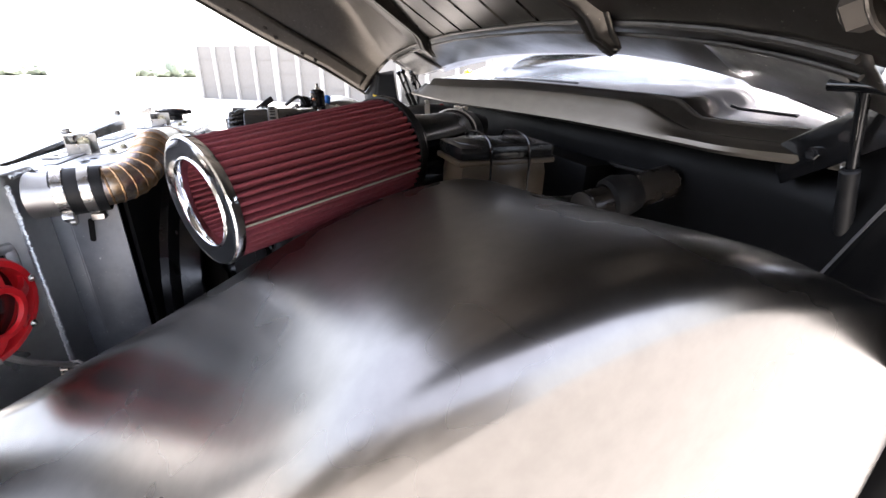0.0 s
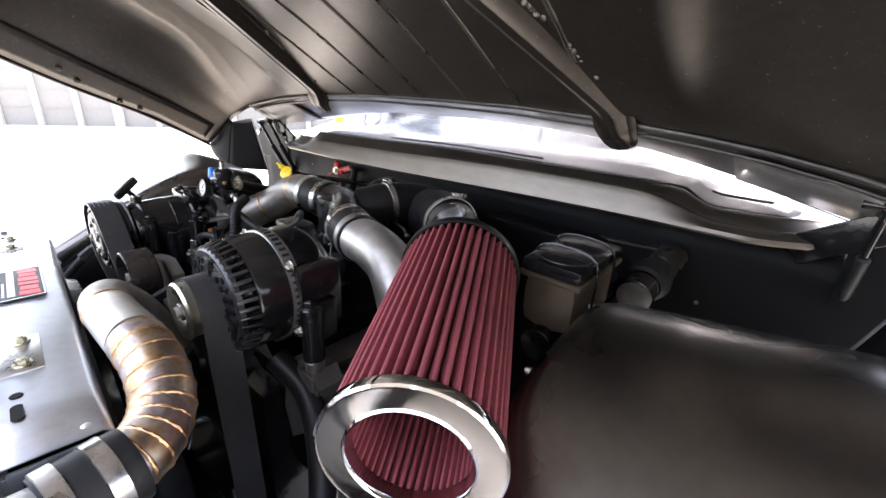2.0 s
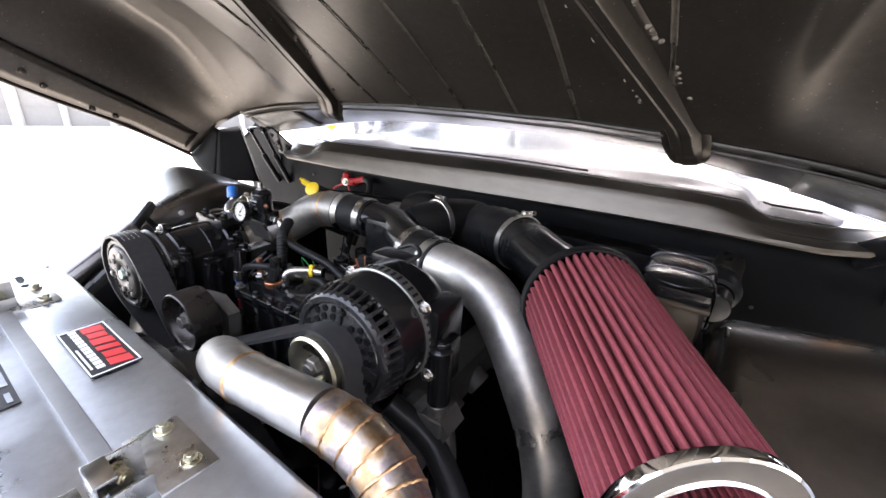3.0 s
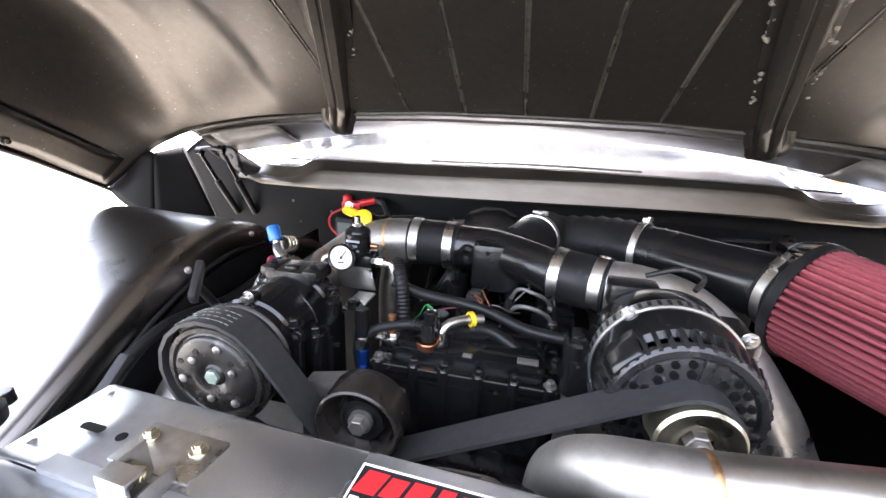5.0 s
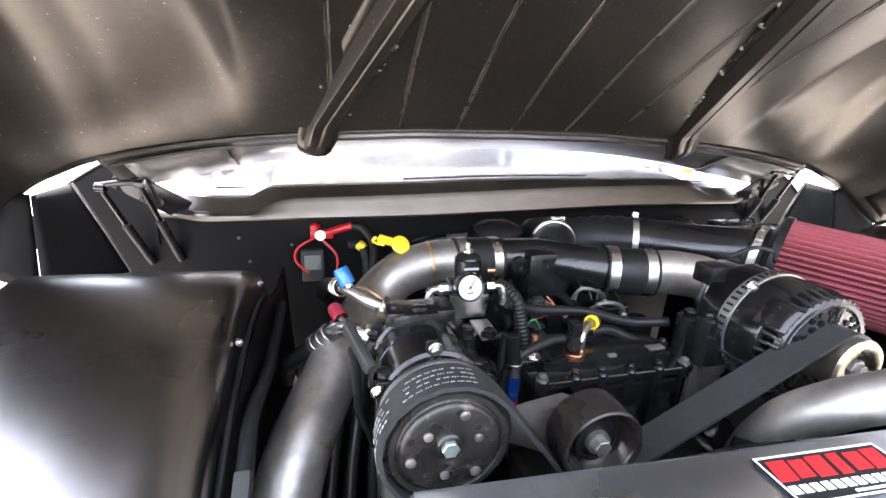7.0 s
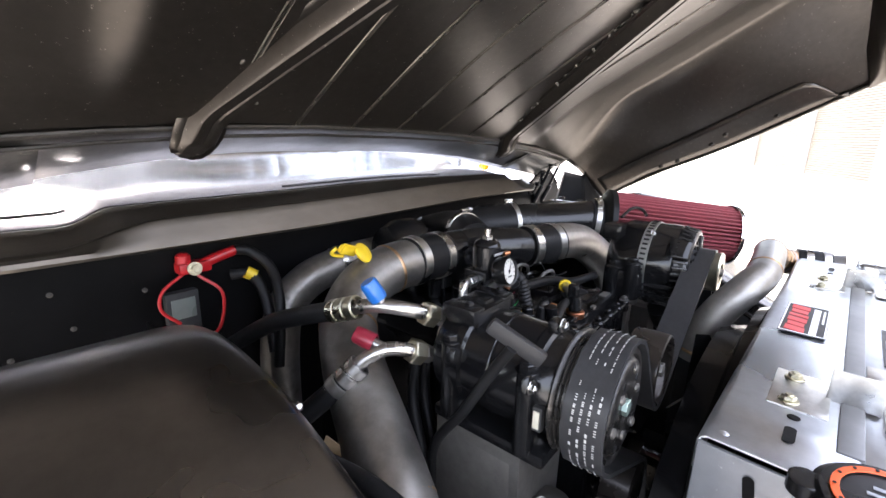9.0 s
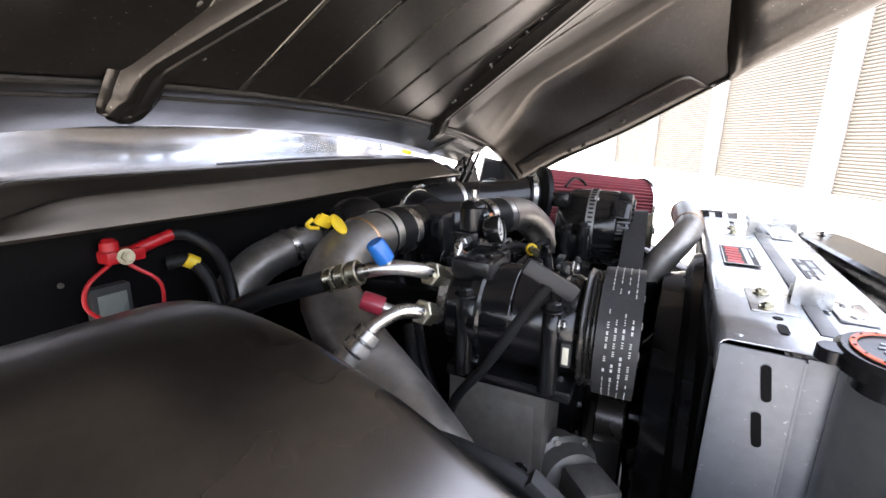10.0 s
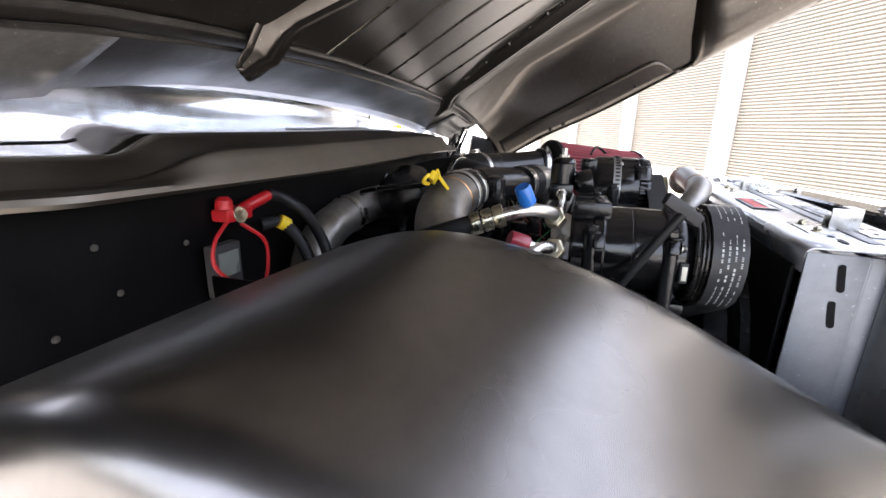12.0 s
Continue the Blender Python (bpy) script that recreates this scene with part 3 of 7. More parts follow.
        def nose(a, b):
            s = NOSE + 0.36 * b + 0.06 * a * a
            prof = [(0.000, -0.004), (-0.022, -0.008), (-0.050, 0.002), (-0.085, 0.029), (-0.11, 0.069), (-0.125, 0.114), (-0.13, 0.174), (-0.13, 0.234)]
            k = a * 7
            i = min(6, int(k))
            f = k - i
            du = prof[i][0] * (1 - f) + prof[i + 1][0] * f
            w = prof[i][1] * (1 - f) + prof[i + 1][1] * f
            lip = step(0, 0.12, b)
            return hood_pt(sg * (hood_half(s) + du * (0.35 + 0.65 * lip)), s, hood_edge(s) + w)

        grid(bm, nose, 21, 12)
        part("nose_return", bm, UNDER, hood, thick=0.003)
    return hood


build_hood()


# ---- fenders ----
CROWN = [(-0.9, 0.62), (-0.6, 0.76), (-0.3, 0.888), (-0.075, 0.988), (0.0, 1.026), (0.07, 1.058), (0.145, 1.098), (0.25, 1.155), (0.33, 1.186), (0.40, 1.202), (0.48, 1.206), (0.55, 1.192), (0.595, 1.178), (0.615, 1.168), (0.625, 1.150), (0.627, 1.10)]
# sections across a fender: ahead it falls outboard; further back one side rises to a rolled shoulder, the other stays level
CROSS = [(0.522, -0.13), (0.522, -0.05), (0.524, -0.020), (0.530, -0.007), (0.542, -0.001), (0.565, 0.000), (0.60, -0.003), (0.65, -0.008), (0.70, -0.014), (0.76, -0.021), (0.805, -0.028), (0.829, -0.038), (0.843, -0.053), (0.853, -0.086), (0.864, -0.16), (0.878, -0.55)]
CROSS_RISEN = [(0.522, -0.13), (0.522, -0.05), (0.524, -0.022), (0.530, -0.010), (0.543, -0.002), (0.575, 0.002), (0.63, 0.009), (0.70, 0.019), (0.78, 0.032), (0.835, 0.040), (0.868, 0.043), (0.891, 0.037), (0.903, 0.022), (0.910, -0.01), (0.920, -0.16), (0.926, -0.55)]
CROSS_LEVEL = [(0.522, -0.13), (0.522, -0.05), (0.524, -0.022), (0.530, -0.010), (0.543, -0.002), (0.573, 0.002), (0.622, 0.003), (0.68, 0.003), (0.75, 0.005), (0.808, 0.006), (0.833, 0.002), (0.846, -0.015), (0.853, -0.066), (0.861, -0.15), (0.871, -0.32), (0.877, -0.55)]


def rim_y(x, sg):
    """Where the rear rim runs: it sweeps back outboard on one side and stays square on the other."""
    d = x - 0.55
    return 0.553 + 0.36 * d if sg > 0 else 0.572 + 0.06 * d


def build_fender(sg, name_label):
    f = thing("fender", name_label, "fender", "front fenders")
    ys = np.concatenate([np.linspace(-0.9, 0.5, 44), np.linspace(0.52, 0.61, 8), [0.618, 0.624, 0.627]])
    bm = BM()

    def droop(x, y):
        d = max(0, x - 0.57)
        return step(0.30 if sg > 0 else 0.40, 0.0, y) * 0.13 * d

    front, rear = (glide([(x, 0, z) for x, z in q], 4) for q in (CROSS, CROSS_RISEN if sg > 0 else CROSS_LEVEL))
    rows = []
    for y in ys:
        zc = lerp_table(CROWN, y)
        zc = sum(lerp_table(CROWN, y + d) for d in (-0.03, -0.015, 0, 0.015, 0.03)) / 5 if y < 0.58 else zc
        lift = 1 - step(0.42, 0.62, y)
        cs = [p.lerp(q, step(0.02, 0.32, y) if sg > 0 else step(0.32, 0.52, y)) for p, q in zip(front, rear)]
        rows.append([bm.verts.new((sg * c.x, y if y < 0.40 else 0.40 + (y - 0.40) * (rim_y(min(c.x, 0.9), sg) - 0.40) / 0.218, zc + (c.z * lift if c.z > 0 else c.z) - droop(c.x, y))) for c in cs])
    for p, q in zip(rows, rows[1:]):
        for j in range(len(cs) - 1):
            bm.faces.new((p[j], p[j + 1], q[j + 1], q[j]) if sg > 0 else (p[j + 1], p[j], q[j], q[j + 1]))
    part("panel", bm, BARE, f, thick=0.002)
    # welt along the inner edge, with screws
    bm = BM()
    pts = [(sg * 0.517, y, lerp_table(CROWN, y) - 0.05) for y in np.linspace(-0.5, 0.53, 16)]
    sweep(bm, pts, 0.004, 8, 3)
    part("inner_welt", bm, RUBBER, f, "black rubber welt")
    bm = BM()
    for y in (0.08, 0.336, 0.50):
        hexbolt(bm, (sg * 0.519, y, lerp_table(CROWN, y) - 0.028), (-sg, -0.2, 0.4), 0.0042, 0.005)
    apart("bolt", bm, STEEL, f)
    if sg > 0:
        bm = BM()
        lathe(bm, (0.452, 0.034, 0.962), (-0.35, -0.2, 0.9), [(0, 0.0), (0, 0.020), (0.002, 0.021), (0.004, 0.020), (0.004, 0.011), (0.009, 0.010), (0.011, 0.0)], 28)
        cyl(bm, (0.452, 0.034, 0.962), (0.505, 0.05, 0.945), 0.006, n=10)
        part("stay_bolt", bm, STEEL, f, "zinc stay bolt with broad washer")
    # inner splash panel
    bm = BM()
    grid(bm, lambda a, b: (sg * (0.515 - 0.03 * a), -0.55 + 1.3 * b, (lerp_table(CROWN, min(0.6, -0.55 + 1.3 * b)) - 0.06) * (1 - a) + 0.45 * a), 8, 30)
    part("splash_panel", bm, SATIN, f, "satin black inner splash panel", thick=0.003)
    return f


build_fender(1, "bare satin steel front fender beside the air filter")
build_fender(-1, "bare satin steel front fender beside the compressor")


# ---- cab front ----
def cowl_fall(x):
    """The cowl sits slightly lower towards one side."""
    return 0.024 * step(0.55, -0.35, x)


def crease_z(x):
    """Height of the cowl's crest."""
    a = abs(x)
    return 1.287 - cowl_fall(x) - 0.010 * step(-0.1, 0.4, x) + (0.022 + 0.009 * (1 - min(1, a / 0.53) ** 2)) * (1 - step(0.528, 0.585, a))


def ledge_z(x):
    """Height of the crease between the cowl's face and the band under its crest."""
    a = abs(x)
    return 1.262 - cowl_fall(x) + (0.030 + 0.008 * (1 - min(1, a / 0.48) ** 2)) * (1 - step(0.475, 0.61, a))


def build_cab():
    cab = thing("truck_cab", "bare steel truck cab cowl with windscreen", "truck cab")

    def face(x):
        bow = 1 - min(1.0, abs(x) / 0.7) ** 2
        back = 0.05 * step(0.64, 0.76, abs(x))
        lz, cz = ledge_z(x), crease_z(x)
        z0 = 1.244 + 0.004 * bow - 0.85 * cowl_fall(x)
        rows = [(0.758, z0), (0.748, z0 - 0.002), (0.741, z0 - 0.001), (0.7375, z0 + 0.003), (0.739, z0 + 0.008)]
        rows += [(0.739 + 0.014 * k, z0 + 0.008 + (lz - 0.003 - z0 - 0.008) * k) for k in (0.35, 0.7, 1.0)]
        rows += [(0.755, lz - 0.0008), (0.758, lz), (0.761, lz - 0.0006), (0.763, lz - 0.0022), (0.765, lz - 0.0010)]
        rows += [(0.765 + 0.026 * k, lz - 0.001 + (cz - lz - 0.001) * k ** 0.9) for k in (0.25, 0.55, 0.8, 0.94)]
        rows += [(0.791, cz - 0.0006), (0.794, cz), (0.797, cz - 0.001)]
        return [(x, y - 0.010 * bow + back, z) for y, z in rows]

    TOP = [(0.7995, -0.0036), (0.8019, -0.0045), (0.8059, -0.0018), (0.8149, 0.0), (0.8328, 0.0032), (0.8575, 0.0072), (0.8922, 0.0131), (0.9318, 0.0193), (0.9715, 0.0257), (1.0112, 0.0333), (1.0607, 0.0468), (1.1003, 0.0612), (1.14, 0.0792)]

    def top(x):
        back = 0.05 * step(0.64, 0.76, abs(x))
        bow = 1 - min(1.0, abs(x) / 0.7) ** 2
        out = []
        for y, dz in TOP:
            f = step(0.803, 1.01, y)
            # the step beside the raised centre fades out rearward
            soft = crease_z(x) * (1 - f) + f * (1.287 - cowl_fall(x) - 0.010 * step(-0.1, 0.4, x) + 0.031 * (1 - step(0.38, 0.80, abs(x))))
            out.append((x, y - 0.010 * bow * (1 - f) + back * (1 - f), soft + dz))
        return out + [(x, 1.146, 1.398)]

    def panel(name, fn, mat, label):
        bm = BM()
        rows = [[bm.verts.new(p) for p in fn(x)] for x in np.linspace(-0.76, 0.76, 131)]
        for p, q in zip(rows, rows[1:]):
            for j in range(len(p) - 1):
                bm.faces.new((p[j], p[j + 1], q[j + 1], q[j]))
        return part(name, bm, mat, cab, label, thick=0.0018)

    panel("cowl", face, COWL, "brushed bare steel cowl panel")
    panel("cowl_top", top, COWLTOP, "polished steel cowl top, reflected sky lightening its colour")
    # black sealing strip under the crest
    bm = BM()
    sweep(bm, [Vector(face(x)[-1]) + Vector((0, 0.0012, -0.0010)) for x in np.linspace(-0.70, 0.70, 80)], 0.0016, 6, 1)
    part("crest_seal", bm, BLACKINK, cab, "thin black sealing strip")
    # drain slits in the cowl top
    for x0, x1, row in ((-0.24, 0.247, 4), (-0.66, -0.57, 5), (0.57, 0.66, 5)):
        bm = BM()
        grid(bm, lambda a, b: Vector(top(x0 + (x1 - x0) * a)[row]) + Vector((0, 0.004 * b, 0.0025)), 20, 1)
        part("slit", bm, BLACKINK, cab, thick=0.001)
    bm = BM()
    grid(bm, lambda a, b: ((a - 0.5) * 1.90, 0.805 + 0.004 * math.sin(40 * b), 0.42 + (0.83 - 0.03 * step(0.7, 0.9, abs(a - 0.5) * 1.9)) * b), 36, 16)
    part("firewall", bm, SATIN, cab, "satin black firewall", thick=0.004)
    bm = BM()
    for x, z in ((-0.592, 1.114), (-0.50, 1.15), (-0.66, 1.09), (-0.52, 1.02), (-0.64, 1.0), (0.6, 1.1), (0.5, 1.02), (-0.61, 1.17)):
        hexbolt(bm, (x, 0.801, z), (0, -1, 0), 0.0026, 0.003)
    apart("bolt", bm, GREYCAST2, cab)
    bm = BM()
    box(bm, (0.485, 0.795, 1.180), (0.16, 0.016, 0.006), 0.002, Euler((0, -0.05, 0)).to_matrix())
    part("seam_ledge", bm, GREYDARK, cab, "dusty pressed ledge")
    # cab sides, pillars, roof and screen
    for sg in (-1, 1):
        bm = BM()
        sweep(bm, [(sg * 0.72, 1.16, 1.39), (sg * 0.70, 1.36, 1.62), (sg * 0.66, 1.55, 1.86)], 0.03, 10, 4)
        part("pillar", bm, COWL, cab)
        bm = BM()
        box(bm, (sg * 0.78, 1.75, 0.95), (0.06, 1.2, 0.95), 0.02)
        part("door", bm, COWL, cab)
        bm = BM()
        box(bm, (sg * 0.80, 0.99, 0.86), (0.05, 0.34, 0.60), 0.01)
        part("cowl_side", bm, SATIN, cab, "satin black cowl side")
    bm = BM()
    grid(bm, lambda a, b: ((a - 0.5) * 1.42, 1.55 + 1.0 * b, 1.86 + 0.07 * math.sin(math.pi * (0.15 + 0.7 * b)) - 0.05 * (2 * a - 1) ** 2), 20, 12)
    part("roof", bm, COWL, cab, thick=0.01)
    bm = BM()
    grid(bm, lambda a, b: ((a - 0.5) * 1.40 * (1 - 0.07 * b), 1.15 + 0.40 * b - 0.05 * (1 - (2 * a - 1) ** 2) * 0.6, 1.395 + 0.46 * b), 20, 10)
    part("windscreen", bm, GLASS, cab, "clear windscreen glass", thick=0.005).visible_shadow = False
    bm = BM()
    box(bm, (0, 2.4, 0.9), (1.5, 0.05, 0.75), 0.02)
    part("cab_back", bm, COWL, cab)
    # unseen floor and toe board, added to keep sun off the ground below
    bm = BM()
    box(bm, (0, 1.60, 0.43), (1.50, 1.60, 0.03), 0.01)
    part("added_floor_pan", bm, SATIN, cab, "satin black floor pan added to shade the ground")
    bm = BM()
    grid(bm, lambda a, b: ((a - 0.5) * 1.46, 0.806 + 0.16 * b, 0.43 - 0.13 * math.sin(math.pi * 0.5 * b)), 12, 6)
    part("toe_board", bm, SATIN, cab, thick=0.004)
    for sg in (-1, 1):
        bm = BM()
        box(bm, (sg * 0.68, 2.42, 1.55), (0.10, 0.05, 0.6), 0.02)
        part("rear_pillar", bm, COWL, cab)
    # amber marker lamps on dark bases
    for x, y, z in ((-0.745, 1.02, 1.270), (0.735, 1.01, 1.296)):
        bm = BM()
        lathe(bm, (x, y, z), (0, -0.1, 1), [(0, 0.0), (0, 0.024), (0.014, 0.023), (0.016, 0.020), (0.016, 0)], 20)
        base = part("lamp_base", bm, GREYDARK, cab)
        bm = BM()
        lathe(bm, (x, y - 0.0015, z + 0.0155), (0, -0.1, 1), [(0, 0.0), (0, 0.021), (0.010, 0.021), (0.022, 0.017), (0.028, 0.009), (0.030, 0)], 20)
        part("lens", bm, AMBER, base, "amber marker lamp lens")
    return cab


build_cab()


# ---- radiator and intercooler ----
def slot(bm, c, ax_long, length, width, normal):
    """A round-ended slot as a thin dark recess."""
    a = Vector(ax_long).normalized()
    n = Vector(normal).normalized()
    t = n.cross(a)
    ring = []
    for k in range(20):
        ang = 2 * math.pi * k / 20
        e = (length / 2 - width / 2) * (1 if math.cos(ang) > 0 else -1)
        ring.append(Vector(c) + a * (e + math.cos(ang) * width / 2) + t * math.sin(ang) * width / 2 + n * 0.0008)
    bm.faces.new([bm.verts.new(p) for p in ring])
    return bm


def tank_block(bm, pts_top, z0, z1, r=0.008):
    """A welded tank: a rounded outline in plan drawn up from z0 to z1."""
    a = [bm.verts.new((x, y, z0)) for x, y in pts_top]
    b = [bm.verts.new((x, y, z1)) for x, y in pts_top]
    bm.faces.new(a[::-1])
    top = bm.faces.new(b)
    for k in range(len(a)):
        k2 = (k + 1) % len(a)
        bm.faces.new((a[k], a[k2], b[k2], b[k]))
    bmesh.ops.recalc_face_normals(bm, faces=bm.faces)
    bmesh.ops.bevel(bm, geom=list(bm.edges), offset=r, segments=3, profile=0.6, affect="EDGES")
    return bm


RAD = Matrix.Translation((0, 0.036, 1.1845)) @ pose(0, 0, 0, 0, -1.6, -4.2) @ Matrix.Translation((0, -0.054, -1.187))


def build_radiator():
    rad = thing("radiator", "mill-finish aluminium radiator with slotted top and side plates", "radiator")
    x0, x1, z = -0.345, 0.345, 1.187
    # top plate, folded down at its rear edge
    bm = BM()
    prof = [(-0.036, z - 0.001), (-0.034, z), (0.048, z), (0.052, z - 0.002), (0.054, z - 0.006), (0.054, z - 0.030)]
    rows = [[bm.verts.new((x, y, zz)) for y, zz in prof] for x in np.linspace(x0, x1, 12)]
    for p, q in zip(rows, rows[1:]):
        for j in range(len(prof) - 1):
            bm.faces.new((p[j], q[j], q[j + 1], p[j + 1]))
    part("top_plate", bm, ALU, rad, thick=0.002)
    for sg in (-1, 1):
        bm = BM()
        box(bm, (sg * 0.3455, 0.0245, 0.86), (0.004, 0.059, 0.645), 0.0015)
        plate = part("side_plate", bm, SIDESHADE, rad, "dull aluminium side plate, shade darkening its colour")
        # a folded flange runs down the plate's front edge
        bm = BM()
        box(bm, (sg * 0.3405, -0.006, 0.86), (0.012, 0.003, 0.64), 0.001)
        part("front_fold", bm, SIDESHADE, plate)
        for zz in (1.155, 1.110, 0.95, 0.90) if sg < 0 else (1.106,):
            bm = BM()
            slot(bm, (sg * 0.348, 0.017, zz), (0, 0.15, 1), 0.034, 0.0075, (sg, 0, 0))
            apart("slot", bm, SATIN, plate)
        bm = BM()
        slot(bm, (0.283 if sg > 0 else -0.302, 0.004, z + 0.0016), (1, 0, 0), 0.024, 0.008, (0, 0, 1))
        apart("slot", bm, SATIN, rad)
        bm = BM()
        cyl(bm, (0.255 if sg > 0 else -0.272, 0.004, z - 0.001), (0.255 if sg > 0 else -0.272, 0.004, z + 0.0018), 0.0045, n=12)
        apart("hole", bm, SATIN, rad)
    # finned core behind the shroud
    bm = BM()
    box(bm, (0, 0.01, 0.84), (0.66, 0.05, 0.6), 0.002)
    part("core", bm, BLACK, rad)
    # fan shroud behind the core
    bm = BM()
    lathe(bm, (0, 0.058, 0.87), (0, 1, 0), [(0.0, 0.305), (0.012, 0.300), (0.02, 0.27), (0.05, 0.262), (0.052, 0.255), (0.02, 0.250), (0.004, 0.245)], 48)
    part("fan_shroud", bm, DARKPLASTIC, rad, "black plastic fan shroud")
    bm = BM()
    box(bm, (0, 0.056, 0.86), (0.655, 0.006, 0.60), 0.002)
    part("shroud_plate", bm, SATIN, rad)
    # rivets
    bm = BM()
    for sg in (-1, 1):
        for y in (-0.02, 0.04):
            lathe(bm, (sg * 0.333, y, z - 0.002), (0, 0, 1), [(0, 0.004), (0.003, 0.0035), (0.0045, 0)], 12)
    apart("rivet", bm, ALU, rad)
    rad.matrix_world = RAD
    return rad


def build_intercooler():
    ic = thing("intercooler", "welded aluminium intercooler with cast end tanks", "intercooler")
    z = 1.184
    bm = BM()
    box(bm, (0, -0.066, z - 0.004), (0.68, 0.060, 0.008), 0.002)
    part("top_bar", bm, ALU, ic)
    bm = BM()
    for k in range(26):
        box(bm, (0, -0.066, z - 0.02 - k * 0.021), (0.66, 0.050, 0.006), 0.0)
    apart("core_fin", bm, ALU, ic)
    for sg in (-1, 1):
        bm = BM()
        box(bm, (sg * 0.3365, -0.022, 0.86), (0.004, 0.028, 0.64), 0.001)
        part("seam_plate", bm, SIDESHADE, ic, "dull aluminium seam plate, shade darkening its colour")
    # end tanks, taller at the pipe side
    bm = BM()
    tank_block(bm, [(0.335, -0.118), (0.455, -0.112), (0.462, -0.098), (0.395, -0.030), (0.335, -0.030)], 0.60, z + 0.012, 0.007)
    lt = part("end_tank", bm, TANK, ic, "pale welded aluminium end tank")
    bm = BM()
    rnd = random.Random(2)
    for pa, pb in (((0.338, -0.028, 1.188), (0.338, -0.116, 1.190)), ((0.398, -0.030, 1.18), (0.400, -0.030, 0.75)), ((0.345, -0.031, 1.19), (0.39, -0.031, 1.19)), ((0.405, -0.048, 1.125), (0.452, -0.1, 1.122)), ((0.40, -0.042, 1.115), (0.40, -0.042, 1.03))):
        pa, pb = Vector(pa), Vector(pb)
        n = int((pb - pa).length / 0.0032)
        for k in range(n):
            p = pa.lerp(pb, k / n) + Vector((rnd.uniform(-1, 1), rnd.uniform(-1, 1), rnd.uniform(-1, 1))) * 0.0006
            bmesh.ops.create_icosphere(bm, subdivisions=1, radius=0.0030 + rnd.uniform(0, 0.0008), matrix=Matrix.Translation(p))
    part("weld_seam", bm, ALU, lt, "rippled aluminium weld seam")
    # window frame welded on the outer face of the tank
    bm = BM()
    a, b = Vector((0.462, -0.106, 1.055)), Vector((0.408, -0.044, 1.055))
    d = (b - a).normalized()
    nrm = Vector((-d.y, d.x, 0))
    nrm = nrm if nrm.x > 0 else -nrm
    rot = Matrix((d, nrm, Vector((0, 0, 1)))).transposed()
    mid = (a + b) / 2
    box(bm, mid + Vector((0, 0, 0.055)) + nrm * 0.004, (0.085, 0.012, 0.012), 0.003, rot)
    box(bm, mid + d * 0.038 + nrm * 0.004, (0.012, 0.012, 0.11), 0.003, rot)
    box(bm, mid - d * 0.038 + nrm * 0.004, (0.012, 0.012, 0.11), 0.003, rot)
    part("tank_frame", bm, TANK, lt)
    bm = BM()
    box(bm, mid + nrm * 0.001, (0.066, 0.004, 0.10), 0.0, rot)
    part("opening", bm, BLACKINK, lt)
    # outlet neck
    bm = BM()
    lathe(bm, RAD.inverted() @ Vector((0.387, -0.058, 1.176)), (-0.10, 1, 0.0), [(0, 0.029), (0.008, 0.0270), (0.030, 0.0255)], 28)
    part("outlet_neck", bm, TANK, lt)
    bm = BM()
    tank_block(bm, [(-0.335, -0.118), (-0.335, -0.028), (-0.352, -0.028), (-0.410, -0.060), (-0.415, -0.118)], 0.60, z - 0.004, 0.007)
    part("end_tank", bm, TANK, ic, "pale welded aluminium end tank")
    # flat bar between radiator and intercooler
    bm = BM()
    box(bm, (0, -0.030, z + 0.0025), (0.60, 0.015, 0.006), 0.001)
    part("joint_bar", bm, GREYBAR, ic, "grey flat joint bar")
    # two latch brackets: a foot plate on the radiator, a hooked upright and a second foot on the intercooler
    for x in (-0.215, 0.190):
        bm = BM()
        box(bm, (x - 0.008, 0.004, z + 0.0045), (0.074, 0.040, 0.0022), 0.0008)
        br = part("latch_bracket", bm, STEEL, ic, "worn zinc latch bracket")
        bm = BM()
        box(bm, (x + 0.004, -0.064, z + 0.0020), (0.062, 0.030, 0.0022), 0.0008)
        part("foot", bm, STEEL, br)
        bm = BM()
        box(bm, (x - 0.004, -0.030, z + 0.018), (0.0025, 0.034, 0.030), 0.0008)
        box(bm, (x + 0.008, -0.046, z + 0.017), (0.026, 0.0025, 0.030), 0.0008)
        box(bm, (x + 0.008, -0.040, z + 0.0325), (0.026, 0.014, 0.0025), 0.0008)
        box(bm, (x + 0.020, -0.030, z + 0.012), (0.0025, 0.030, 0.016), 0.0008)
        part("upright", bm, STEEL, br)
        bm = BM()
        hexbolt(bm, (x - 0.034, 0.010, z + 0.0055), (0, 0, 1), 0.0052, 0.0055)
        hexbolt(bm, (x + 0.014, 0.010, z + 0.0055), (0, 0, 1), 0.0052, 0.0055)
        hexbolt(bm, (x + 0.000, -0.030, z + 0.020), (1, 0.2, 0), 0.0058, 0.012)
        apart("bolt", bm, GOLDZ, br)
        bm = BM()
        lathe(bm, (x + 0.022, -0.064, z + 0.003), (0, 0, 1), [(0, 0.0055), (0.002, 0.005), (0.003, 0.0)], 14)
        lathe(bm, (x - 0.014, -0.064, z + 0.003), (0, 0, 1), [(0, 0.0055), (0.002, 0.005), (0.003, 0.0)], 14)
        apart("rivet", bm, STEEL, br)
    # stickers: shapes in place of the maker's lettering
    cx, cy, zt = -0.022, 0.016, z + 0.0062
    bm = BM()
    box(bm, (cx, cy, zt), (0.115, 0.043, 0.0008), 0.0)
    st = part("sticker", bm, BLACKINK, ic, "black and red maker's sticker with white border")
    bm = BM()
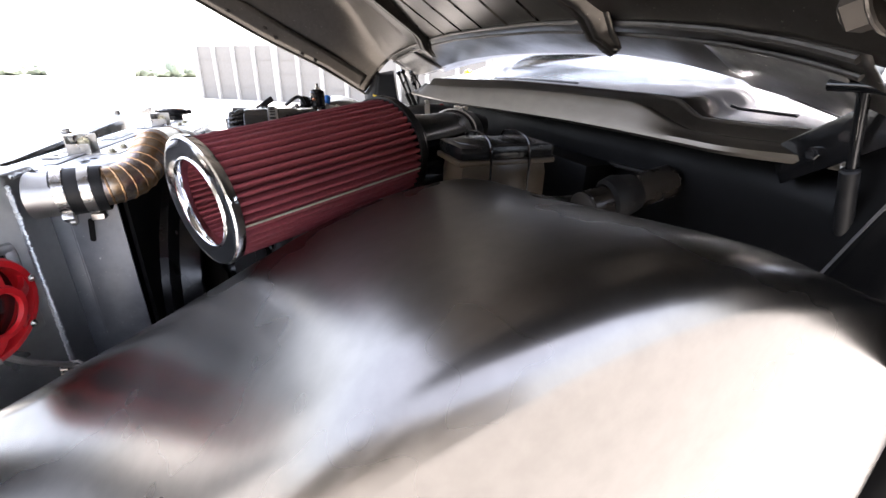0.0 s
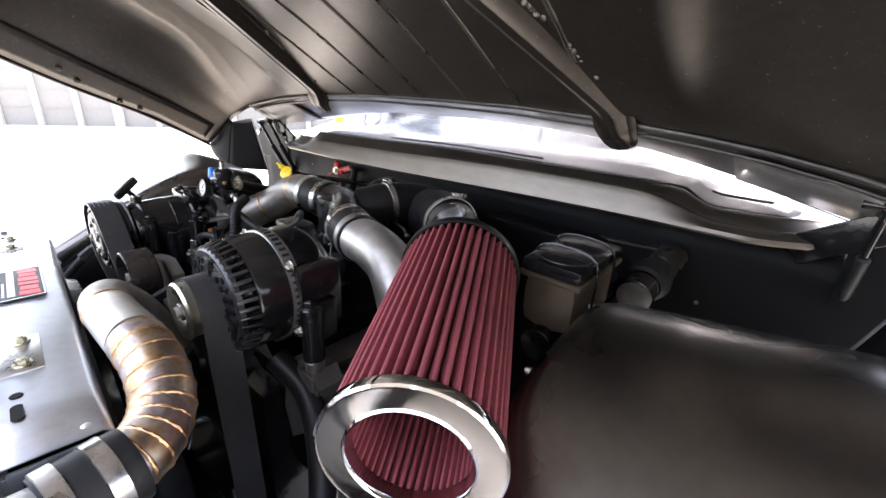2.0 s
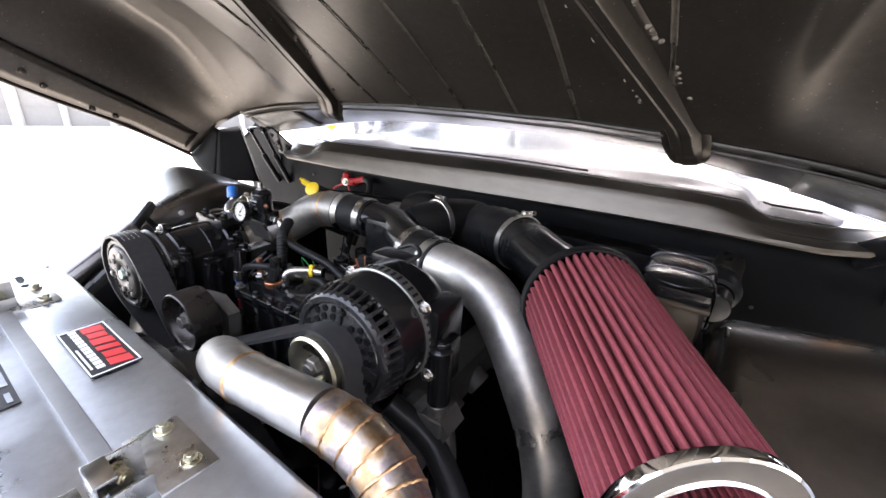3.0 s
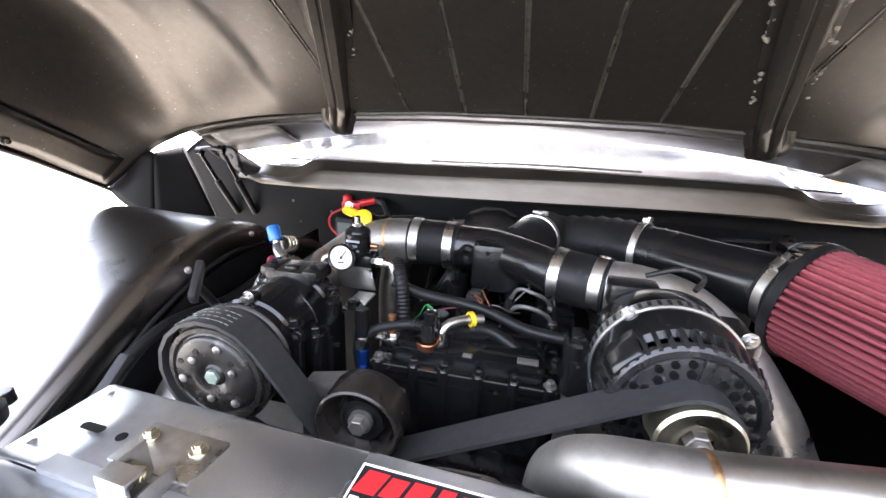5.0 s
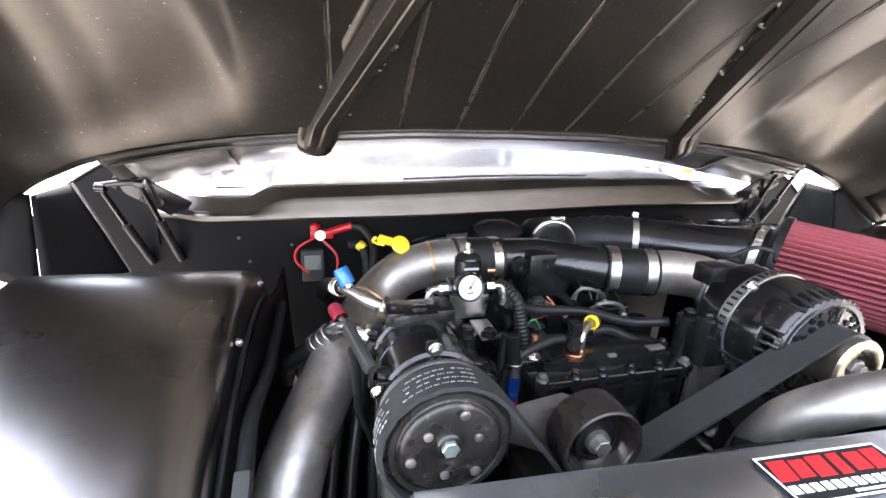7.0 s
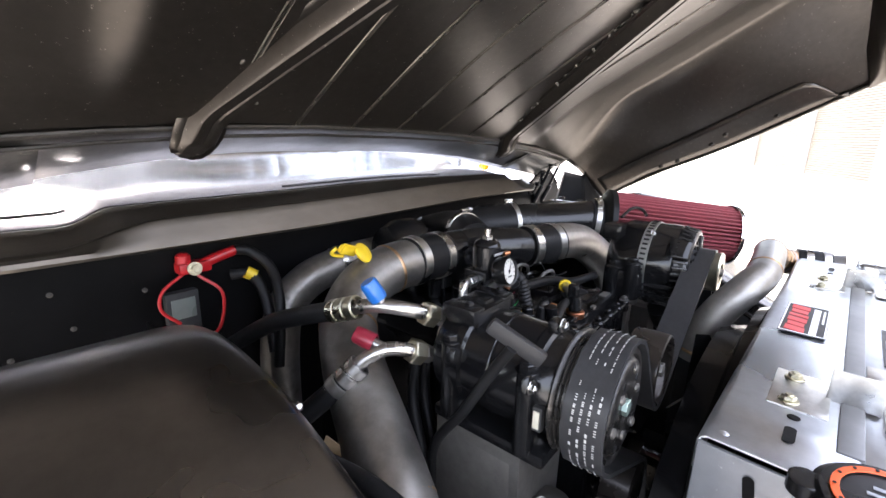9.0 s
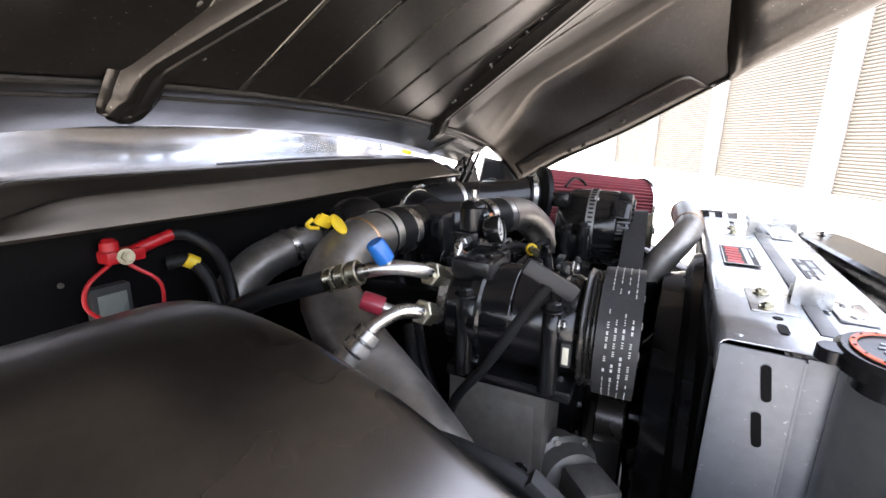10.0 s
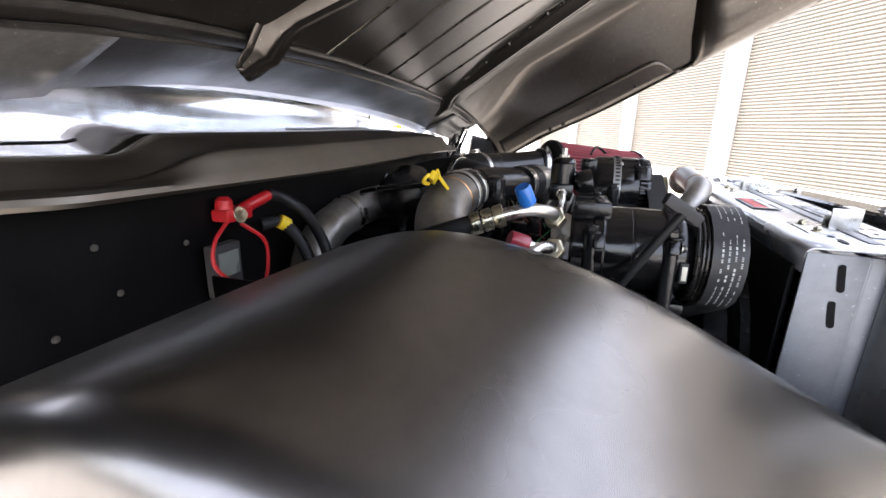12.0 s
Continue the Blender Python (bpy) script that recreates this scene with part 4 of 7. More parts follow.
    for sx, sy, ox, oy in ((0.112, 0.0014, 0, 0.0203), (0.112, 0.0014, 0, -0.0203), (0.0014, 0.042, 0.0558, 0), (0.0014, 0.042, -0.0558, 0)):
        box(bm, (cx + ox, cy + oy, zt + 0.0007), (sx, sy, 0.0006), 0)
    part("border", bm, WHITEINK, st)
    bm = BM()
    lean = Matrix(((1, 0.25, 0), (0, 1, 0), (0, 0, 1)))
    for k, (w, h) in enumerate(((0.016, 0.0185), (0.013, 0.0160), (0.015, 0.0185), (0.010, 0.0190), (0.014, 0.0165), (0.015, 0.0185))):
        box(bm, (cx - 0.044 + k * 0.0172, cy + 0.007, zt + 0.0007), (w, h, 0.0006), 0, lean)
    apart("logo_shape", bm, REDINK, st)
    bm = BM()
    for k in range(11):
        box(bm, (cx - 0.050 + k * 0.0092, cy - 0.0095, zt + 0.0007), (0.0066, 0.0068, 0.0006), 0)
    for k in range(12):
        box(bm, (cx - 0.005 + k * 0.0042, cy - 0.0165, zt + 0.0007), (0.003, 0.002, 0.0006), 0)
    apart("print_bar", bm, WHITEINK, st)
    bm = BM()
    box(bm, (-0.040, -0.064, z + 0.0008), (0.118, 0.024, 0.0008), 0)
    st = part("sticker", bm, BLACKINK, ic, "black data plate with silver fields")
    bm = BM()
    for x, y, w, h in ((-0.088, -0.058, 0.014, 0.005), (-0.066, -0.058, 0.018, 0.003), (-0.035, -0.058, 0.030, 0.007), (0.004, -0.058, 0.018, 0.004), (-0.085, -0.069, 0.018, 0.007), (-0.052, -0.069, 0.036, 0.007), (-0.010, -0.069, 0.034, 0.007)):
        box(bm, (x, y, z + 0.0015), (w, h, 0.0006), 0)
    apart("print_bar", bm, SILVERINK, st)
    ic.matrix_world = RAD
    return ic


build_radiator()
build_intercooler()


def build_filler_cap():
    c = thing("filler_cap", "black filler cap with orange warning ring on the end tank", "cap")
    p = Vector((-0.383, -0.034, 1.171))
    ax = Vector((-0.12, 0, 1))
    bm = BM()
    lathe(bm, p, ax, [(0, 0.021), (0.012, 0.021), (0.014, 0.024), (0.016, 0.034), (0.026, 0.035), (0.030, 0.031), (0.031, 0)], 36)
    body = part("cap", bm, DARKPLASTIC, c)
    bm = BM()
    a, u, v = basis(ax)
    for s in (-1, 1):
        q = p + a * 0.022 + u * s * 0.036
        cyl(bm, q - a * 0.005, q + a * 0.006, 0.009, n=16)
    apart("ear", bm, DARKPLASTIC, c)
    bm = BM()
    lathe(bm, p + a * 0.0314, ax, [(0, 0.0268), (0.0006, 0.0265), (0.0006, 0.0228), (0, 0.0225)], 36)
    part("warning_ring", bm, ORANGE, c, "orange warning ring")
    bm = BM()
    for k in range(14):
        t = 2 * math.pi * k / 14
        q = p + a * 0.0322 + (u * math.cos(t) + v * math.sin(t)) * 0.0247
        cyl(bm, q, q + a * 0.0005, 0.0010, n=6)
    apart("print_bar", bm, BLACKINK, c)
    bm = BM()
    for k, w in enumerate((0.016, 0.022, 0.020, 0.012)):
        box(bm, p + a * 0.0313 + v * (0.009 - k * 0.006), (w, 0.0022, 0.0006), 0, Matrix((u, v, a)).transposed())
    apart("print_bar", bm, SILVERINK, c)


def build_horn():
    """Round horn with a red six-spoke guard."""
    g = thing("horn", "black horn with red spoked guard beside the end tank", "horn")
    c = Vector((0.512, -0.080, 1.088))
    ax = Vector((0.28, 0.95, -0.12))
    a, u, v = basis(ax)
    R = 0.058
    bm = BM()
    lathe(bm, c, ax, [(-0.012, R * 0.94), (-0.012, R), (0.006, R * 1.02), (0.012, R * 0.97), (0.012, R * 0.86), (0.006, R * 0.84), (-0.012, R * 0.86), (-0.012, R * 0.94)], 40)
    guard = part("guard_rim", bm, RED, g, "red guard rim")
    bm = BM()
    lathe(bm, c, ax, [(0.018, R * 0.38), (0.022, R * 0.40), (0.022, R * 0.50), (0.016, R * 0.54), (0.013, R * 0.46), (0.018, R * 0.38)], 36)
    part("inner_ring", bm, RED, guard)
    for k in range(6):
        t = math.pi * k / 3 + 0.3
        d = u * math.cos(t) + v * math.sin(t)
        w = a.cross(d)
        bm = BM()
        prev = None
        for r, h, wd in ((0.88, 0.008, 0.009), (0.76, 0.014, 0.006), (0.64, 0.018, 0.005), (0.50, 0.020, 0.006)):
            ring = [bm.verts.new(c + d * (R * r) + a * (h + e[1]) + w * e[0]) for e in ((-wd, 0), (wd, 0), (wd, -0.006), (-wd, -0.006))]
            if prev:
                for j in range(4):
                    bm.faces.new((prev[j], prev[(j + 1) % 4], ring[(j + 1) % 4], ring[j]))
            prev = ring
        part("spoke", bm, RED, guard)
        bm = BM()
        hexbolt(bm, c + d * (R * 0.93) + a * 0.012, a, 0.003, 0.003)
        part("bolt", bm, STEEL, guard)
    bm = BM()
    lathe(bm, c, ax, [(-0.05, 0.0), (-0.05, R * 0.5), (-0.03, R * 0.9), (-0.008, R * 0.9), (-0.006, R * 0.7), (0.0, R * 0.5), (0.008, R * 0.3), (0.010, 0.0)], 32)
    part("body", bm, DARKPLASTIC, g)
    bm = BM()
    sweep(bm, [c - a * 0.04, c - a * 0.06 + Vector((-0.02, -0.02, -0.02)), (0.46, -0.15, 1.06), (0.46, -0.18, 1.0)], 0.008, 10, 4)
    part("bracket", bm, BLACK, g)
    # coil spring on its stay beside the end tank
    bm = BM()
    sweep(bm, [(0.430 + 0.0115 * math.cos(0.9 * k), -0.066 + 0.0115 * math.sin(0.9 * k), 0.905 + 0.00105 * k) for k in range(50)], 0.0020, 6, 1)
    sweep(bm, [(0.430, -0.066, 0.955), (0.455, -0.10, 0.99), (0.47, -0.12, 1.03), c - a * 0.03], 0.004, 8, 4)
    part("spring", bm, TUBE, g, "dull coil spring")


build_filler_cap()
build_horn()


def build_core_support():
    s = thing("core_support", "black pressed steel radiator support bar", "support")
    bm = BM()
    prof = [(-0.135, 1.150), (-0.135, 1.186), (-0.140, 1.190), (-0.205, 1.190), (-0.210, 1.186), (-0.210, 1.14), (-0.195, 1.14), (-0.195, 1.176), (-0.150, 1.176), (-0.150, 1.15)]
    rows = []
    for x in (-0.62, -0.3, 0.0, 0.22, 0.262, 0.275):
        k = 1.0 if x < 0.25 else (0.8 if x < 0.27 else 0.5)
        rows.append([bm.verts.new((x, -0.1725 + (y + 0.1725) * k, z)) for y, z in prof])
    for p, q in zip(rows, rows[1:]):
        for j in range(len(prof)):
            j2 = (j + 1) % len(prof)
            bm.faces.new((p[j], p[j2], q[j2], q[j]))
    bm.faces.new(rows[0])
    bm.faces.new(rows[-1][::-1])
    part("bar", bm, BLACK, s)
    bm = BM()
    for x in (0.225, -0.06, -0.40):
        hexbolt(bm, (x, -0.17, 1.190), (0, 0, 1), 0.007, 0.007)
    apart("bolt", bm, STEEL, s)
    bm = BM()
    box(bm, (0, -0.19, 0.62), (1.1, 0.05, 0.10), 0.01)
    for x in (-0.58, 0.58):
        box(bm, (x, -0.18, 0.85), (0.06, 0.05, 0.6), 0.01)
    part("frame", bm, BLACK, s)


build_core_support()


# ---- charge pipe from engine front to the intercooler ----
def build_charge_pipe():
    p = thing("charge_pipe", "brushed stainless charge pipe with heat-tinted welded bend", "pipe")
    bm = BM()
    sweep(bm, [(0.062, 0.125, 1.06), (0.062, 0.115, 1.10), (0.066, 0.095, 1.145), (0.085, 0.070, 1.180), (0.12, 0.056, 1.195), (0.155, 0.053, 1.199)], 0.0240, 28, 8)
    part("elbow", bm, TUBE, p, "brown-stained dull elbow")
    bm = BM()
    sweep(bm, [(0.155, 0.053, 1.199), (0.20, 0.052, 1.205), (0.262, 0.052, 1.212)], 0.0240, 28, 4)
    part("straight", bm, PIPE, p)
    # mitred bend made of short welded slices, each one straight
    bend = glide([(0.262, 0.052, 1.212), (0.298, 0.053, 1.207), (0.330, 0.049, 1.194), (0.352, 0.038, 1.184), (0.368, 0.022, 1.180), (0.374, 0.006, 1.178)], 2)
    bm = BM()
    sweep(bm, bend, 0.0243, 28, 0)
    part("mitred_bend", bm, HEAT, p, "bronze heat-tinted welded bend")
    rnd = random.Random(4)
    for q0, q, q1 in zip(bend, bend[1:], bend[2:]):
        d = q1 - q0
        bm = BM()
        lathe(bm, q - d.normalized() * 0.002, d, [(0.0002, 0.0236), (0.0010, 0.0247), (0.0020, 0.0251), (0.0030, 0.0247), (0.0038, 0.0236)], 56)
        for v in bm.verts:
            v.co += d.normalized() * rnd.uniform(-0.0007, 0.0007)
        part("weld_bead", bm, BEAD, p, "golden weld bead")
    bm = BM()
    for q, d in (((0.155, 0.053, 1.199), (1, 0, 0.1)), ((0.062, 0.121, 1.075), (0, -0.2, 1))):
        lathe(bm, Vector(q) - Vector(d) * 0.003, d, [(0, 0.0240), (0.002, 0.0252), (0.004, 0.0252), (0.006, 0.0240)], 28)
    apart("weld_band", bm, BEAD, p)
    # hose coupler onto the end tank's neck
    mouth, end = Vector((0.383, -0.037, 1.177)), Vector((0.374, 0.013, 1.178))
    ax = (end - mouth).normalized()
    bm = BM()
    lathe(bm, mouth, ax, [(0, 0.0255), (0.0, 0.0283), (0.003, 0.0290), (0.048, 0.0290), (0.051, 0.0283), (0.051, 0.025)], 32)
    h = part("hose", bm, RUBBER, p, "black silicone hose")
    for k in (0.008, 0.034):
        clamp_band(h, mouth + ax * k, ax, 0.0294, 0.012, (0.6, 0, -1.0) if k < 0.02 else None)
    bm = BM()
    box(bm, mouth + ax * 0.037 + Vector((0.004, 0, -0.034)), (0.015, 0.014, 0.008), 0.001)
    part("clamp_tab", bm, STEEL, h)


build_charge_pipe()


# ---- air filter and intake tube ----
F0, F1 = Vector((0.528, 0.142, 1.192)), Vector((0.372, 0.392, 1.212))
FR0, FR1 = 0.070, 0.077


def build_filter():
    flt = thing("air_filter", "red pleated conical air filter with chrome end ring", "air filter")
    ax = (F1 - F0)
    L = ax.length
    a, u, v = basis(ax)
    n = 46

    def pleats(r_out, depth, r_end, d0, d1, name, mat, inner=False):
        bm = BM()
        rows = []
        for i in range(9):
            t = i / 8
            d = d0 + (d1 - d0) * t
            ring = []
            for k in range(n * 6):
                off = (0, -0.05, -0.42, -1, -0.42, -0.05)[k % 6] * depth
                r = r_out + (r_end - r_out) * t + off
                lean = 0.10 * math.sin((k // 6) * 2.3) + 0.10 * math.sin((k // 6) * 1.7 + 3 * t)
                ang = 2 * math.pi * (k + lean) / (n * 6)
                ring.append(bm.verts.new(F0 + a * d + (u * math.cos(ang) + v * math.sin(ang)) * r))
            rows.append(ring)
        m = n * 6
        for p, q in zip(rows, rows[1:]):
            for k in range(m):
                k2 = (k + 1) % m
                bm.faces.new((p[k], p[k2], q[k2], q[k]) if not inner else (p[k2], p[k], q[k], q[k2]))
        return part(name, bm, mat, flt, smooth=False)

    pleats(FR0 - 0.0015, 0.0125, FR1 - 0.0015, 0.004, L - 0.012, "pleated_media", COTTON)
    pleats(0.0475, -0.009, 0.052, 0.006, L - 0.012, "inner_pleats", COTTON, True)
    # chrome end ring with a rolled rim
    bm = BM()
    lathe(bm, F0, a, [(0.012, 0.0465), (0.001, 0.0468), (-0.0012, 0.0480), (-0.0016, 0.0492), (-0.0006, 0.0502), (0.0, 0.0508), (-0.0004, FR0 - 0.002), (-0.0008, FR0), (0.0004, FR0 + 0.0022), (0.003, FR0 + 0.0028), (0.009, FR0 + 0.002), (0.0095, FR0)], 64)
    part("end_ring", bm, CHROME, flt, "polished chrome end ring")
    # rubber base and neck
    bm = BM()
    lathe(bm, F0, a, [(L - 0.014, FR1 - 0.001), (L - 0.014, FR1 + 0.002), (L - 0.002, FR1 + 0.0025), (L + 0.004, FR1 - 0.006), (L + 0.006, 0.058), (L + 0.010, 0.053), (L + 0.034, 0.052), (L + 0.036, 0.046)], 56)
    b = part("base", bm, FILTERBLACK, flt, "black rubber filter base")
    clamp_band(flt, F1 + a * 0.022, a, 0.053, 0.013, (-0.5, -0.4, 0.8))
    bm = BM()
    cyl(bm, F0 + a * (L - 0.016), F0 + a * (L - 0.013), 0.06, n=32)
    part("closure", bm, FILTERBLACK, flt)
    # pale sewn seam across the pleats
    bm = BM()
    d = (u * math.cos(3.35) + v * math.sin(3.35))
    sweep(bm, [F0 + a * (0.008 + (L - 0.022) * t) + d * (FR0 + (FR1 - FR0) * t - 0.0012) for t in (0, 0.25, 0.5, 0.75, 1)], 0.0012, 6, 3)
    part("seam", bm, SEAMGREY, flt, "pale grey seam")


build_filter()


def build_intake():
    ax = (F1 - F0).normalized()
    t = thing("intake_tube", "glossy black intake tube to the turbo", "intake tube")
    bm = BM()
    q = F1 + ax * 0.03
    sweep(bm, [F1 + ax * 0.012, q, (0.30, 0.478, 1.208), (0.245, 0.535, 1.205), (0.215, 0.560, 1.203)], 0.047, 32, 6)
    part("tube", bm, DARKPLASTIC, t)
    bm = BM()
    sweep(bm, [(0.218, 0.558, 1.203), (0.16, 0.60, 1.198), (0.09, 0.635, 1.185), (0.03, 0.66, 1.17)], 0.050, 28, 6, ripple=0.035, wave=1)
    part("bellows", bm, RUBBER, t, "ribbed black rubber bellows")
    clamp_band(t, (0.212, 0.563, 1.203), (-0.8, 0.5, -0.05), 0.051, 0.012, (0.2, 0.1, 1))


build_intake()


# ---- charge air plumbing over the engine ----
def coupler(parent, pts, r, bands, label="black silicone coupler"):
    bm = BM()
    sweep(bm, pts, r, 28, 5)
    c = part("coupler", bm, RUBBER, parent, label)
    for p, d in bands:
        clamp_band(c, p, d, r + 0.0008, 0.017, None)
    return c


def build_plumbing():
    t = thing("intercooler_tube", "grey aluminised tube curving down past the alternator", "pipe")
    bm = BM()
    sweep(bm, [(0.135, 0.412, 1.190), (0.18, 0.404, 1.190), (0.240, 0.390, 1.177), (0.292, 0.366, 1.138), (0.333, 0.348, 1.085), (0.366, 0.335, 1.03), (0.395, 0.32, 0.95), (0.41, 0.31, 0.78)], 0.0385, 30, 8)
    part("tube", bm, PIPE2, t)
    coupler(t, [(0.062, 0.440, 1.190), (0.10, 0.425, 1.190), (0.14, 0.410, 1.190)], 0.041, [((0.072, 0.436, 1.190), (1, -0.38, 0)), ((0.128, 0.415, 1.190), (1, -0.38, 0))])

    h = thing("intake_horn", "black cast intake horn joining the charge pipes", "intake horn")
    bm = BM()
    sweep(bm, [(0.066, 0.439, 1.19), (0.03, 0.462, 1.192), (-0.02, 0.50, 1.192), (-0.055, 0.515, 1.19)], lambda k: 0.036 + 0.004 * k, 24, 6)
    sweep(bm, [(-0.03, 0.51, 1.19), (-0.07, 0.518, 1.19), (-0.115, 0.520, 1.19)], 0.039, 24, 4)
    part("branch", bm, CAST, h)
    bm = BM()
    box(bm, (-0.03, 0.50, 1.175), (0.085, 0.085, 0.085), 0.014)
    box(bm, (-0.03, 0.468, 1.19), (0.052, 0.02, 0.042), 0.004)
    part("body", bm, CAST, h)
    bm = BM()
    for x in (-0.045, -0.015):
        for z in (1.176, 1.204):
            cyl(bm, (x, 0.459, z), (x, 0.455, z), 0.004, n=10)
    lathe(bm, (-0.082, 0.482, 1.192), (-0.1, -1, 0), [(0, 0.016), (0.012, 0.016), (0.013, 0.009), (0.005, 0.008), (0.005, 0)], 18)
    apart("plug", bm, BLACK, h)
    bm = BM()
    sweep(bm, [(0.0, 0.52, 1.195), (0.03, 0.57, 1.205), (0.05, 0.63, 1.20), (0.05, 0.70, 1.18)], 0.042, 24, 5)
    part("rear_branch", bm, RUBBER, h)
    clamp_band(h, (0.03, 0.572, 1.205), (0.3, 0.9, 0.05), 0.043, 0.012, (0, 0, 1))
    coupler(h, [(-0.105, 0.520, 1.19), (-0.15, 0.521, 1.191), (-0.195, 0.520, 1.190)], 0.041, [((-0.12, 0.520, 1.19), (1, 0, 0)), ((-0.182, 0.5205, 1.191), (1, 0, 0))])

    e = thing("downpipe", "grey steel elbow tube dropping beside the compressor", "pipe")
    bm = BM()
    sweep(bm, [(-0.185, 0.520, 1.190), (-0.235, 0.522, 1.187), (-0.290, 0.520, 1.170), (-0.335, 0.500, 1.138), (-0.378, 0.435, 1.105), (-0.42, 0.345, 1.070), (-0.455, 0.265, 1.025), (-0.470, 0.215, 0.95), (-0.472, 0.20, 0.80)], 0.040, 30, 8)
    dp = part("tube", bm, TUBE, e)
    for q, d in (((-0.345, 0.488, 1.130), (-0.6, -0.65, -0.4)), ((-0.235, 0.522, 1.187), (-1, 0.02, -0.15)), ((-0.447, 0.285, 1.038), (-0.4, -0.75, -0.5))):
        d = Vector(d).normalized()
        bm = BM()
        lathe(bm, Vector(q) - d * 0.003, d, [(0, 0.0398), (0.0015, 0.0412), (0.003, 0.0415), (0.0045, 0.0412), (0.006, 0.0398)], 30)
        part("weld_bead", bm, BEAD, dp)
    tag = thing("paper_tag", "tan paper tag tucked behind the steel downpipe", "tag")
    bm = BM()
    box(bm, (-0.462, 0.37, 1.05), (0.002, 0.034, 0.045), 0.0005, Euler((0.3, 0.2, 0.3)).to_matrix())
    part("card", bm, TAN, tag)
    bm = BM()
    for k in range(3):
        box(bm, (-0.4640, 0.37, 1.058 - 0.009 * k), (0.001, 0.022, 0.003), 0, Euler((0.3, 0.2, 0.3)).to_matrix())
    apart("print_bar", bm, BLACKINK, tag)
    for dx, lab in ((0.0, "black corrugated hose dropping beside the downpipe"), (0.026, "black corrugated hose running along its twin")):
        hz = thing("hose", lab, "hose", "hoses beside the downpipe")
        bm = BM()
        sweep(bm, [(-0.375 + dx, 0.44, 1.125), (-0.388 + dx, 0.39, 1.09), (-0.398 + dx, 0.345, 1.045), (-0.412 + dx, 0.30, 0.98), (-0.420 + dx, 0.27, 0.90), (-0.42 + dx, 0.26, 0.78)], 0.0085, 12, 16, ripple=0.07, wave=1)
        part("conduit", bm, RUBBER, hz)
    rd = thing("red_bracket", "red painted steel bracket beside the downpipe", "bracket")
    bm = BM()
    box(bm, (-0.495, 0.290, 0.960), (0.008, 0.036, 0.11), 0.003, Euler((0.25, 0, 0)).to_matrix())
    box(bm, (-0.492, 0.285, 0.905), (0.03, 0.05, 0.012), 0.003)
    part("plate", bm, RED, rd)
    bm = BM()
    hexbolt(bm, (-0.491, 0.296, 0.985), (1, 0, 0), 0.007, 0.008)
    apart("bolt", bm, STEEL, rd)
    e2 = thing("turbo_outlet", "brown-stained steel turbo elbow with band clamp", "pipe")
    bm = BM()
    sweep(bm, [(-0.03, 0.72, 1.150), (-0.10, 0.742, 1.145), (-0.17, 0.752, 1.135), (-0.24, 0.755, 1.115), (-0.29, 0.755, 1.07), (-0.31, 0.75, 0.98), (-0.31, 0.75, 0.8)], 0.036, 28, 7)
    part("elbow", bm, TUBE, e2)
    clamp_band(e2, (-0.165, 0.7515, 1.136), (1, -0.1, 0.16), 0.0375, 0.014, (0, -1, 0.2))


build_plumbing()


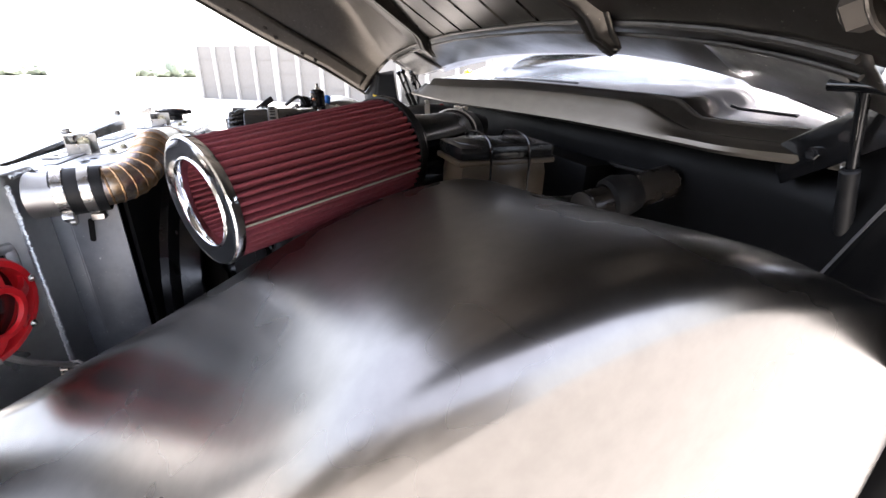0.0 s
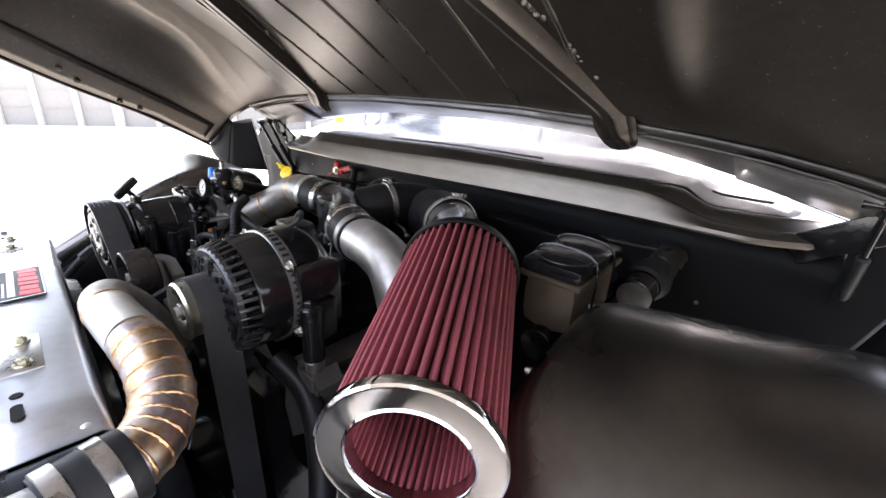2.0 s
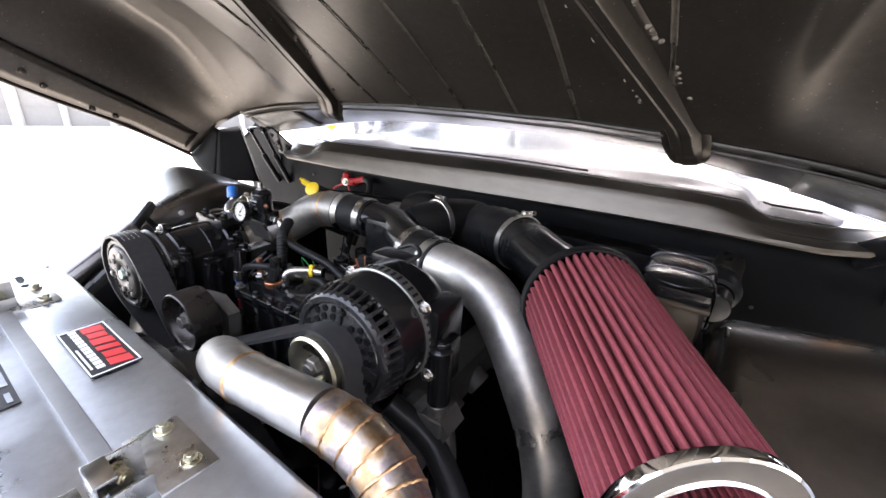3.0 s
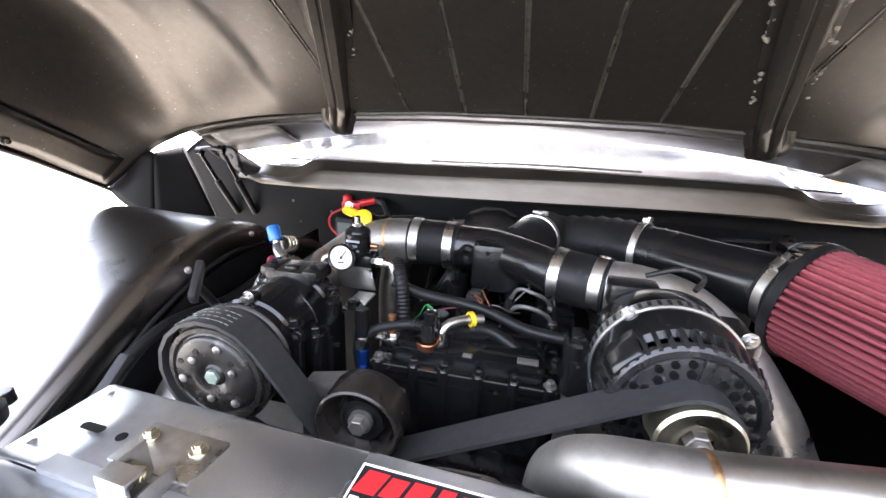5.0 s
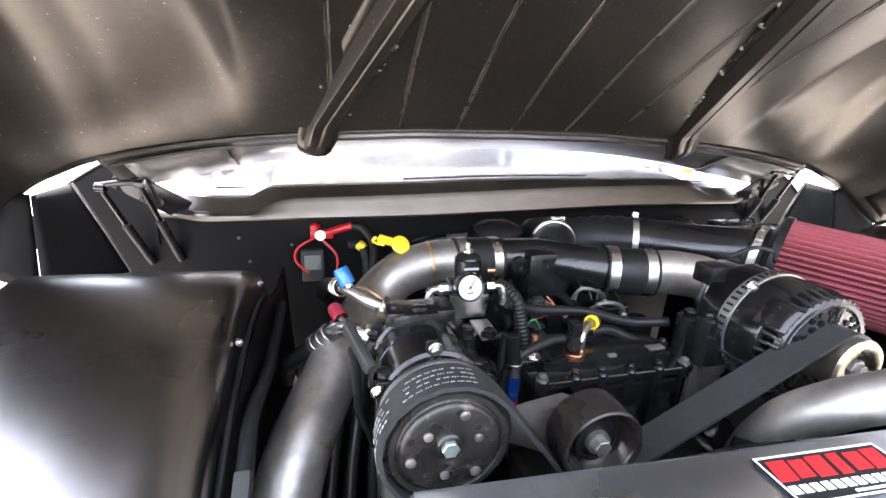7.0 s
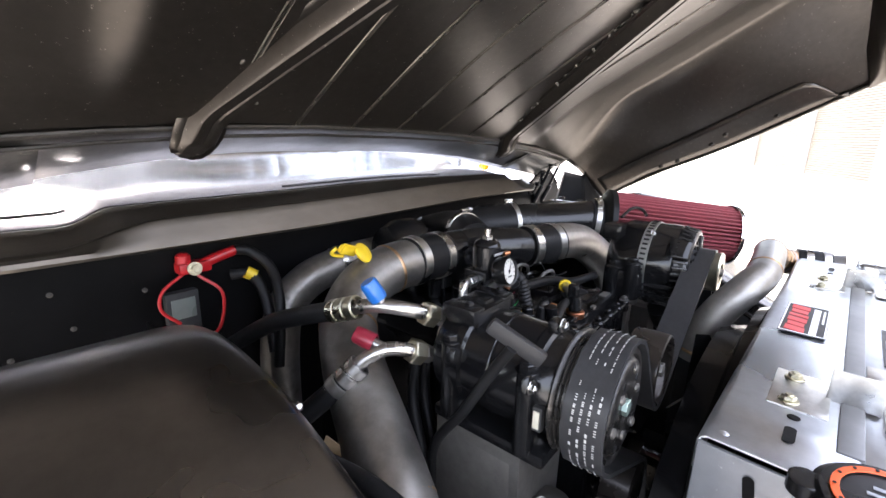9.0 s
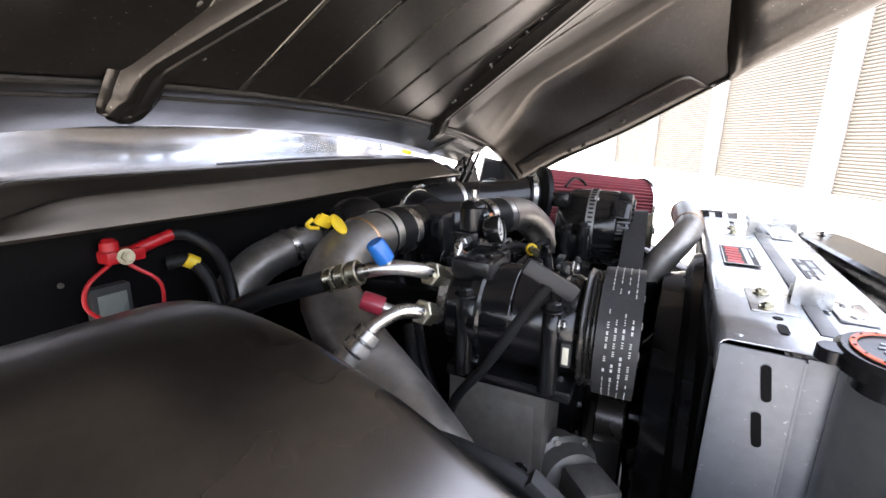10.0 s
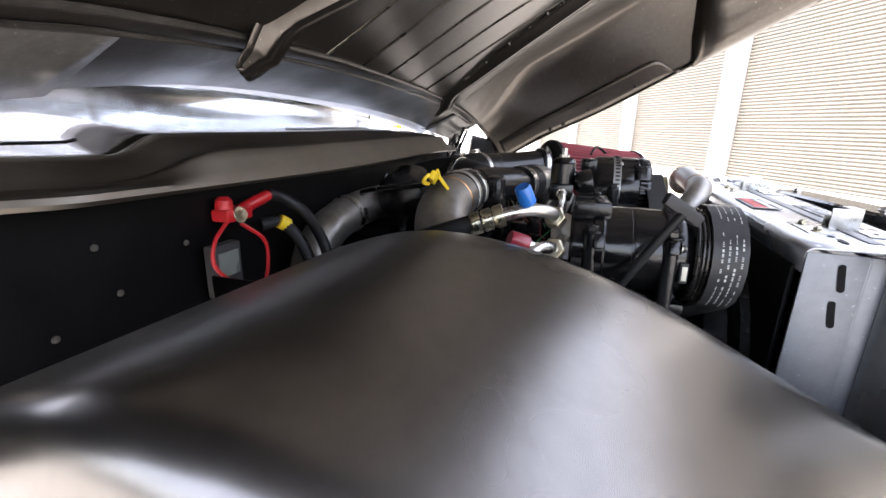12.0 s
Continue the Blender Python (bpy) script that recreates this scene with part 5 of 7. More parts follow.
# ---- alternator ----
def build_alternator():
    al = thing("alternator", "large black vented alternator with zinc pulley", "alternator")
    c = Vector((0.172, 0.0, 1.180))
    Y = Vector((0, 1, 0))
    bm = BM()
    lathe(bm, c + Y * 0.176, Y, [(0, 0.066), (0.003, 0.0725), (0.006, 0.0740), (0.089, 0.075), (0.093, 0.0735), (0.093, 0)], 56)
    part("stator", bm, BLACK, al)
    # front housing: a domed face with holes, and vent slots round its shoulder
    bm = BM()
    lathe(bm, c + Y * 0.155, Y, [(0.0, 0.0), (0.0, 0.050), (0.002, 0.056), (0.006, 0.058), (0.012, 0.057), (0.024, 0.060), (0.026, 0.0)], 48)
    front = part("front_housing", bm, CAST, al)
    bm = BM()
    for k in range(40):
        t = 2 * math.pi * k / 40
        d = Vector((math.cos(t), 0, math.sin(t)))
        w = (Y * 0.97 + d * 0.24).normalized()
        rot = Matrix((d.cross(Y), w, d.cross(Y).cross(w))).transposed()
        box(bm, c + Y * 0.167 + d * 0.0670, (0.0048, 0.024, 0.011), 0.0014, rot)
    apart("vent_fin", bm, ALTFACE, front)
    bm = BM()
    lathe(bm, c + Y * 0.153, Y, [(0.004, 0.057), (0.0, 0.060), (0.0, 0.0655), (0.003, 0.069), (0.008, 0.070), (0.010, 0.064)], 48)
    part("front_rim", bm, ALTFACE, front)
    bm = BM()
    lathe(bm, c + Y * 0.150, Y, [(0.001, 0.0), (0.0, 0.026), (0.001, 0.044), (0.004, 0.056), (0.010, 0.0605)], 48)
    part("face", bm, ALTFACE, front, "domed face with round vent holes")
    bm = BM()
    for r, n, s, dy in ((0.0525, 24, 0.0038, 0.0026), (0.0440, 20, 0.0040, 0.0006), (0.0345, 15, 0.0036, 0.0), (0.026, 10, 0.0028, -0.0004)):
        for k in range(n):
            if k % 5 == 4:
                continue
            t = 2 * math.pi * (k + 0.3) / n
            p = c + Y * (0.1488 + dy) + Vector((math.cos(t) * r, 0, math.sin(t) * r))
            cyl(bm, p, p + Y * 0.003, s, n=12)
    apart("vent_hole", bm, SATIN, front)
    bm = BM()
    for k in range(4):
        t = 2 * math.pi * (k + 0.92) / 4
        d = Vector((math.cos(t), 0, math.sin(t)))
        rot = Matrix((d, Y, d.cross(Y))).transposed()
        box(bm, c + Y * 0.1505 + d * 0.042, (0.036, 0.005, 0.0075), 0.002, rot)
    apart("face_rib", bm, ALTFACE, front)
    # smooth shoulder plate on top of the front housing
    bm = BM()
    grid(bm, lambda a, b: c + Y * (0.154 + 0.036 * b) + Vector((math.cos(2.25 + 0.50 * a), 0, math.sin(2.25 + 0.50 * a))) * (0.0705 + 0.0055 * b), 10, 3)
    part("shoulder_plate", bm, DARKPLASTIC, front, thick=0.0015)
    # silver strap and rear housing
    bm = BM()
    lathe(bm, c + Y * 0.218, Y, [(0, 0.0745), (0.0005, 0.0765), (0.016, 0.0765), (0.0165, 0.0745)], 48)
    part("strap", bm, STRAP, al, "dull silver strap")
    bm = BM()
    for k in range(52):
        t = 2 * math.pi * k / 52
        d = Vector((math.cos(t), 0, math.sin(t)))
        rot = Matrix((d.cross(Y), Y, d)).transposed()
        box(bm, c + Y * 0.226 + d * 0.0766, (0.0035, 0.009, 0.0018), 0, rot)
    apart("strap_slot", bm, BLACKINK, al)
    bm = BM()
    lathe(bm, c + Y * 0.262, Y, [(0, 0.0735), (0.010, 0.072), (0.028, 0.060), (0.034, 0.045), (0.034, 0)], 40)
    box(bm, c + Vector((-0.03, 0.288, 0.055)), (0.055, 0.035, 0.03), 0.006)
    box(bm, c + Vector((0.07, 0.255, 0.0)), (0.03, 0.06, 0.09), 0.008)
    part("rear_housing", bm, CAST, al)
    bm = BM()
    for x, z in ((-0.045, 0.06), (0.068, 0.048), (0.075, -0.04)):
        hexbolt(bm, c + Vector((x, 0.222, z)), (0, -1, 0), 0.006, 0.006)
    apart("bolt", bm, STEEL, al)
    # pulley and its nut
    bm = BM()
    lathe(bm, c + Y * 0.112, Y, [(0.012, 0.0), (0.010, 0.013), (0.004, 0.016), (0.0, 0.024), (0.0, 0.0335), (0.003, 0.036), (0.006, 0.034), (0.034, 0.034), (0.036, 0.036), (0.038, 0.03), (0.044, 0.014)], 40)
    part("pulley", bm, GOLDZ, al, "yellow zinc pulley")
    bm = BM()
    cyl(bm, c + Y * 0.113, c + Y * 0.126, 0.011, n=6)
    cyl(bm, c + Y * 0.108, c + Y * 0.126, 0.007, n=12)
    part("pulley_nut", bm, TUBE, al)
    # mounting bosses at both sides
    bm = BM()
    for x, z0, z1, r in ((-0.088, -0.055, 0.012, 0.013), (-0.070, -0.05, 0.0, 0.014), (0.085, -0.085, -0.005, 0.0145)):
        cyl(bm, c + Vector((x, 0.235, z0)), c + Vector((x, 0.235, z1)), r, n=18, edge=0.002)
        hexbolt(bm, c + Vector((x, 0.235, z1)), (0, 0, 1), 0.0085, 0.008)
    box(bm, c + Vector((-0.075, 0.245, -0.03)), (0.04, 0.05, 0.05), 0.006)
    box(bm, c + Vector((0.078, 0.25, -0.03)), (0.03, 0.04, 0.06), 0.006)
    apart("mounting_boss", bm, CAST, al)
    bm = BM()
    cyl(bm, c + Vector((0.085, 0.235, -0.105)), c + Vector((0.085, 0.235, -0.085)), 0.013, n=18)
    box(bm, c + Vector((0.075, 0.238, -0.115)), (0.05, 0.04, 0.025), 0.005)
    part("pivot", bm, TUBE, al)
    bm = BM()
    cyl(bm, (0.089, 0.268, 1.06), (0.089, 0.268, 1.180), 0.0165, n=24, edge=0.002)
    box(bm, (0.104, 0.270, 1.12), (0.030, 0.030, 0.09), 0.006)
    blk = part("mounting_column", bm, CAST, al, "black cast mounting column")
    bm = BM()
    hexbolt(bm, (0.089, 0.268, 1.180), (0, 0, 1), 0.0095, 0.009)
    part("bolt", bm, CAST, blk)
    bm = BM()
    cyl(bm, (0.121, 0.246, 1.105), (0.121, 0.246, 1.148), 0.0175, n=24, edge=0.002)
    box(bm, (0.118, 0.256, 1.085), (0.045, 0.030, 0.05), 0.006)
    part("boss", bm, GREYCAST2, blk, "dusty cast boss")
    bm = BM()
    hexbolt(bm, (0.121, 0.246, 1.148), (0, 0, 1), 0.009, 0.008)
    part("bolt", bm, CAST, blk)
    bm = BM()
    prism(bm, [(0.074, 1.128), (0.082, 1.128), (0.088, 1.090), (0.104, 1.055), (0.128, 1.030), (0.072, 1.030)], 0.232, 0.238)
    part("gusset", bm, GREYCAST2, blk, "grey cast gusset plate")
    for k in range(9):
        t = math.pi * (1.12 + 0.055 * k)
        d = Vector((math.cos(t), 0, math.sin(t)))
        rot = Matrix((d.cross(Y), Y, d)).transposed()
        bm = BM()
        box(bm, c + Y * 0.200 + d * 0.0745, (0.0042, 0.046, 0.010), 0.0014, rot)
        part("cooling_fin", bm, ALTFACE, al)
    bm = BM()
    prism(bm, [(0.205, 1.072), (0.268, 1.082), (0.282, 1.062), (0.262, 1.02), (0.235, 0.96), (0.200, 0.93), (0.185, 0.98)], 0.222, 0.262)
    part("pivot_arm", bm, GREYCAST2, al, "dusty grey cast pivot arm")
    # terminal lead on top
    bm = BM()
    sweep(bm, [c + Vector((0.02, 0.25, 0.082)), c + Vector((0.03, 0.262, 0.092)), c + Vector((0.01, 0.275, 0.095)), c + Vector((-0.02, 0.285, 0.08))], 0.003, 8, 5)
    part("terminal_lead", bm, RUBBER, al)
    return al


build_alternator()


# ---- compressor ----
def build_compressor():
    ac = thing("compressor", "black air conditioning compressor with clutch pulley", "compressor")
    c = Vector((-0.298, 0.0, 1.145))
    Y = Vector((0, 1, 0))
    bm = BM()
    prof = []
    for k in range(8):
        y = 0.138 + k * 0.0046
        prof += [(y, 0.0625), (y + 0.0016, 0.060), (y + 0.0030, 0.0625)]
    lathe(bm, c, Y, [(0.134, 0.050), (0.133, 0.060), (0.134, 0.0635), (0.138, 0.064)] + prof + [(0.176, 0.064), (0.178, 0.062), (0.178, 0.04)], 56)
    pul = part("pulley", bm, CLUTCH, ac)
    bm = BM()
    lathe(bm, c, Y, [(0.127, 0.0), (0.127, 0.011), (0.129, 0.013), (0.126, 0.018), (0.125, 0.044), (0.127, 0.047), (0.130, 0.048), (0.131, 0.050), (0.128, 0.052), (0.128, 0.057), (0.131, 0.0585), (0.136, 0.059)], 56)
    plate = part("clutch_plate", bm, CLUTCH, ac, "dusty black clutch plate")
    bm = BM()
    for k in range(3):
        t = 2 * math.pi * k / 3 + 0.35
        for r, s in ((0.028, 0.0045),):
            p = c + Y * 0.125 + Vector((math.cos(t) * r, 0, math.sin(t) * r))
            lathe(bm, p, -Y, [(0, s), (0.002, s), (0.003, s * 0.6), (0.003, 0)], 12)
        p = c + Y * 0.125 + Vector((math.cos(t + 0.9) * 0.038, 0, math.sin(t + 0.9) * 0.038))
        lathe(bm, p, -Y, [(0, 0.005), (0.002, 0.005), (0.003, 0.003), (0.003, 0)], 12)
    apart("rivet", bm, TUBE, plate)
    bm = BM()
    for k in range(9):
        t = 2 * math.pi * k / 9
        r = 0.033 if k % 2 else 0.040
        p = c + Y * 0.1245 + Vector((math.cos(t) * r, 0, math.sin(t) * r))
        cyl(bm, p, p + Y * 0.002, 0.0038, n=10)
    apart("hole", bm, BLACKINK, plate)
    bm = BM()
    cyl(bm, c + Y * 0.1225, c + Y * 0.128, 0.0085, n=6)
    part("hub_nut", bm, HUBGREEN, plate, "pale zinc hub nut")
    # body with ribs and lugs
    bm = BM()
    lathe(bm, c, Y, [(0.178, 0.0), (0.178, 0.050), (0.188, 0.055), (0.196, 0.0555), (0.199, 0.059), (0.208, 0.059), (0.211, 0.0565), (0.246, 0.058), (0.247, 0.0572), (0.249, 0.0572), (0.250, 0.058), (0.282, 0.057), (0.285, 0.0605), (0.296, 0.0605), (0.299, 0.057), (0.322, 0.055), (0.326, 0.051), (0.326, 0)], 48)
    body = part("body", bm, BLACK, ac, "glossy black cast body")
    for k in range(5):
        t = math.pi * (0.10 + 0.40 * k)
        d = Vector((math.cos(t), 0, math.sin(t)))
        rot = Matrix((d.cross(Y), Y, d)).transposed()
        bm = BM()
        box(bm, c + Y * 0.203 + d * 0.061, (0.019, 0.012, 0.014), 0.004, rot)
        part("flange_ear", bm, CAST, body)
        bm = BM()
        box(bm, c + Y * 0.291 + d * 0.062, (0.019, 0.014, 0.014), 0.004, rot)
        part("flange_ear", bm, CAST, body)
        bm = BM()
        hexbolt(bm, c + Y * 0.1965 + d * 0.063, -Y, 0.0052, 0.006)
        part("bolt", bm, STEEL if k in (1, 2) else CAST, body)
    # upright mounting lugs
    bm = BM()
    for x, y in ((-0.052, 0.205), (-0.052, 0.300), (0.052, 0.205), (0.052, 0.300)):
        cyl(bm, c + Vector((x, y, -0.062)), c + Vector((x, y, 0.030)), 0.010, n=14, edge=0.002)
        hexbolt(bm, c + Vector((x, y, 0.030)), (0, 0, 1), 0.0085, 0.009)
    box(bm, c + Vector((0.0, 0.25, -0.062)), (0.11, 0.14, 0.014), 0.004)
    apart("mounting_lug", bm, CAST, ac)
    # raised rear shoulders
    for x in (-0.030, 0.032):
        bm = BM()
        box(bm, c + Vector((x, 0.300, 0.058)), (0.024, 0.046, 0.018), 0.005)
        sh = part("shoulder", bm, CAST, ac)
        bm = BM()
        hexbolt(bm, c + Vector((x, 0.292, 0.066)), (0, 0, 1), 0.0055, 0.006)
        part("bolt", bm, CAST, sh)
    # rear port block
    bm = BM()
    pd = Vector((-0.88, 0.20, 0.38)).normalized()
    pv = Vector((0.35, 0, 0.94))
    pv = (pv - pd * pv.dot(pd)).normalized()
    box(bm, Vector((-0.311, 0.336, 1.158)), (0.006, 0.032, 0.066), 0.002, Matrix((pd, pv.cross(pd), pv)).transposed())
    part("port_plate", bm, STEEL, ac, "zinc port plate")
    bm = BM()
    box(bm, c + Vector((0.0, 0.300, 0.05)), (0.07, 0.05, 0.03), 0.008)
    part("rear_head", bm, CAST, ac)
    # pale printed bars on the belt back, and a clutch wire plug
    bm = BM()
    box(bm, c + Vector((-0.055, 0.188, -0.012)), (0.010, 0.010, 0.026), 0.002)
    plug = part("wire_plug", bm, GREYPLASTIC, ac)
    bm = BM()
    box(bm, c + Vector((-0.0605, 0.188, -0.012)), (0.002, 0.006, 0.018), 0.0005)
    part("plug_face", bm, PALEPLUG, plug)
    return ac


build_compressor()


# ---- idler, crank pulley, belt ----
def belt_loop(bm, circles, y0, y1, t=0.0045):
    """A flat belt round a list of (x, z, radius, side): side 1 runs outside, -1 with its back on the pulley."""
    pts = []
    n = len(circles)
    tang = []
    for i in range(n):
        (x0, z0, r0, s0), (x1, z1, r1, s1) = circles[i], circles[(i + 1) % n]
        d = Vector((x1 - x0, z1 - z0))
        L = d.length
        base = math.atan2(d.y, d.x)
        off = math.asin(max(-1, min(1, (s0 * r0 - s1 * r1) / L)))
        ang = base + math.pi / 2 - off
        nx, nz = math.cos(ang), math.sin(ang)
        tang.append(((x0 + s0 * r0 * nx, z0 + s0 * r0 * nz), (x1 + s1 * r1 * nx, z1 + s1 * r1 * nz)))
    for i in range(n):
        a, b = tang[i]
        x1, z1, r1, s1 = circles[(i + 1) % n]
        pts += [(a[0] + (b[0] - a[0]) * k / 6, a[1] + (b[1] - a[1]) * k / 6) for k in range(7)]
        c = tang[(i + 1) % n][0]
        a0, a1 = math.atan2(b[1] - z1, b[0] - x1), math.atan2(c[1] - z1, c[0] - x1)
        da = (a1 - a0) % (2 * math.pi)
        if s1 > 0:
            da -= 2 * math.pi
        m = 10
        pts += [(x1 + r1 * math.cos(a0 + da * k / m), z1 + r1 * math.sin(a0 + da * k / m)) for k in range(1, m)]
    clean = [pts[0]]
    for p in pts[1:]:
        if math.hypot(p[0] - clean[-1][0], p[1] - clean[-1][1]) > 1e-4:
            clean.append(p)
    rows = []
    m = len(clean)
    for i, p in enumerate(clean):
        q0, q1 = clean[i - 1], clean[(i + 1) % m]
        d = Vector((q1[0] - q0[0], q1[1] - q0[1])).normalized()
        nx, nz = -d.y, d.x
        rows.append([bm.verts.new((p[0] + nx * e * t / 2, y, p[1] + nz * e * t / 2)) for e, y in ((1, y0), (1, y1), (-1, y1), (-1, y0))])
    for i in range(m):
        p, q = rows[i], rows[(i + 1) % m]
        for j in range(4):
            j2 = (j + 1) % 4
            bm.faces.new((p[j], p[j2], q[j2], q[j]))
    return bm


def build_belt_drive():
    Y = Vector((0, 1, 0))
    i = thing("idler_pulley", "smooth black idler pulley with steel bearing", "pulley")
    c = Vector((-0.133, 0.0, 1.114))
    bm = BM()
    lathe(bm, c, Y, [(0.150, 0.022), (0.149, 0.030), (0.142, 0.0365), (0.130, 0.0395), (0.1255, 0.0415), (0.124, 0.0440), (0.1255, 0.0460), (0.129, 0.0465), (0.165, 0.0465), (0.167, 0.044), (0.167, 0.02)], 48)
    part("wheel", bm, IDLER, i)
    bm = BM()
    lathe(bm, c, Y, [(0.140, 0.0), (0.140, 0.0150), (0.142, 0.0160), (0.142, 0.0205), (0.139, 0.0215), (0.139, 0.0245), (0.150, 0.0250)], 32)
    part("bearing", bm, RUBBER, i, "black sealed bearing")
    bm = BM()
    lathe(bm, c, Y, [(0.134, 0.0), (0.134, 0.013), (0.140, 0.0135)], 24)
    cyl(bm, c + Y * 0.126, c + Y * 0.135, 0.0095, n=6)
    part("bolt", bm, TUBE, i)
    bm = BM()
    prism(bm, [(-0.225, 1.112), (-0.18, 1.122), (-0.14, 1.128), (-0.105, 1.11), (-0.11, 1.07), (-0.16, 1.06), (-0.21, 1.085)], 0.185, 0.205)
    part("arm", bm, GREYCAST, i, "grey cast arm")
    k = thing("crank_pulley", "black crankshaft pulley low on the engine", "pulley")
    bm = BM()
    lathe(bm, (0.02, 0, 0.80), Y, [(0.118, 0.0), (0.118, 0.03), (0.126, 0.035), (0.126, 0.075), (0.122, 0.085), (0.165, 0.085), (0.165, 0)], 48)
    part("wheel", bm, BLACK, k)
    g = thing("guide_pulley", "small black guide pulley under the compressor", "pulley")
    bm = BM()
    lathe(bm, (-0.19, 0, 0.975), Y, [(0.124, 0.0), (0.124, 0.030), (0.127, 0.0355), (0.160, 0.0355), (0.162, 0.03), (0.162, 0)], 32)
    part("wheel", bm, IDLER, g)
    b = thing("serpentine_belt", "black ribbed serpentine belt with pale print", "belt")
    bm = BM()
    circ = [(-0.298, 1.145, 0.0655, 1), (-0.133, 1.114, 0.049, -1), (0.172, 1.180, 0.0365, 1), (0.17, 0.83, 0.05, 1), (0.02, 0.80, 0.088, 1), (-0.19, 0.975, 0.038, -1)]
    belt_loop(bm, circ, 0.124, 0.162)
    part("band", bm, BELT, b)
    # print on the belt's back round the compressor
    rnd = random.Random(3)
    bm = BM()
    for row, y in enumerate((0.131, 0.138, 0.145, 0.152)):
        a = 70
        while a < 235:
            w = rnd.choice((3, 4, 5, 6))
            if not 128 < a < 142:
                for h in range(3):
                    t = radians(a + h * w / 3)
                    d = Vector((math.cos(t), 0, math.sin(t)))
                    rot = Matrix((d.cross(Y), Y, d)).transposed()
                    box(bm, Vector((-0.298, y, 1.145)) + d * 0.0684, (0.0010, 0.0020 if 150 < a < 200 else 0.0011, 0.0003), 0, rot)
            a += w + (1.5 if rnd.random() < 0.7 else 6)
    apart("print_bar", bm, GREYINK, b)


build_belt_drive()


# ---- engine ----
def build_engine():
    e = thing("engine", "dusty black diesel engine block and front cover", "engine")
    # bolted front cover: a deep lid on a flange, with bosses round its rim
    bm = BM()
    box(bm, (-0.043, 0.290, 1.126), (0.196, 0.078, 0.024), 0.006)
    box(bm, (-0.043, 0.287, 1.118), (0.236, 0.112, 0.010), 0.002)
    box(bm, (-0.098, 0.278, 1.138), (0.062, 0.050, 0.008), 0.003)
    box(bm, (0.010, 0.292, 1.138), (0.070, 0.044, 0.006), 0.002)
    cover = part("front_cover", bm, BLACK, e, "glossy black bolted front cover")
    rim = [(x, 0.236) for x in (-0.150, -0.104, -0.066, -0.023, 0.020, 0.062)] + [(x, 0.338) for x in (-0.15, -0.10, -0.04, 0.02, 0.06)] + [(-0.156, 0.287), (0.070, 0.287)]
    for x, y in rim:
        bm = BM()
        cyl(bm, (x, y, 1.108), (x, y, 1.127), 0.0088, n=16, edge=0.0015)
        part("bolt_boss", bm, BLACK, cover)
        bm = BM()
        hexbolt(bm, (x, y, 1.127), (0, 0, 1), 0.0055, 0.007)
        part("bolt", bm, PUMPGREY if x in (-0.150, 0.062) else CAST, cover)
    # pale strip painting a rim highlight along the lid's front, and a milled land on top
    bm = BM()
    box(bm, (-0.043, 0.2312, 1.1225), (0.225, 0.0016, 0.0012), 0.0004)
    part("edge_glint", bm, PUMPGREY, cover, "pale strip painted as rim highlight")
    bm = BM()
    box(bm, (-0.040, 0.254, 1.1385), (0.012, 0.006, 0.004), 0.001)
    box(bm, (0.034, 0.262, 1.1385), (0.026, 0.012, 0.003), 0.001)
    apart("land", bm, GREYCAST, cover, "bare milled land")
    bm = BM()
    box(bm, (-0.043, 0.29, 1.048), (0.222, 0.094, 0.134), 0.006)
    housing = part("front_housing", bm, BLACK, e)
    for x in (-0.150, -0.104, -0.066, -0.023, 0.020, 0.062):
        bm = BM()
        box(bm, (x, 0.241, 1.062), (0.008, 0.014, 0.095), 0.003)
        part("rib", bm, BLACK, housing)
    bm = BM()
    box(bm, (-0.043, 0.242, 1.100), (0.216, 0.010, 0.007), 0.003)
    part("ledge", bm, BLACK, housing)
    bm = BM()
    box(bm, (-0.120, 0.240, 1.050), (0.020, 0.006, 0.050), 0.003)
    box(bm, (0.040, 0.240, 1.050), (0.024, 0.006, 0.060), 0.003)
    apart("pad", bm, CAST, housing)
    bm = BM()
    for x, z in ((-0.052, 1.014), (-0.128, 1.070), (0.042, 1.062), (0.005, 1.0)):
        hexbolt(bm, (x, 0.242, z), (0, -1, 0), 0.0075, 0.012)
    apart("bolt", bm, CAST, e)
    bm = BM()
    box(bm, (-0.02, 0.56, 0.86), (0.34, 0.52, 0.40), 0.02)
    box(bm, (-0.02, 0.55, 1.075), (0.26, 0.44, 0.05), 0.012)
    part("block", bm, BLACK, e)
    bm = BM()
    box(bm, (0.0, 0.24, 0.87), (0.36, 0.10, 0.28), 0.02)
    cyl(bm, (0.08, 0.18, 0.95), (0.08, 0.26, 0.95), 0.07, n=28)
    cyl(bm, (-0.1, 0.18, 0.93), (-0.1, 0.26, 0.93), 0.06, n=28)
    part("timing_cover", bm, BLACK, e)
    # intake runners and injector rail
    bm = BM()
    for k in range(6):
        y = 0.36 + k * 0.06
        cyl(bm, (-0.10, y, 1.10), (-0.10, y, 1.135), 0.014, n=14)
        box(bm, (0.07, y, 1.115), (0.06, 0.035, 0.04), 0.006)
    cyl(bm, (0.0, 0.34, 1.13), (0.0, 0.72, 1.13), 0.012, n=14)
    part("injector_rail", bm, CAST, e)
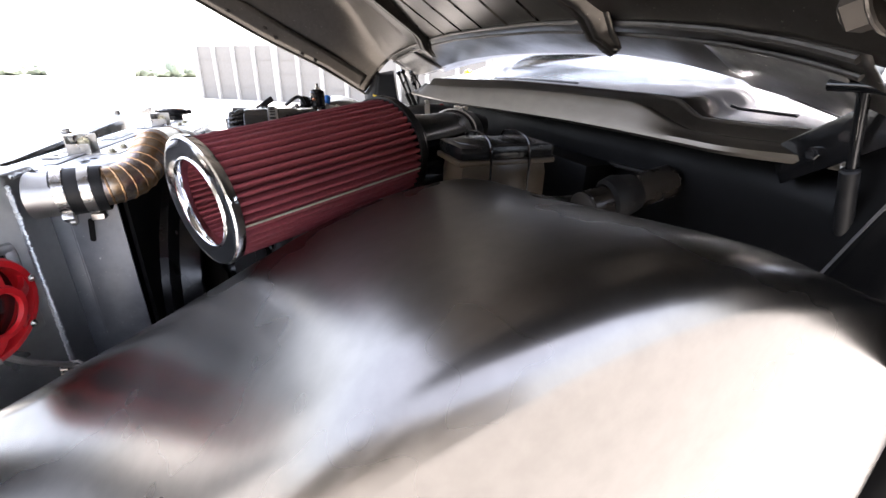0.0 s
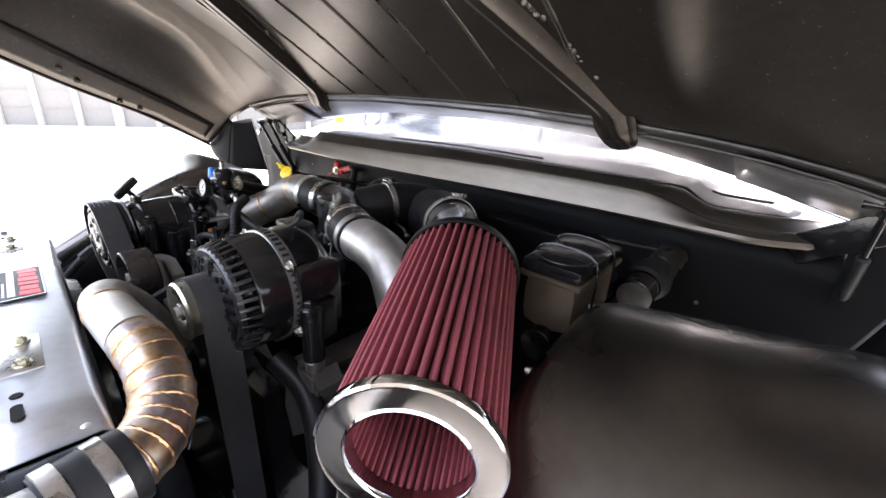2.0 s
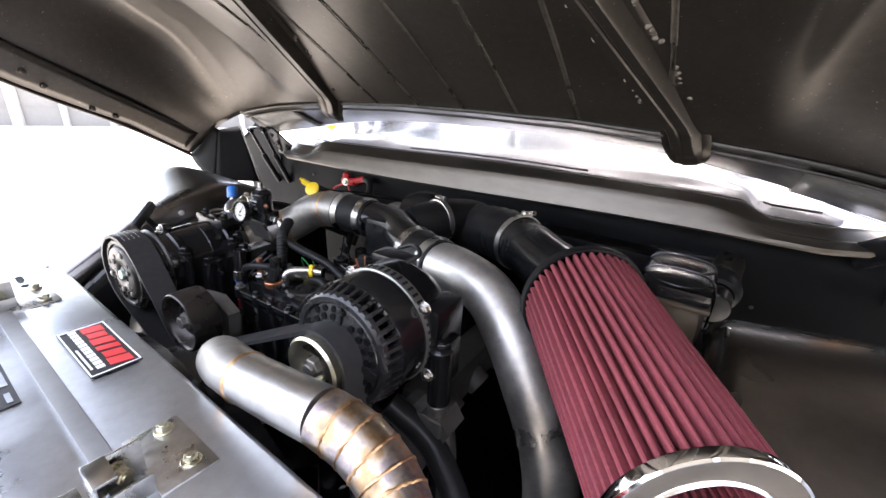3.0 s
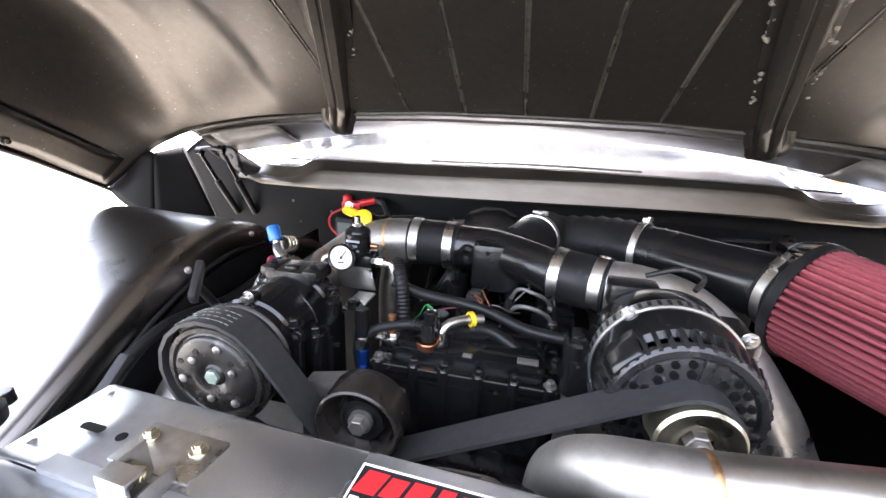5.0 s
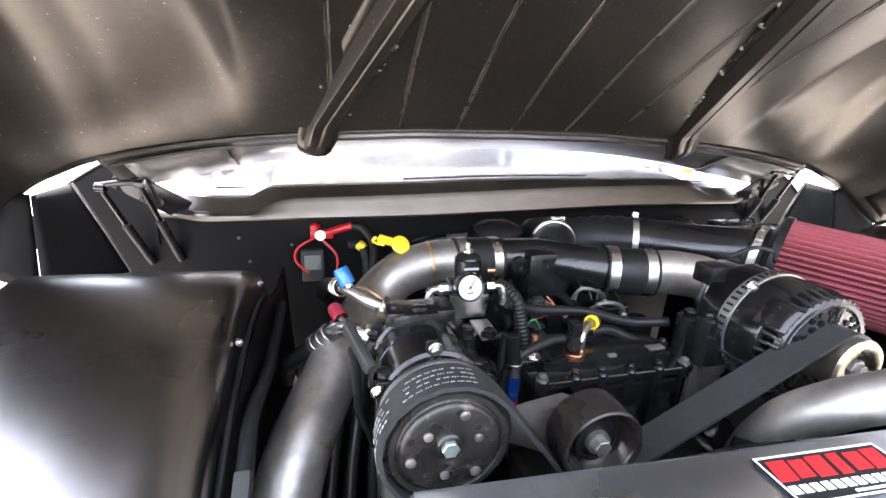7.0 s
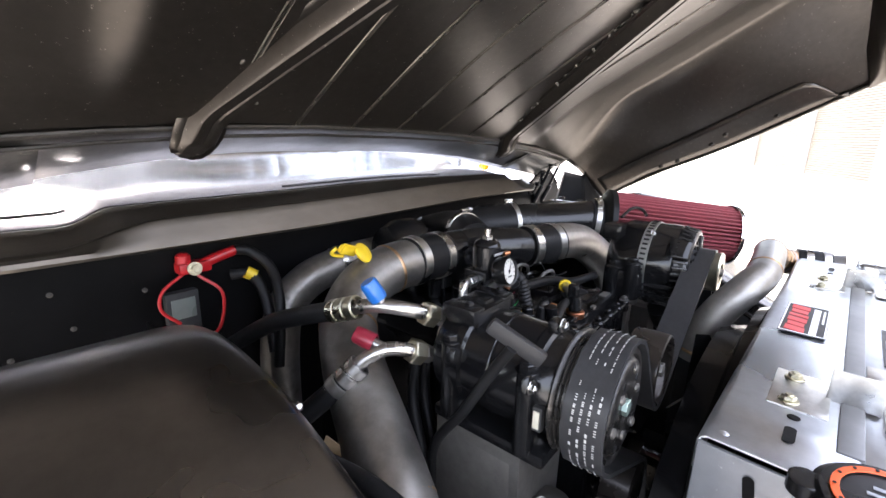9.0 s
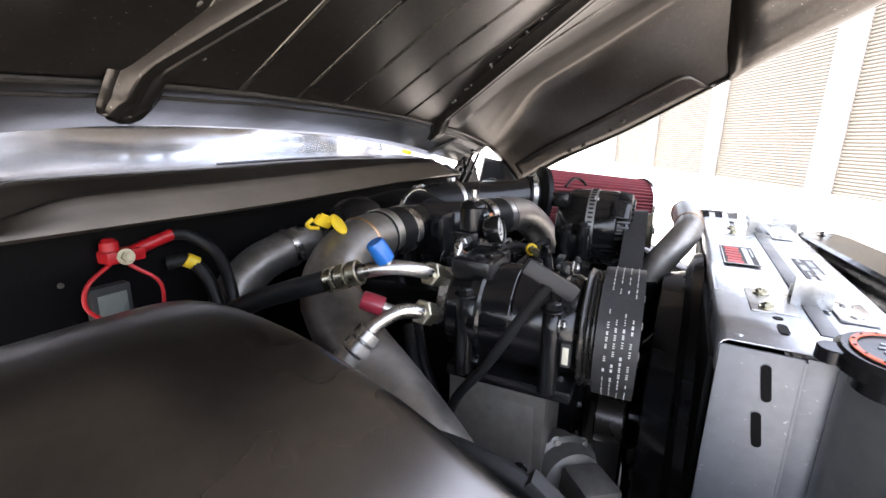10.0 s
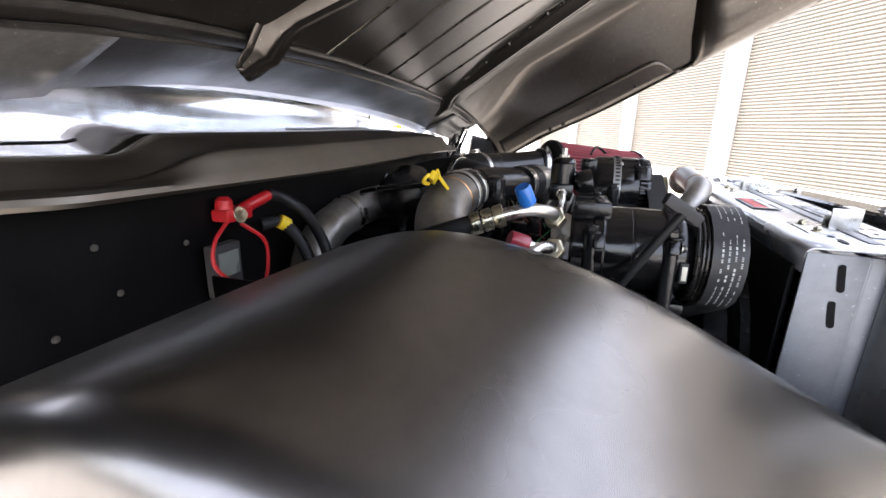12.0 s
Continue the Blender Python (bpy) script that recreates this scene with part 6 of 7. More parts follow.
    # steel injector lines arching from the rail to the head, each with a nut
    for k in range(5):
        y = 0.375 + k * 0.055
        bm = BM()
        sweep(bm, [(0.0, y, 1.140), (0.012, y - 0.006, 1.158 + 0.004 * (k % 2)), (0.035, y - 0.010, 1.160), (0.058, y - 0.004, 1.148), (0.066, y, 1.128)], 0.0034, 8, 5)
        ln = part("injector_line", bm, PUMPGREY, e, "dull steel injector line")
        bm = BM()
        cyl(bm, (0.066, y, 1.124), (0.066, y, 1.138), 0.0075, n=6)
        part("nut", bm, STEEL, ln)
        bm = BM()
        box(bm, (-0.058, y + 0.012, 1.122), (0.030, 0.024, 0.030), 0.004)
        box(bm, (-0.058, y + 0.012, 1.139), (0.018, 0.014, 0.008), 0.002)
        part("injector_plug", bm, (DARKPLASTIC, GREYPLASTIC)[k % 2], e)
    bm = BM()
    box(bm, (0.175, 0.50, 0.985), (0.06, 0.40, 0.075), 0.014)
    for k in range(4):
        cyl(bm, (0.15, 0.36 + 0.09 * k, 1.0), (0.215, 0.36 + 0.09 * k, 0.96), 0.024, n=16)
    part("manifold", bm, GREYCAST2, e, "dusty brown-grey exhaust manifold")
    bm = BM()
    sweep(bm, [(0.225, 0.30, 1.02), (0.245, 0.285, 0.96), (0.25, 0.28, 0.88), (0.25, 0.28, 0.76)], 0.016, 14, 6)
    part("drop_tube", bm, TUBE, e, "dull steel drop tube")
    bm = BM()
    box(bm, (0.20, 0.255, 0.92), (0.09, 0.03, 0.16), 0.008)
    hexbolt(bm, (0.18, 0.240, 0.96), (0, -1, 0), 0.007, 0.008)
    hexbolt(bm, (0.22, 0.240, 0.90), (0, -1, 0), 0.007, 0.008)
    part("accessory_bracket", bm, CAST, e)
    # turbo housing under the cowl
    bm = BM()
    lathe(bm, (-0.06, 0.66, 1.17), (1, 0, 0), [(-0.06, 0.0), (-0.06, 0.03), (-0.05, 0.05), (-0.02, 0.062), (0.02, 0.062), (0.05, 0.05), (0.06, 0.03), (0.06, 0)], 32)
    part("turbo_housing", bm, CAST, e)
    # compressor bracket: a tall cast plate under and beside the compressor
    bm = BM()
    prism(bm, [(-0.352, 1.082), (-0.246, 1.082), (-0.246, 0.86), (-0.335, 0.86), (-0.350, 0.92)], 0.205, 0.315)
    box(bm, (-0.349, 0.262, 0.97), (0.006, 0.095, 0.19), 0.003)
    part("compressor_bracket", bm, GREYCAST, e, "grey cast compressor bracket")
    bm = BM()
    box(bm, (-0.238, 0.268, 1.09), (0.030, 0.060, 0.125), 0.008)
    cyl(bm, (-0.236, 0.235, 1.03), (-0.236, 0.235, 1.150), 0.0135, n=16, edge=0.002)
    cyl(bm, (-0.236, 0.285, 1.05), (-0.236, 0.285, 1.173), 0.0125, n=16, edge=0.002)
    box(bm, (-0.222, 0.243, 1.09), (0.012, 0.006, 0.10), 0.002)
    box(bm, (-0.222, 0.243, 1.13), (0.030, 0.006, 0.006), 0.002)
    part("bracket_column", bm, BLACK, e, "black cast bracket column")
    bm = BM()
    hexbolt(bm, (-0.236, 0.235, 1.150), (0, 0, 1), 0.009, 0.009)
    hexbolt(bm, (-0.236, 0.285, 1.173), (0, 0, 1), 0.009, 0.009)
    hexbolt(bm, (-0.353, 0.225, 0.985), (-1, 0, 0), 0.0055, 0.006)
    apart("bracket_bolt", bm, BLACK, e)
    # ribbed cast pump body with a squared outlet, ahead of the bracket
    bm = BM()
    lathe(bm, (-0.285, 0.205, 0.955), (-0.75, -0.65, 0.1), [(0, 0.0), (0, 0.040), (0.020, 0.042), (0.024, 0.047), (0.030, 0.047), (0.034, 0.042), (0.052, 0.038), (0.056, 0.03), (0.056, 0)], 32)
    pump = part("pump_body", bm, PUMPGREY, e, "pale grey cast pump body")
    bm = BM()
    box(bm, (-0.342, 0.152, 0.975), (0.046, 0.046, 0.034), 0.006, Euler((0.1, 0, 0.7)).to_matrix())
    part("outlet", bm, PUMPGREY, pump)
    bm = BM()
    for k in range(5):
        t = 0.9 * k
        d = Vector((0.65, -0.75, 0)) * math.cos(t) + Vector((0, 0, 1)) * math.sin(t)
        hexbolt(bm, Vector((-0.303, 0.189, 0.957)) + d * 0.043, (-0.75, -0.65, 0.1), 0.005, 0.006)
    apart("bolt", bm, STEEL, pump)
    bm = BM()
    lathe(bm, (-0.325, 0.165, 0.905), (-0.3, -1, 0), [(0, 0.0), (0, 0.024), (0.02, 0.026), (0.03, 0.024), (0.03, 0)], 24)
    part("pump_pulley", bm, IDLER, pump)
    # fan hub and blades behind the radiator
    bm = BM()
    cyl(bm, (0.0, 0.085, 0.87), (0.0, 0.12, 0.87), 0.06, n=28)
    fan = part("fan_hub", bm, DARKPLASTIC, e, "black engine fan")
    for k in range(9):
        t = 2 * math.pi * k / 9
        d = Vector((math.cos(t), 0, math.sin(t)))
        tw = (d.cross(Vector((0, 1, 0))) * 0.8 + Vector((0, 0.5, 0))).normalized()
        rot = Matrix((d, tw, d.cross(tw))).transposed()
        bm = BM()
        box(bm, Vector((0, 0.1, 0.87)) + d * 0.15, (0.19, 0.055, 0.003), 0.001, rot)
        part("blade", bm, DARKPLASTIC, fan)
    return e


build_engine()


# ---- regulator with gauge ----
def build_regulator():
    r = thing("fuel_regulator", "black fuel pressure regulator with round white gauge", "regulator")
    bm = BM()
    cyl(bm, (-0.222, 0.343, 1.218), (-0.222, 0.343, 1.256), 0.0185, n=28, edge=0.002)
    box(bm, (-0.222, 0.343, 1.212), (0.052, 0.034, 0.026), 0.003)
    body = part("body", bm, BLACK, r)
    bm = BM()
    lathe(bm, (-0.222, 0.343, 1.256), (0, 0, 1), [(0, 0.0185), (0.004, 0.0165), (0.008, 0.010), (0.009, 0)], 24)
    part("cap", bm, BLACK, r)
    bm = BM()
    cyl(bm, (-0.222, 0.343, 1.262), (-0.222, 0.343, 1.268), 0.0075, n=6)
    cyl(bm, (-0.222, 0.343, 1.266), (-0.222, 0.343, 1.278), 0.0042, n=10)
    part("adjuster", bm, STEEL, r)
    bm = BM()
    for k, w in enumerate((0.02, 0.012, 0.018)):
        box(bm, (-0.222, 0.3245, 1.246 - k * 0.007), (w, 0.0012, 0.0032), 0)
    apart("print_bar", bm, SILVERINK, r)
    g = Vector((-0.2295, 0.302, 1.229))
    ax = Vector((0.05, -1, 0.22))
    a, u, v = basis(ax)
    bm = BM()
    lathe(bm, g - a * 0.024, ax, [(0, 0.0), (0, 0.008), (0.006, 0.016), (0.010, 0.0185), (0.024, 0.019), (0.027, 0.018), (0.026, 0.0165), (0.023, 0.016)], 36)
    gb2 = part("gauge_case", bm, DARKPLASTIC, r)
    bm = BM()
    lathe(bm, g, ax, [(-0.0005, 0.0165), (-0.0004, 0)], 36)
    part("gauge_face", bm, DIAL, gb2, "white dial face")
    bm = BM()
    for k in range(11):
        t = radians(-130 + 26 * k)
        d = u * math.sin(t) + v * math.cos(t)
        rot = Matrix((d, a.cross(d), a)).transposed()
        box(bm, g + d * 0.0130 + a * 0.0003, (0.003, 0.0008, 0.0003), 0, rot)
    d = (u * 0.55 + v * 0.8).normalized()
    rot = Matrix((d, a.cross(d), a)).transposed()
    box(bm, g + d * 0.004 + a * 0.0006, (0.016, 0.0011, 0.0004), 0, rot)
    cyl(bm, g, g + a * 0.001, 0.002, n=10)
    box(bm, g - v * 0.007 + a * 0.0003, (0.009, 0.0003, 0.0018), 0, Matrix((u, a, v)).transposed())
    part("dial_mark", bm, BLACKINK, gb2)
    bm = BM()
    for sg in (-1, 1):
        cyl(bm, (-0.222 + sg * 0.026, 0.343, 1.212), (-0.222 + sg * 0.040, 0.343, 1.212), 0.008, n=6)
        sweep(bm, [(-0.222 + sg * 0.038, 0.343, 1.212), (-0.222 + sg * 0.050, 0.342, 1.211), (-0.222 + sg * 0.054, 0.340, 1.20), (-0.222 + sg * 0.055, 0.339, 1.185)], 0.0058, 12, 5)
    apart("elbow_fitting", bm, STEEL, r)
    bm = BM()
    lathe(bm, (-0.196, 0.332, 1.24), (0.9, -0.3, 0.1), [(0, 0.004), (0.01, 0.003), (0.012, 0)], 10)
    part("bleed_nipple", bm, COPPER, r)
    # bent mounting plate
    bm = BM()
    box(bm, (-0.222, 0.332, 1.188), (0.055, 0.003, 0.042), 0.001, Euler((0.35, 0, 0)).to_matrix())
    box(bm, (-0.205, 0.305, 1.166), (0.026, 0.055, 0.003), 0.001, Euler((0.0, 0, 0)).to_matrix())
    part("bracket", bm, STEEL, r, "bare steel bracket")
    bm = BM()
    hexbolt(bm, (-0.205, 0.285, 1.168), (0, 0, 1), 0.0085, 0.009)
    apart("bracket_bolt", bm, BLACK, r)


build_regulator()


# ---- refrigerant lines ----
def build_ac_lines():
    for nm, cap, mat, zz, p_port, bend, tail, lab in (
        ("suction_line", (-0.387, 0.385, 1.222), BLUE, 0, (-0.308, 0.342, 1.176), [(-0.352, 0.352, 1.196), (-0.378, 0.378, 1.203), (-0.390, 0.408, 1.197), (-0.393, 0.422, 1.192)], [(-0.398, 0.445, 1.184), (-0.41, 0.50, 1.165), (-0.42, 0.56, 1.14), (-0.43, 0.66, 1.08), (-0.42, 0.76, 1.02)], "refrigerant hose with blue service cap"),
        ("discharge_line", (-0.398, 0.388, 1.166), REDCAP, 0, (-0.332, 0.340, 1.137), [(-0.364, 0.347, 1.152), (-0.386, 0.364, 1.156), (-0.405, 0.380, 1.145), (-0.418, 0.389, 1.130)], [(-0.437, 0.402, 1.108), (-0.455, 0.42, 1.085), (-0.48, 0.45, 1.05), (-0.49, 0.52, 0.98)], "refrigerant hose with red service cap")):
        t = thing(nm, "black " + lab, "hose")
        bm = BM()
        sweep(bm, [p_port] + bend, 0.0085, 14, 5)
        part("metal_pipe", bm, STEEL, t, "bright metal pipe")
        bm = BM()
        d = (Vector(bend[0]) - Vector(p_port)).normalized()
        p = Vector(p_port)
        cyl(bm, p + d * 0.006, p + d * 0.017, 0.0112, n=6, edge=0.001)
        part("union_nut", bm, STEEL, t)
        bm = BM()
        cyl(bm, p + d * 0.019, p + d * 0.037, 0.0150, n=6, edge=0.0015)
        part("collar_nut", bm, GOLDZ, t, "yellow zinc hex collar")
        bm = BM()
        b0, b1 = Vector(bend[-2]), Vector(bend[-1])
        d = (b1 - b0).normalized()
        for k in range(3):
            lathe(bm, b1 - d * 0.014 + d * 0.015 * k, d, [(0, 0.0125), (0.001, 0.0145), (0.0115, 0.0145), (0.0135, 0.0122), (0.015, 0.0125)], 18)
        part("crimp_sleeve", bm, GOLDZ if mat is BLUE else STEEL, t, "crimped metal sleeve")
        bm = BM()
        sweep(bm, [b1] + tail, 0.0125, 16, 6)
        part("hose", bm, RUBBER, t)
        bm = BM()
        c = Vector(cap)
        d = (c - Vector(bend[1])).normalized()
        q = Vector(bend[1])
        cyl(bm, q, c - d * 0.008, 0.006, n=12)
        part("service_port", bm, STEEL, t)
        bm = BM()
        lathe(bm, c - d * 0.012, d, [(0, 0.0105), (0.004, 0.011), (0.022, 0.0105), (0.025, 0.009), (0.025, 0)], 10)
        part("service_cap", bm, mat, t)


build_ac_lines()


# ---- dipstick handle ----
def build_dipsticks():
    d = thing("dipstick", "grey plastic t-handle dipstick beside the compressor", "dipstick")
    bm = BM()
    d1 = Vector((0.38, -0.77, -0.51)).normalized()
    d2 = d1.cross(Vector((0.7, 0.7, 0.2))).normalized()
    box(bm, (-0.376, 0.205, 1.214), (0.058, 0.016, 0.010), 0.004, Matrix((d1, d2, d1.cross(d2))).transposed())
    part("handle", bm, HANDLE, d)
    bm = BM()
    sweep(bm, [(-0.381, 0.206, 1.210), (-0.379, 0.228, 1.175), (-0.376, 0.262, 1.115), (-0.372, 0.302, 1.053), (-0.34, 0.33, 0.95)], 0.0055, 10, 6)
    part("stalk", bm, RUBBER, d)
    y = thing("dipstick", "yellow plastic dipstick handle behind the intake pipe", "dipstick")
    bm = BM()
    lathe(bm, (-0.290, 0.522, 1.223), (0.25, -0.75, 0.6), [(0, 0.0), (0, 0.015), (0.001, 0.0165), (0.004, 0.0165), (0.005, 0.015), (0.005, 0.0)], 24)
    box(bm, (-0.312, 0.527, 1.231), (0.034, 0.009, 0.014), 0.003, Euler((0.5, 0.35, 0.2)).to_matrix())
    box(bm, (-0.312, 0.520, 1.238), (0.030, 0.004, 0.004), 0.001, Euler((0.5, 0.35, 0.2)).to_matrix())
    sweep(bm, [(-0.330, 0.529, 1.237), (-0.336, 0.533, 1.231), (-0.330, 0.536, 1.225), (-0.316, 0.533, 1.222)], 0.0028, 8, 4)
    part("handle", bm, YELLOW, y)
    bm = BM()
    sweep(bm, [(-0.280, 0.530, 1.228), (-0.265, 0.56, 1.215), (-0.22, 0.64, 1.20), (-0.16, 0.72, 1.18)], 0.006, 10, 5)
    part("tube", bm, BLACK, y)


build_dipsticks()


# ---- firewall fittings ----
def build_firewall_things():
    m = thing("voltage_meter", "small grey meter box on the firewall", "meter")
    bm = BM()
    box(bm, (-0.455, 0.788, 1.103), (0.05, 0.018, 0.075), 0.004)
    part("case", bm, GREYPLASTIC, m)
    bm = BM()
    box(bm, (-0.455, 0.7785, 1.112), (0.036, 0.002, 0.034), 0.0006)
    part("screen", bm, SCREEN, m)
    t = thing("battery_terminal", "red insulated battery stud with cable", "terminal")
    bm = BM()
    box(bm, (-0.432, 0.786, 1.178), (0.05, 0.028, 0.018), 0.004)
    lathe(bm, (-0.446, 0.786, 1.187), (0, 0, 1), [(0, 0.012), (0.012, 0.011), (0.017, 0.006), (0.017, 0)], 14)
    sweep(bm, [(-0.42, 0.785, 1.180), (-0.395, 0.782, 1.188), (-0.365, 0.778, 1.197)], 0.009, 12, 4)
    part("boot", bm, RED, t)
    bm = BM()
    hexbolt(bm, (-0.435, 0.771, 1.178), (0, -1, 0.2), 0.008, 0.008)
    part("stud", bm, GOLDZ, t)
    bm = BM()
    sweep(bm, [(-0.45, 0.78, 1.17), (-0.485, 0.77, 1.15), (-0.49, 0.77, 1.12), (-0.465, 0.772, 1.09)], 0.0028, 8, 5)
    sweep(bm, [(-0.43, 0.775, 1.165), (-0.40, 0.76, 1.13), (-0.41, 0.76, 1.07), (-0.44, 0.77, 1.05)], 0.0028, 8, 5)
    part("wire", bm, RED, t)
    c = thing("battery_cable", "thick black cable along the firewall", "cable")
    bm = BM()
    sweep(bm, [(-0.365, 0.778, 1.197), (-0.34, 0.77, 1.19), (-0.32, 0.74, 1.16), (-0.33, 0.70, 1.10), (-0.35, 0.68, 1.0)], 0.009, 10, 6)
    sweep(bm, [(-0.37, 0.79, 1.15), (-0.345, 0.77, 1.15), (-0.335, 0.74, 1.11), (-0.345, 0.70, 1.02)], 0.010, 10, 6)
    apart("cable", bm, RUBBER, c)
    bm = BM()
    cyl(bm, (-0.352, 0.772, 1.155), (-0.338, 0.765, 1.145), 0.0115, n=12)
    part("tape", bm, YELLOW, c, "yellow tape")
    b = thing("master_cylinder", "yellowed brake fluid reservoir with black lid and wire bails", "master cylinder")
    bm = BM()
    box(bm, (0.472, 0.525, 1.178), (0.082, 0.145, 0.085), 0.026)
    box(bm, (0.472, 0.525, 1.214), (0.088, 0.150, 0.008), 0.003)
    part("reservoir", bm, AMBERPLASTIC, b)
    bm = BM()
    box(bm, (0.472, 0.525, 1.227), (0.086, 0.148, 0.020), 0.008)
    lathe(bm, (0.472, 0.496, 1.234), (0, 0, 1), [(0, 0.038), (0.004, 0.036), (0.007, 0.028), (0.008, 0.0)], 28)
    lathe(bm, (0.472, 0.556, 1.234), (0, 0, 1), [(0, 0.034), (0.004, 0.032), (0.006, 0.024), (0.007, 0.0)], 28)
    part("lid", bm, CAST, b, "dusty black lid")
    for y in (0.496, 0.556):
        bm = BM()
        sweep(bm, [(0.426, y, 1.168), (0.426, y, 1.223), (0.437, y, 1.244), (0.472, y, 1.249), (0.507, y, 1.244), (0.518, y, 1.223), (0.518, y, 1.168)], 0.0018, 6, 5)
        part("bail_wire", bm, BLACK, b)
    bm = BM()
    cyl(bm, (0.472, 0.44, 1.12), (0.472, 0.79, 1.12), 0.024, n=20)
    part("cylinder", bm, BLACK, b)
    s = thing("steering_column", "dark worn steering column end by the firewall", "column")
    bm = BM()
    cyl(bm, (0.530, 0.66, 1.140), (0.545, 0.80, 1.177), 0.026, n=24)
    part("column", bm, IDLER, s)
    bm = BM()
    lathe(bm, (0.5295, 0.656, 1.1385), (0.1, -1, -0.25), [(0, 0.027), (0.004, 0.027), (0.007, 0.023), (0.008, 0.0)], 28)
    part("end_cap", bm, GREYCAST2, s, "dull grey end cap")
    bm = BM()
    lathe(bm, (0.533, 0.69, 1.149), (0.1, 1, 0.25), [(0, 0.027), (0.004, 0.033), (0.02, 0.036), (0.03, 0.033), (0.05, 0.028)], 28)
    part("boot", bm, RUBBER, s, "worn rubber boot")
    h = thing("heater_box", "black heater case on the firewall", "heater case")
    bm = BM()
    box(bm, (0.30, 0.765, 1.10), (0.26, 0.07, 0.16), 0.012)
    part("case", bm, SATIN, h)


build_firewall_things()


# ---- hood hinges ----
def build_hinge(sg):
    h = thing("strut_hinge", "black steel hinge with two gas struts", "hinge", "hood hinges")
    near = ((0.822, 0.735, 1.288), (0.804, 0.765, 1.208), (0.783, 0.80, 1.120)), ((0.757, 0.735, 1.296), (0.743, 0.765, 1.214), (0.728, 0.80, 1.124))
    far = ((0.842, 0.735, 1.335), (0.840, 0.775, 1.240), (0.836, 0.828, 1.125)), ((0.778, 0.735, 1.338), (0.778, 0.775, 1.242), (0.778, 0.828, 1.128))
    for a, m, b in near if sg < 0 else far:
        bm = BM()
        cyl(bm, (sg * a[0], a[1], a[2]), (sg * m[0], m[1], m[2]), 0.0052, n=14)
        rod = part("strut_rod", bm, BLACK, h)
        bm = BM()
        cyl(bm, (sg * m[0], m[1] - 0.006, m[2] + 0.008), (sg * b[0], b[1], b[2]), 0.0085, n=16, edge=0.002)
        part("strut_tube", bm, RUBBER, h)
        bm = BM()
        cyl(bm, (sg * (a[0] - 0.008), a[1] - 0.002, a[2] + 0.004), (sg * (a[0] + 0.008), a[1] - 0.002, a[2] + 0.006), 0.009, n=18)
        part("ball_socket", bm, BLACK, h)
    bm = BM()
    rise = 0.0 if sg < 0 else 0.026
    sweep(bm, [(sg * 0.752, 0.735, 1.302 + rise), (sg * 0.79, 0.732, 1.302 + rise), (sg * 0.83, 0.735, 1.296 + rise)], 0.006, 10, 4)
    part("pivot_block", bm, BLACK, h)
    # black web closing the corner behind the struts
    bm = BM()
    outline = [(sg * x, z) for x, z in ((0.765, 1.160), (0.763, 1.372), (0.800, 1.352), (0.850, 1.326), (0.900, 1.295), (0.960, 1.250), (1.000, 1.200), (1.005, 1.160))]
    prism(bm, outline if sg < 0 else outline[::-1], 0.797, 0.800)
    part("corner_web", bm, SATIN, h, "black corner web")
    bm = BM()
    sweep(bm, [(sg * 0.763, 0.795, 1.370), (sg * 0.800, 0.795, 1.350), (sg * 0.850, 0.795, 1.324), (sg * 0.900, 0.795, 1.293), (sg * 0.960, 0.795, 1.248)], 0.003, 8, 4)
    part("web_edge", bm, SATIN, h, "folded edge")
    # slanted mounting plate with two bolts
    bm = BM()
    p, q = Vector((sg * 0.812, 0.765, 1.312)), Vector((sg * 0.700, 0.785, 1.235))
    d = (q - p).normalized()
    n = d.cross(Vector((0, 1, 0))).normalized()
    rot = Matrix((d, n.cross(d), n)).transposed()
    box(bm, (p + q) / 2, ((q - p).length, 0.008, 0.045), 0.002, rot)
    part("mounting_plate", bm, BLACK, h)
    for x, z in ((0.764, 1.280), (0.740, 1.258)):
        bm = BM()
        hexbolt(bm, (sg * x, 0.778, z), (0, -1, 0), 0.0075, 0.010)
        apart("bolt", bm, BLACK, h)


build_hinge(-1)
build_hinge(1)


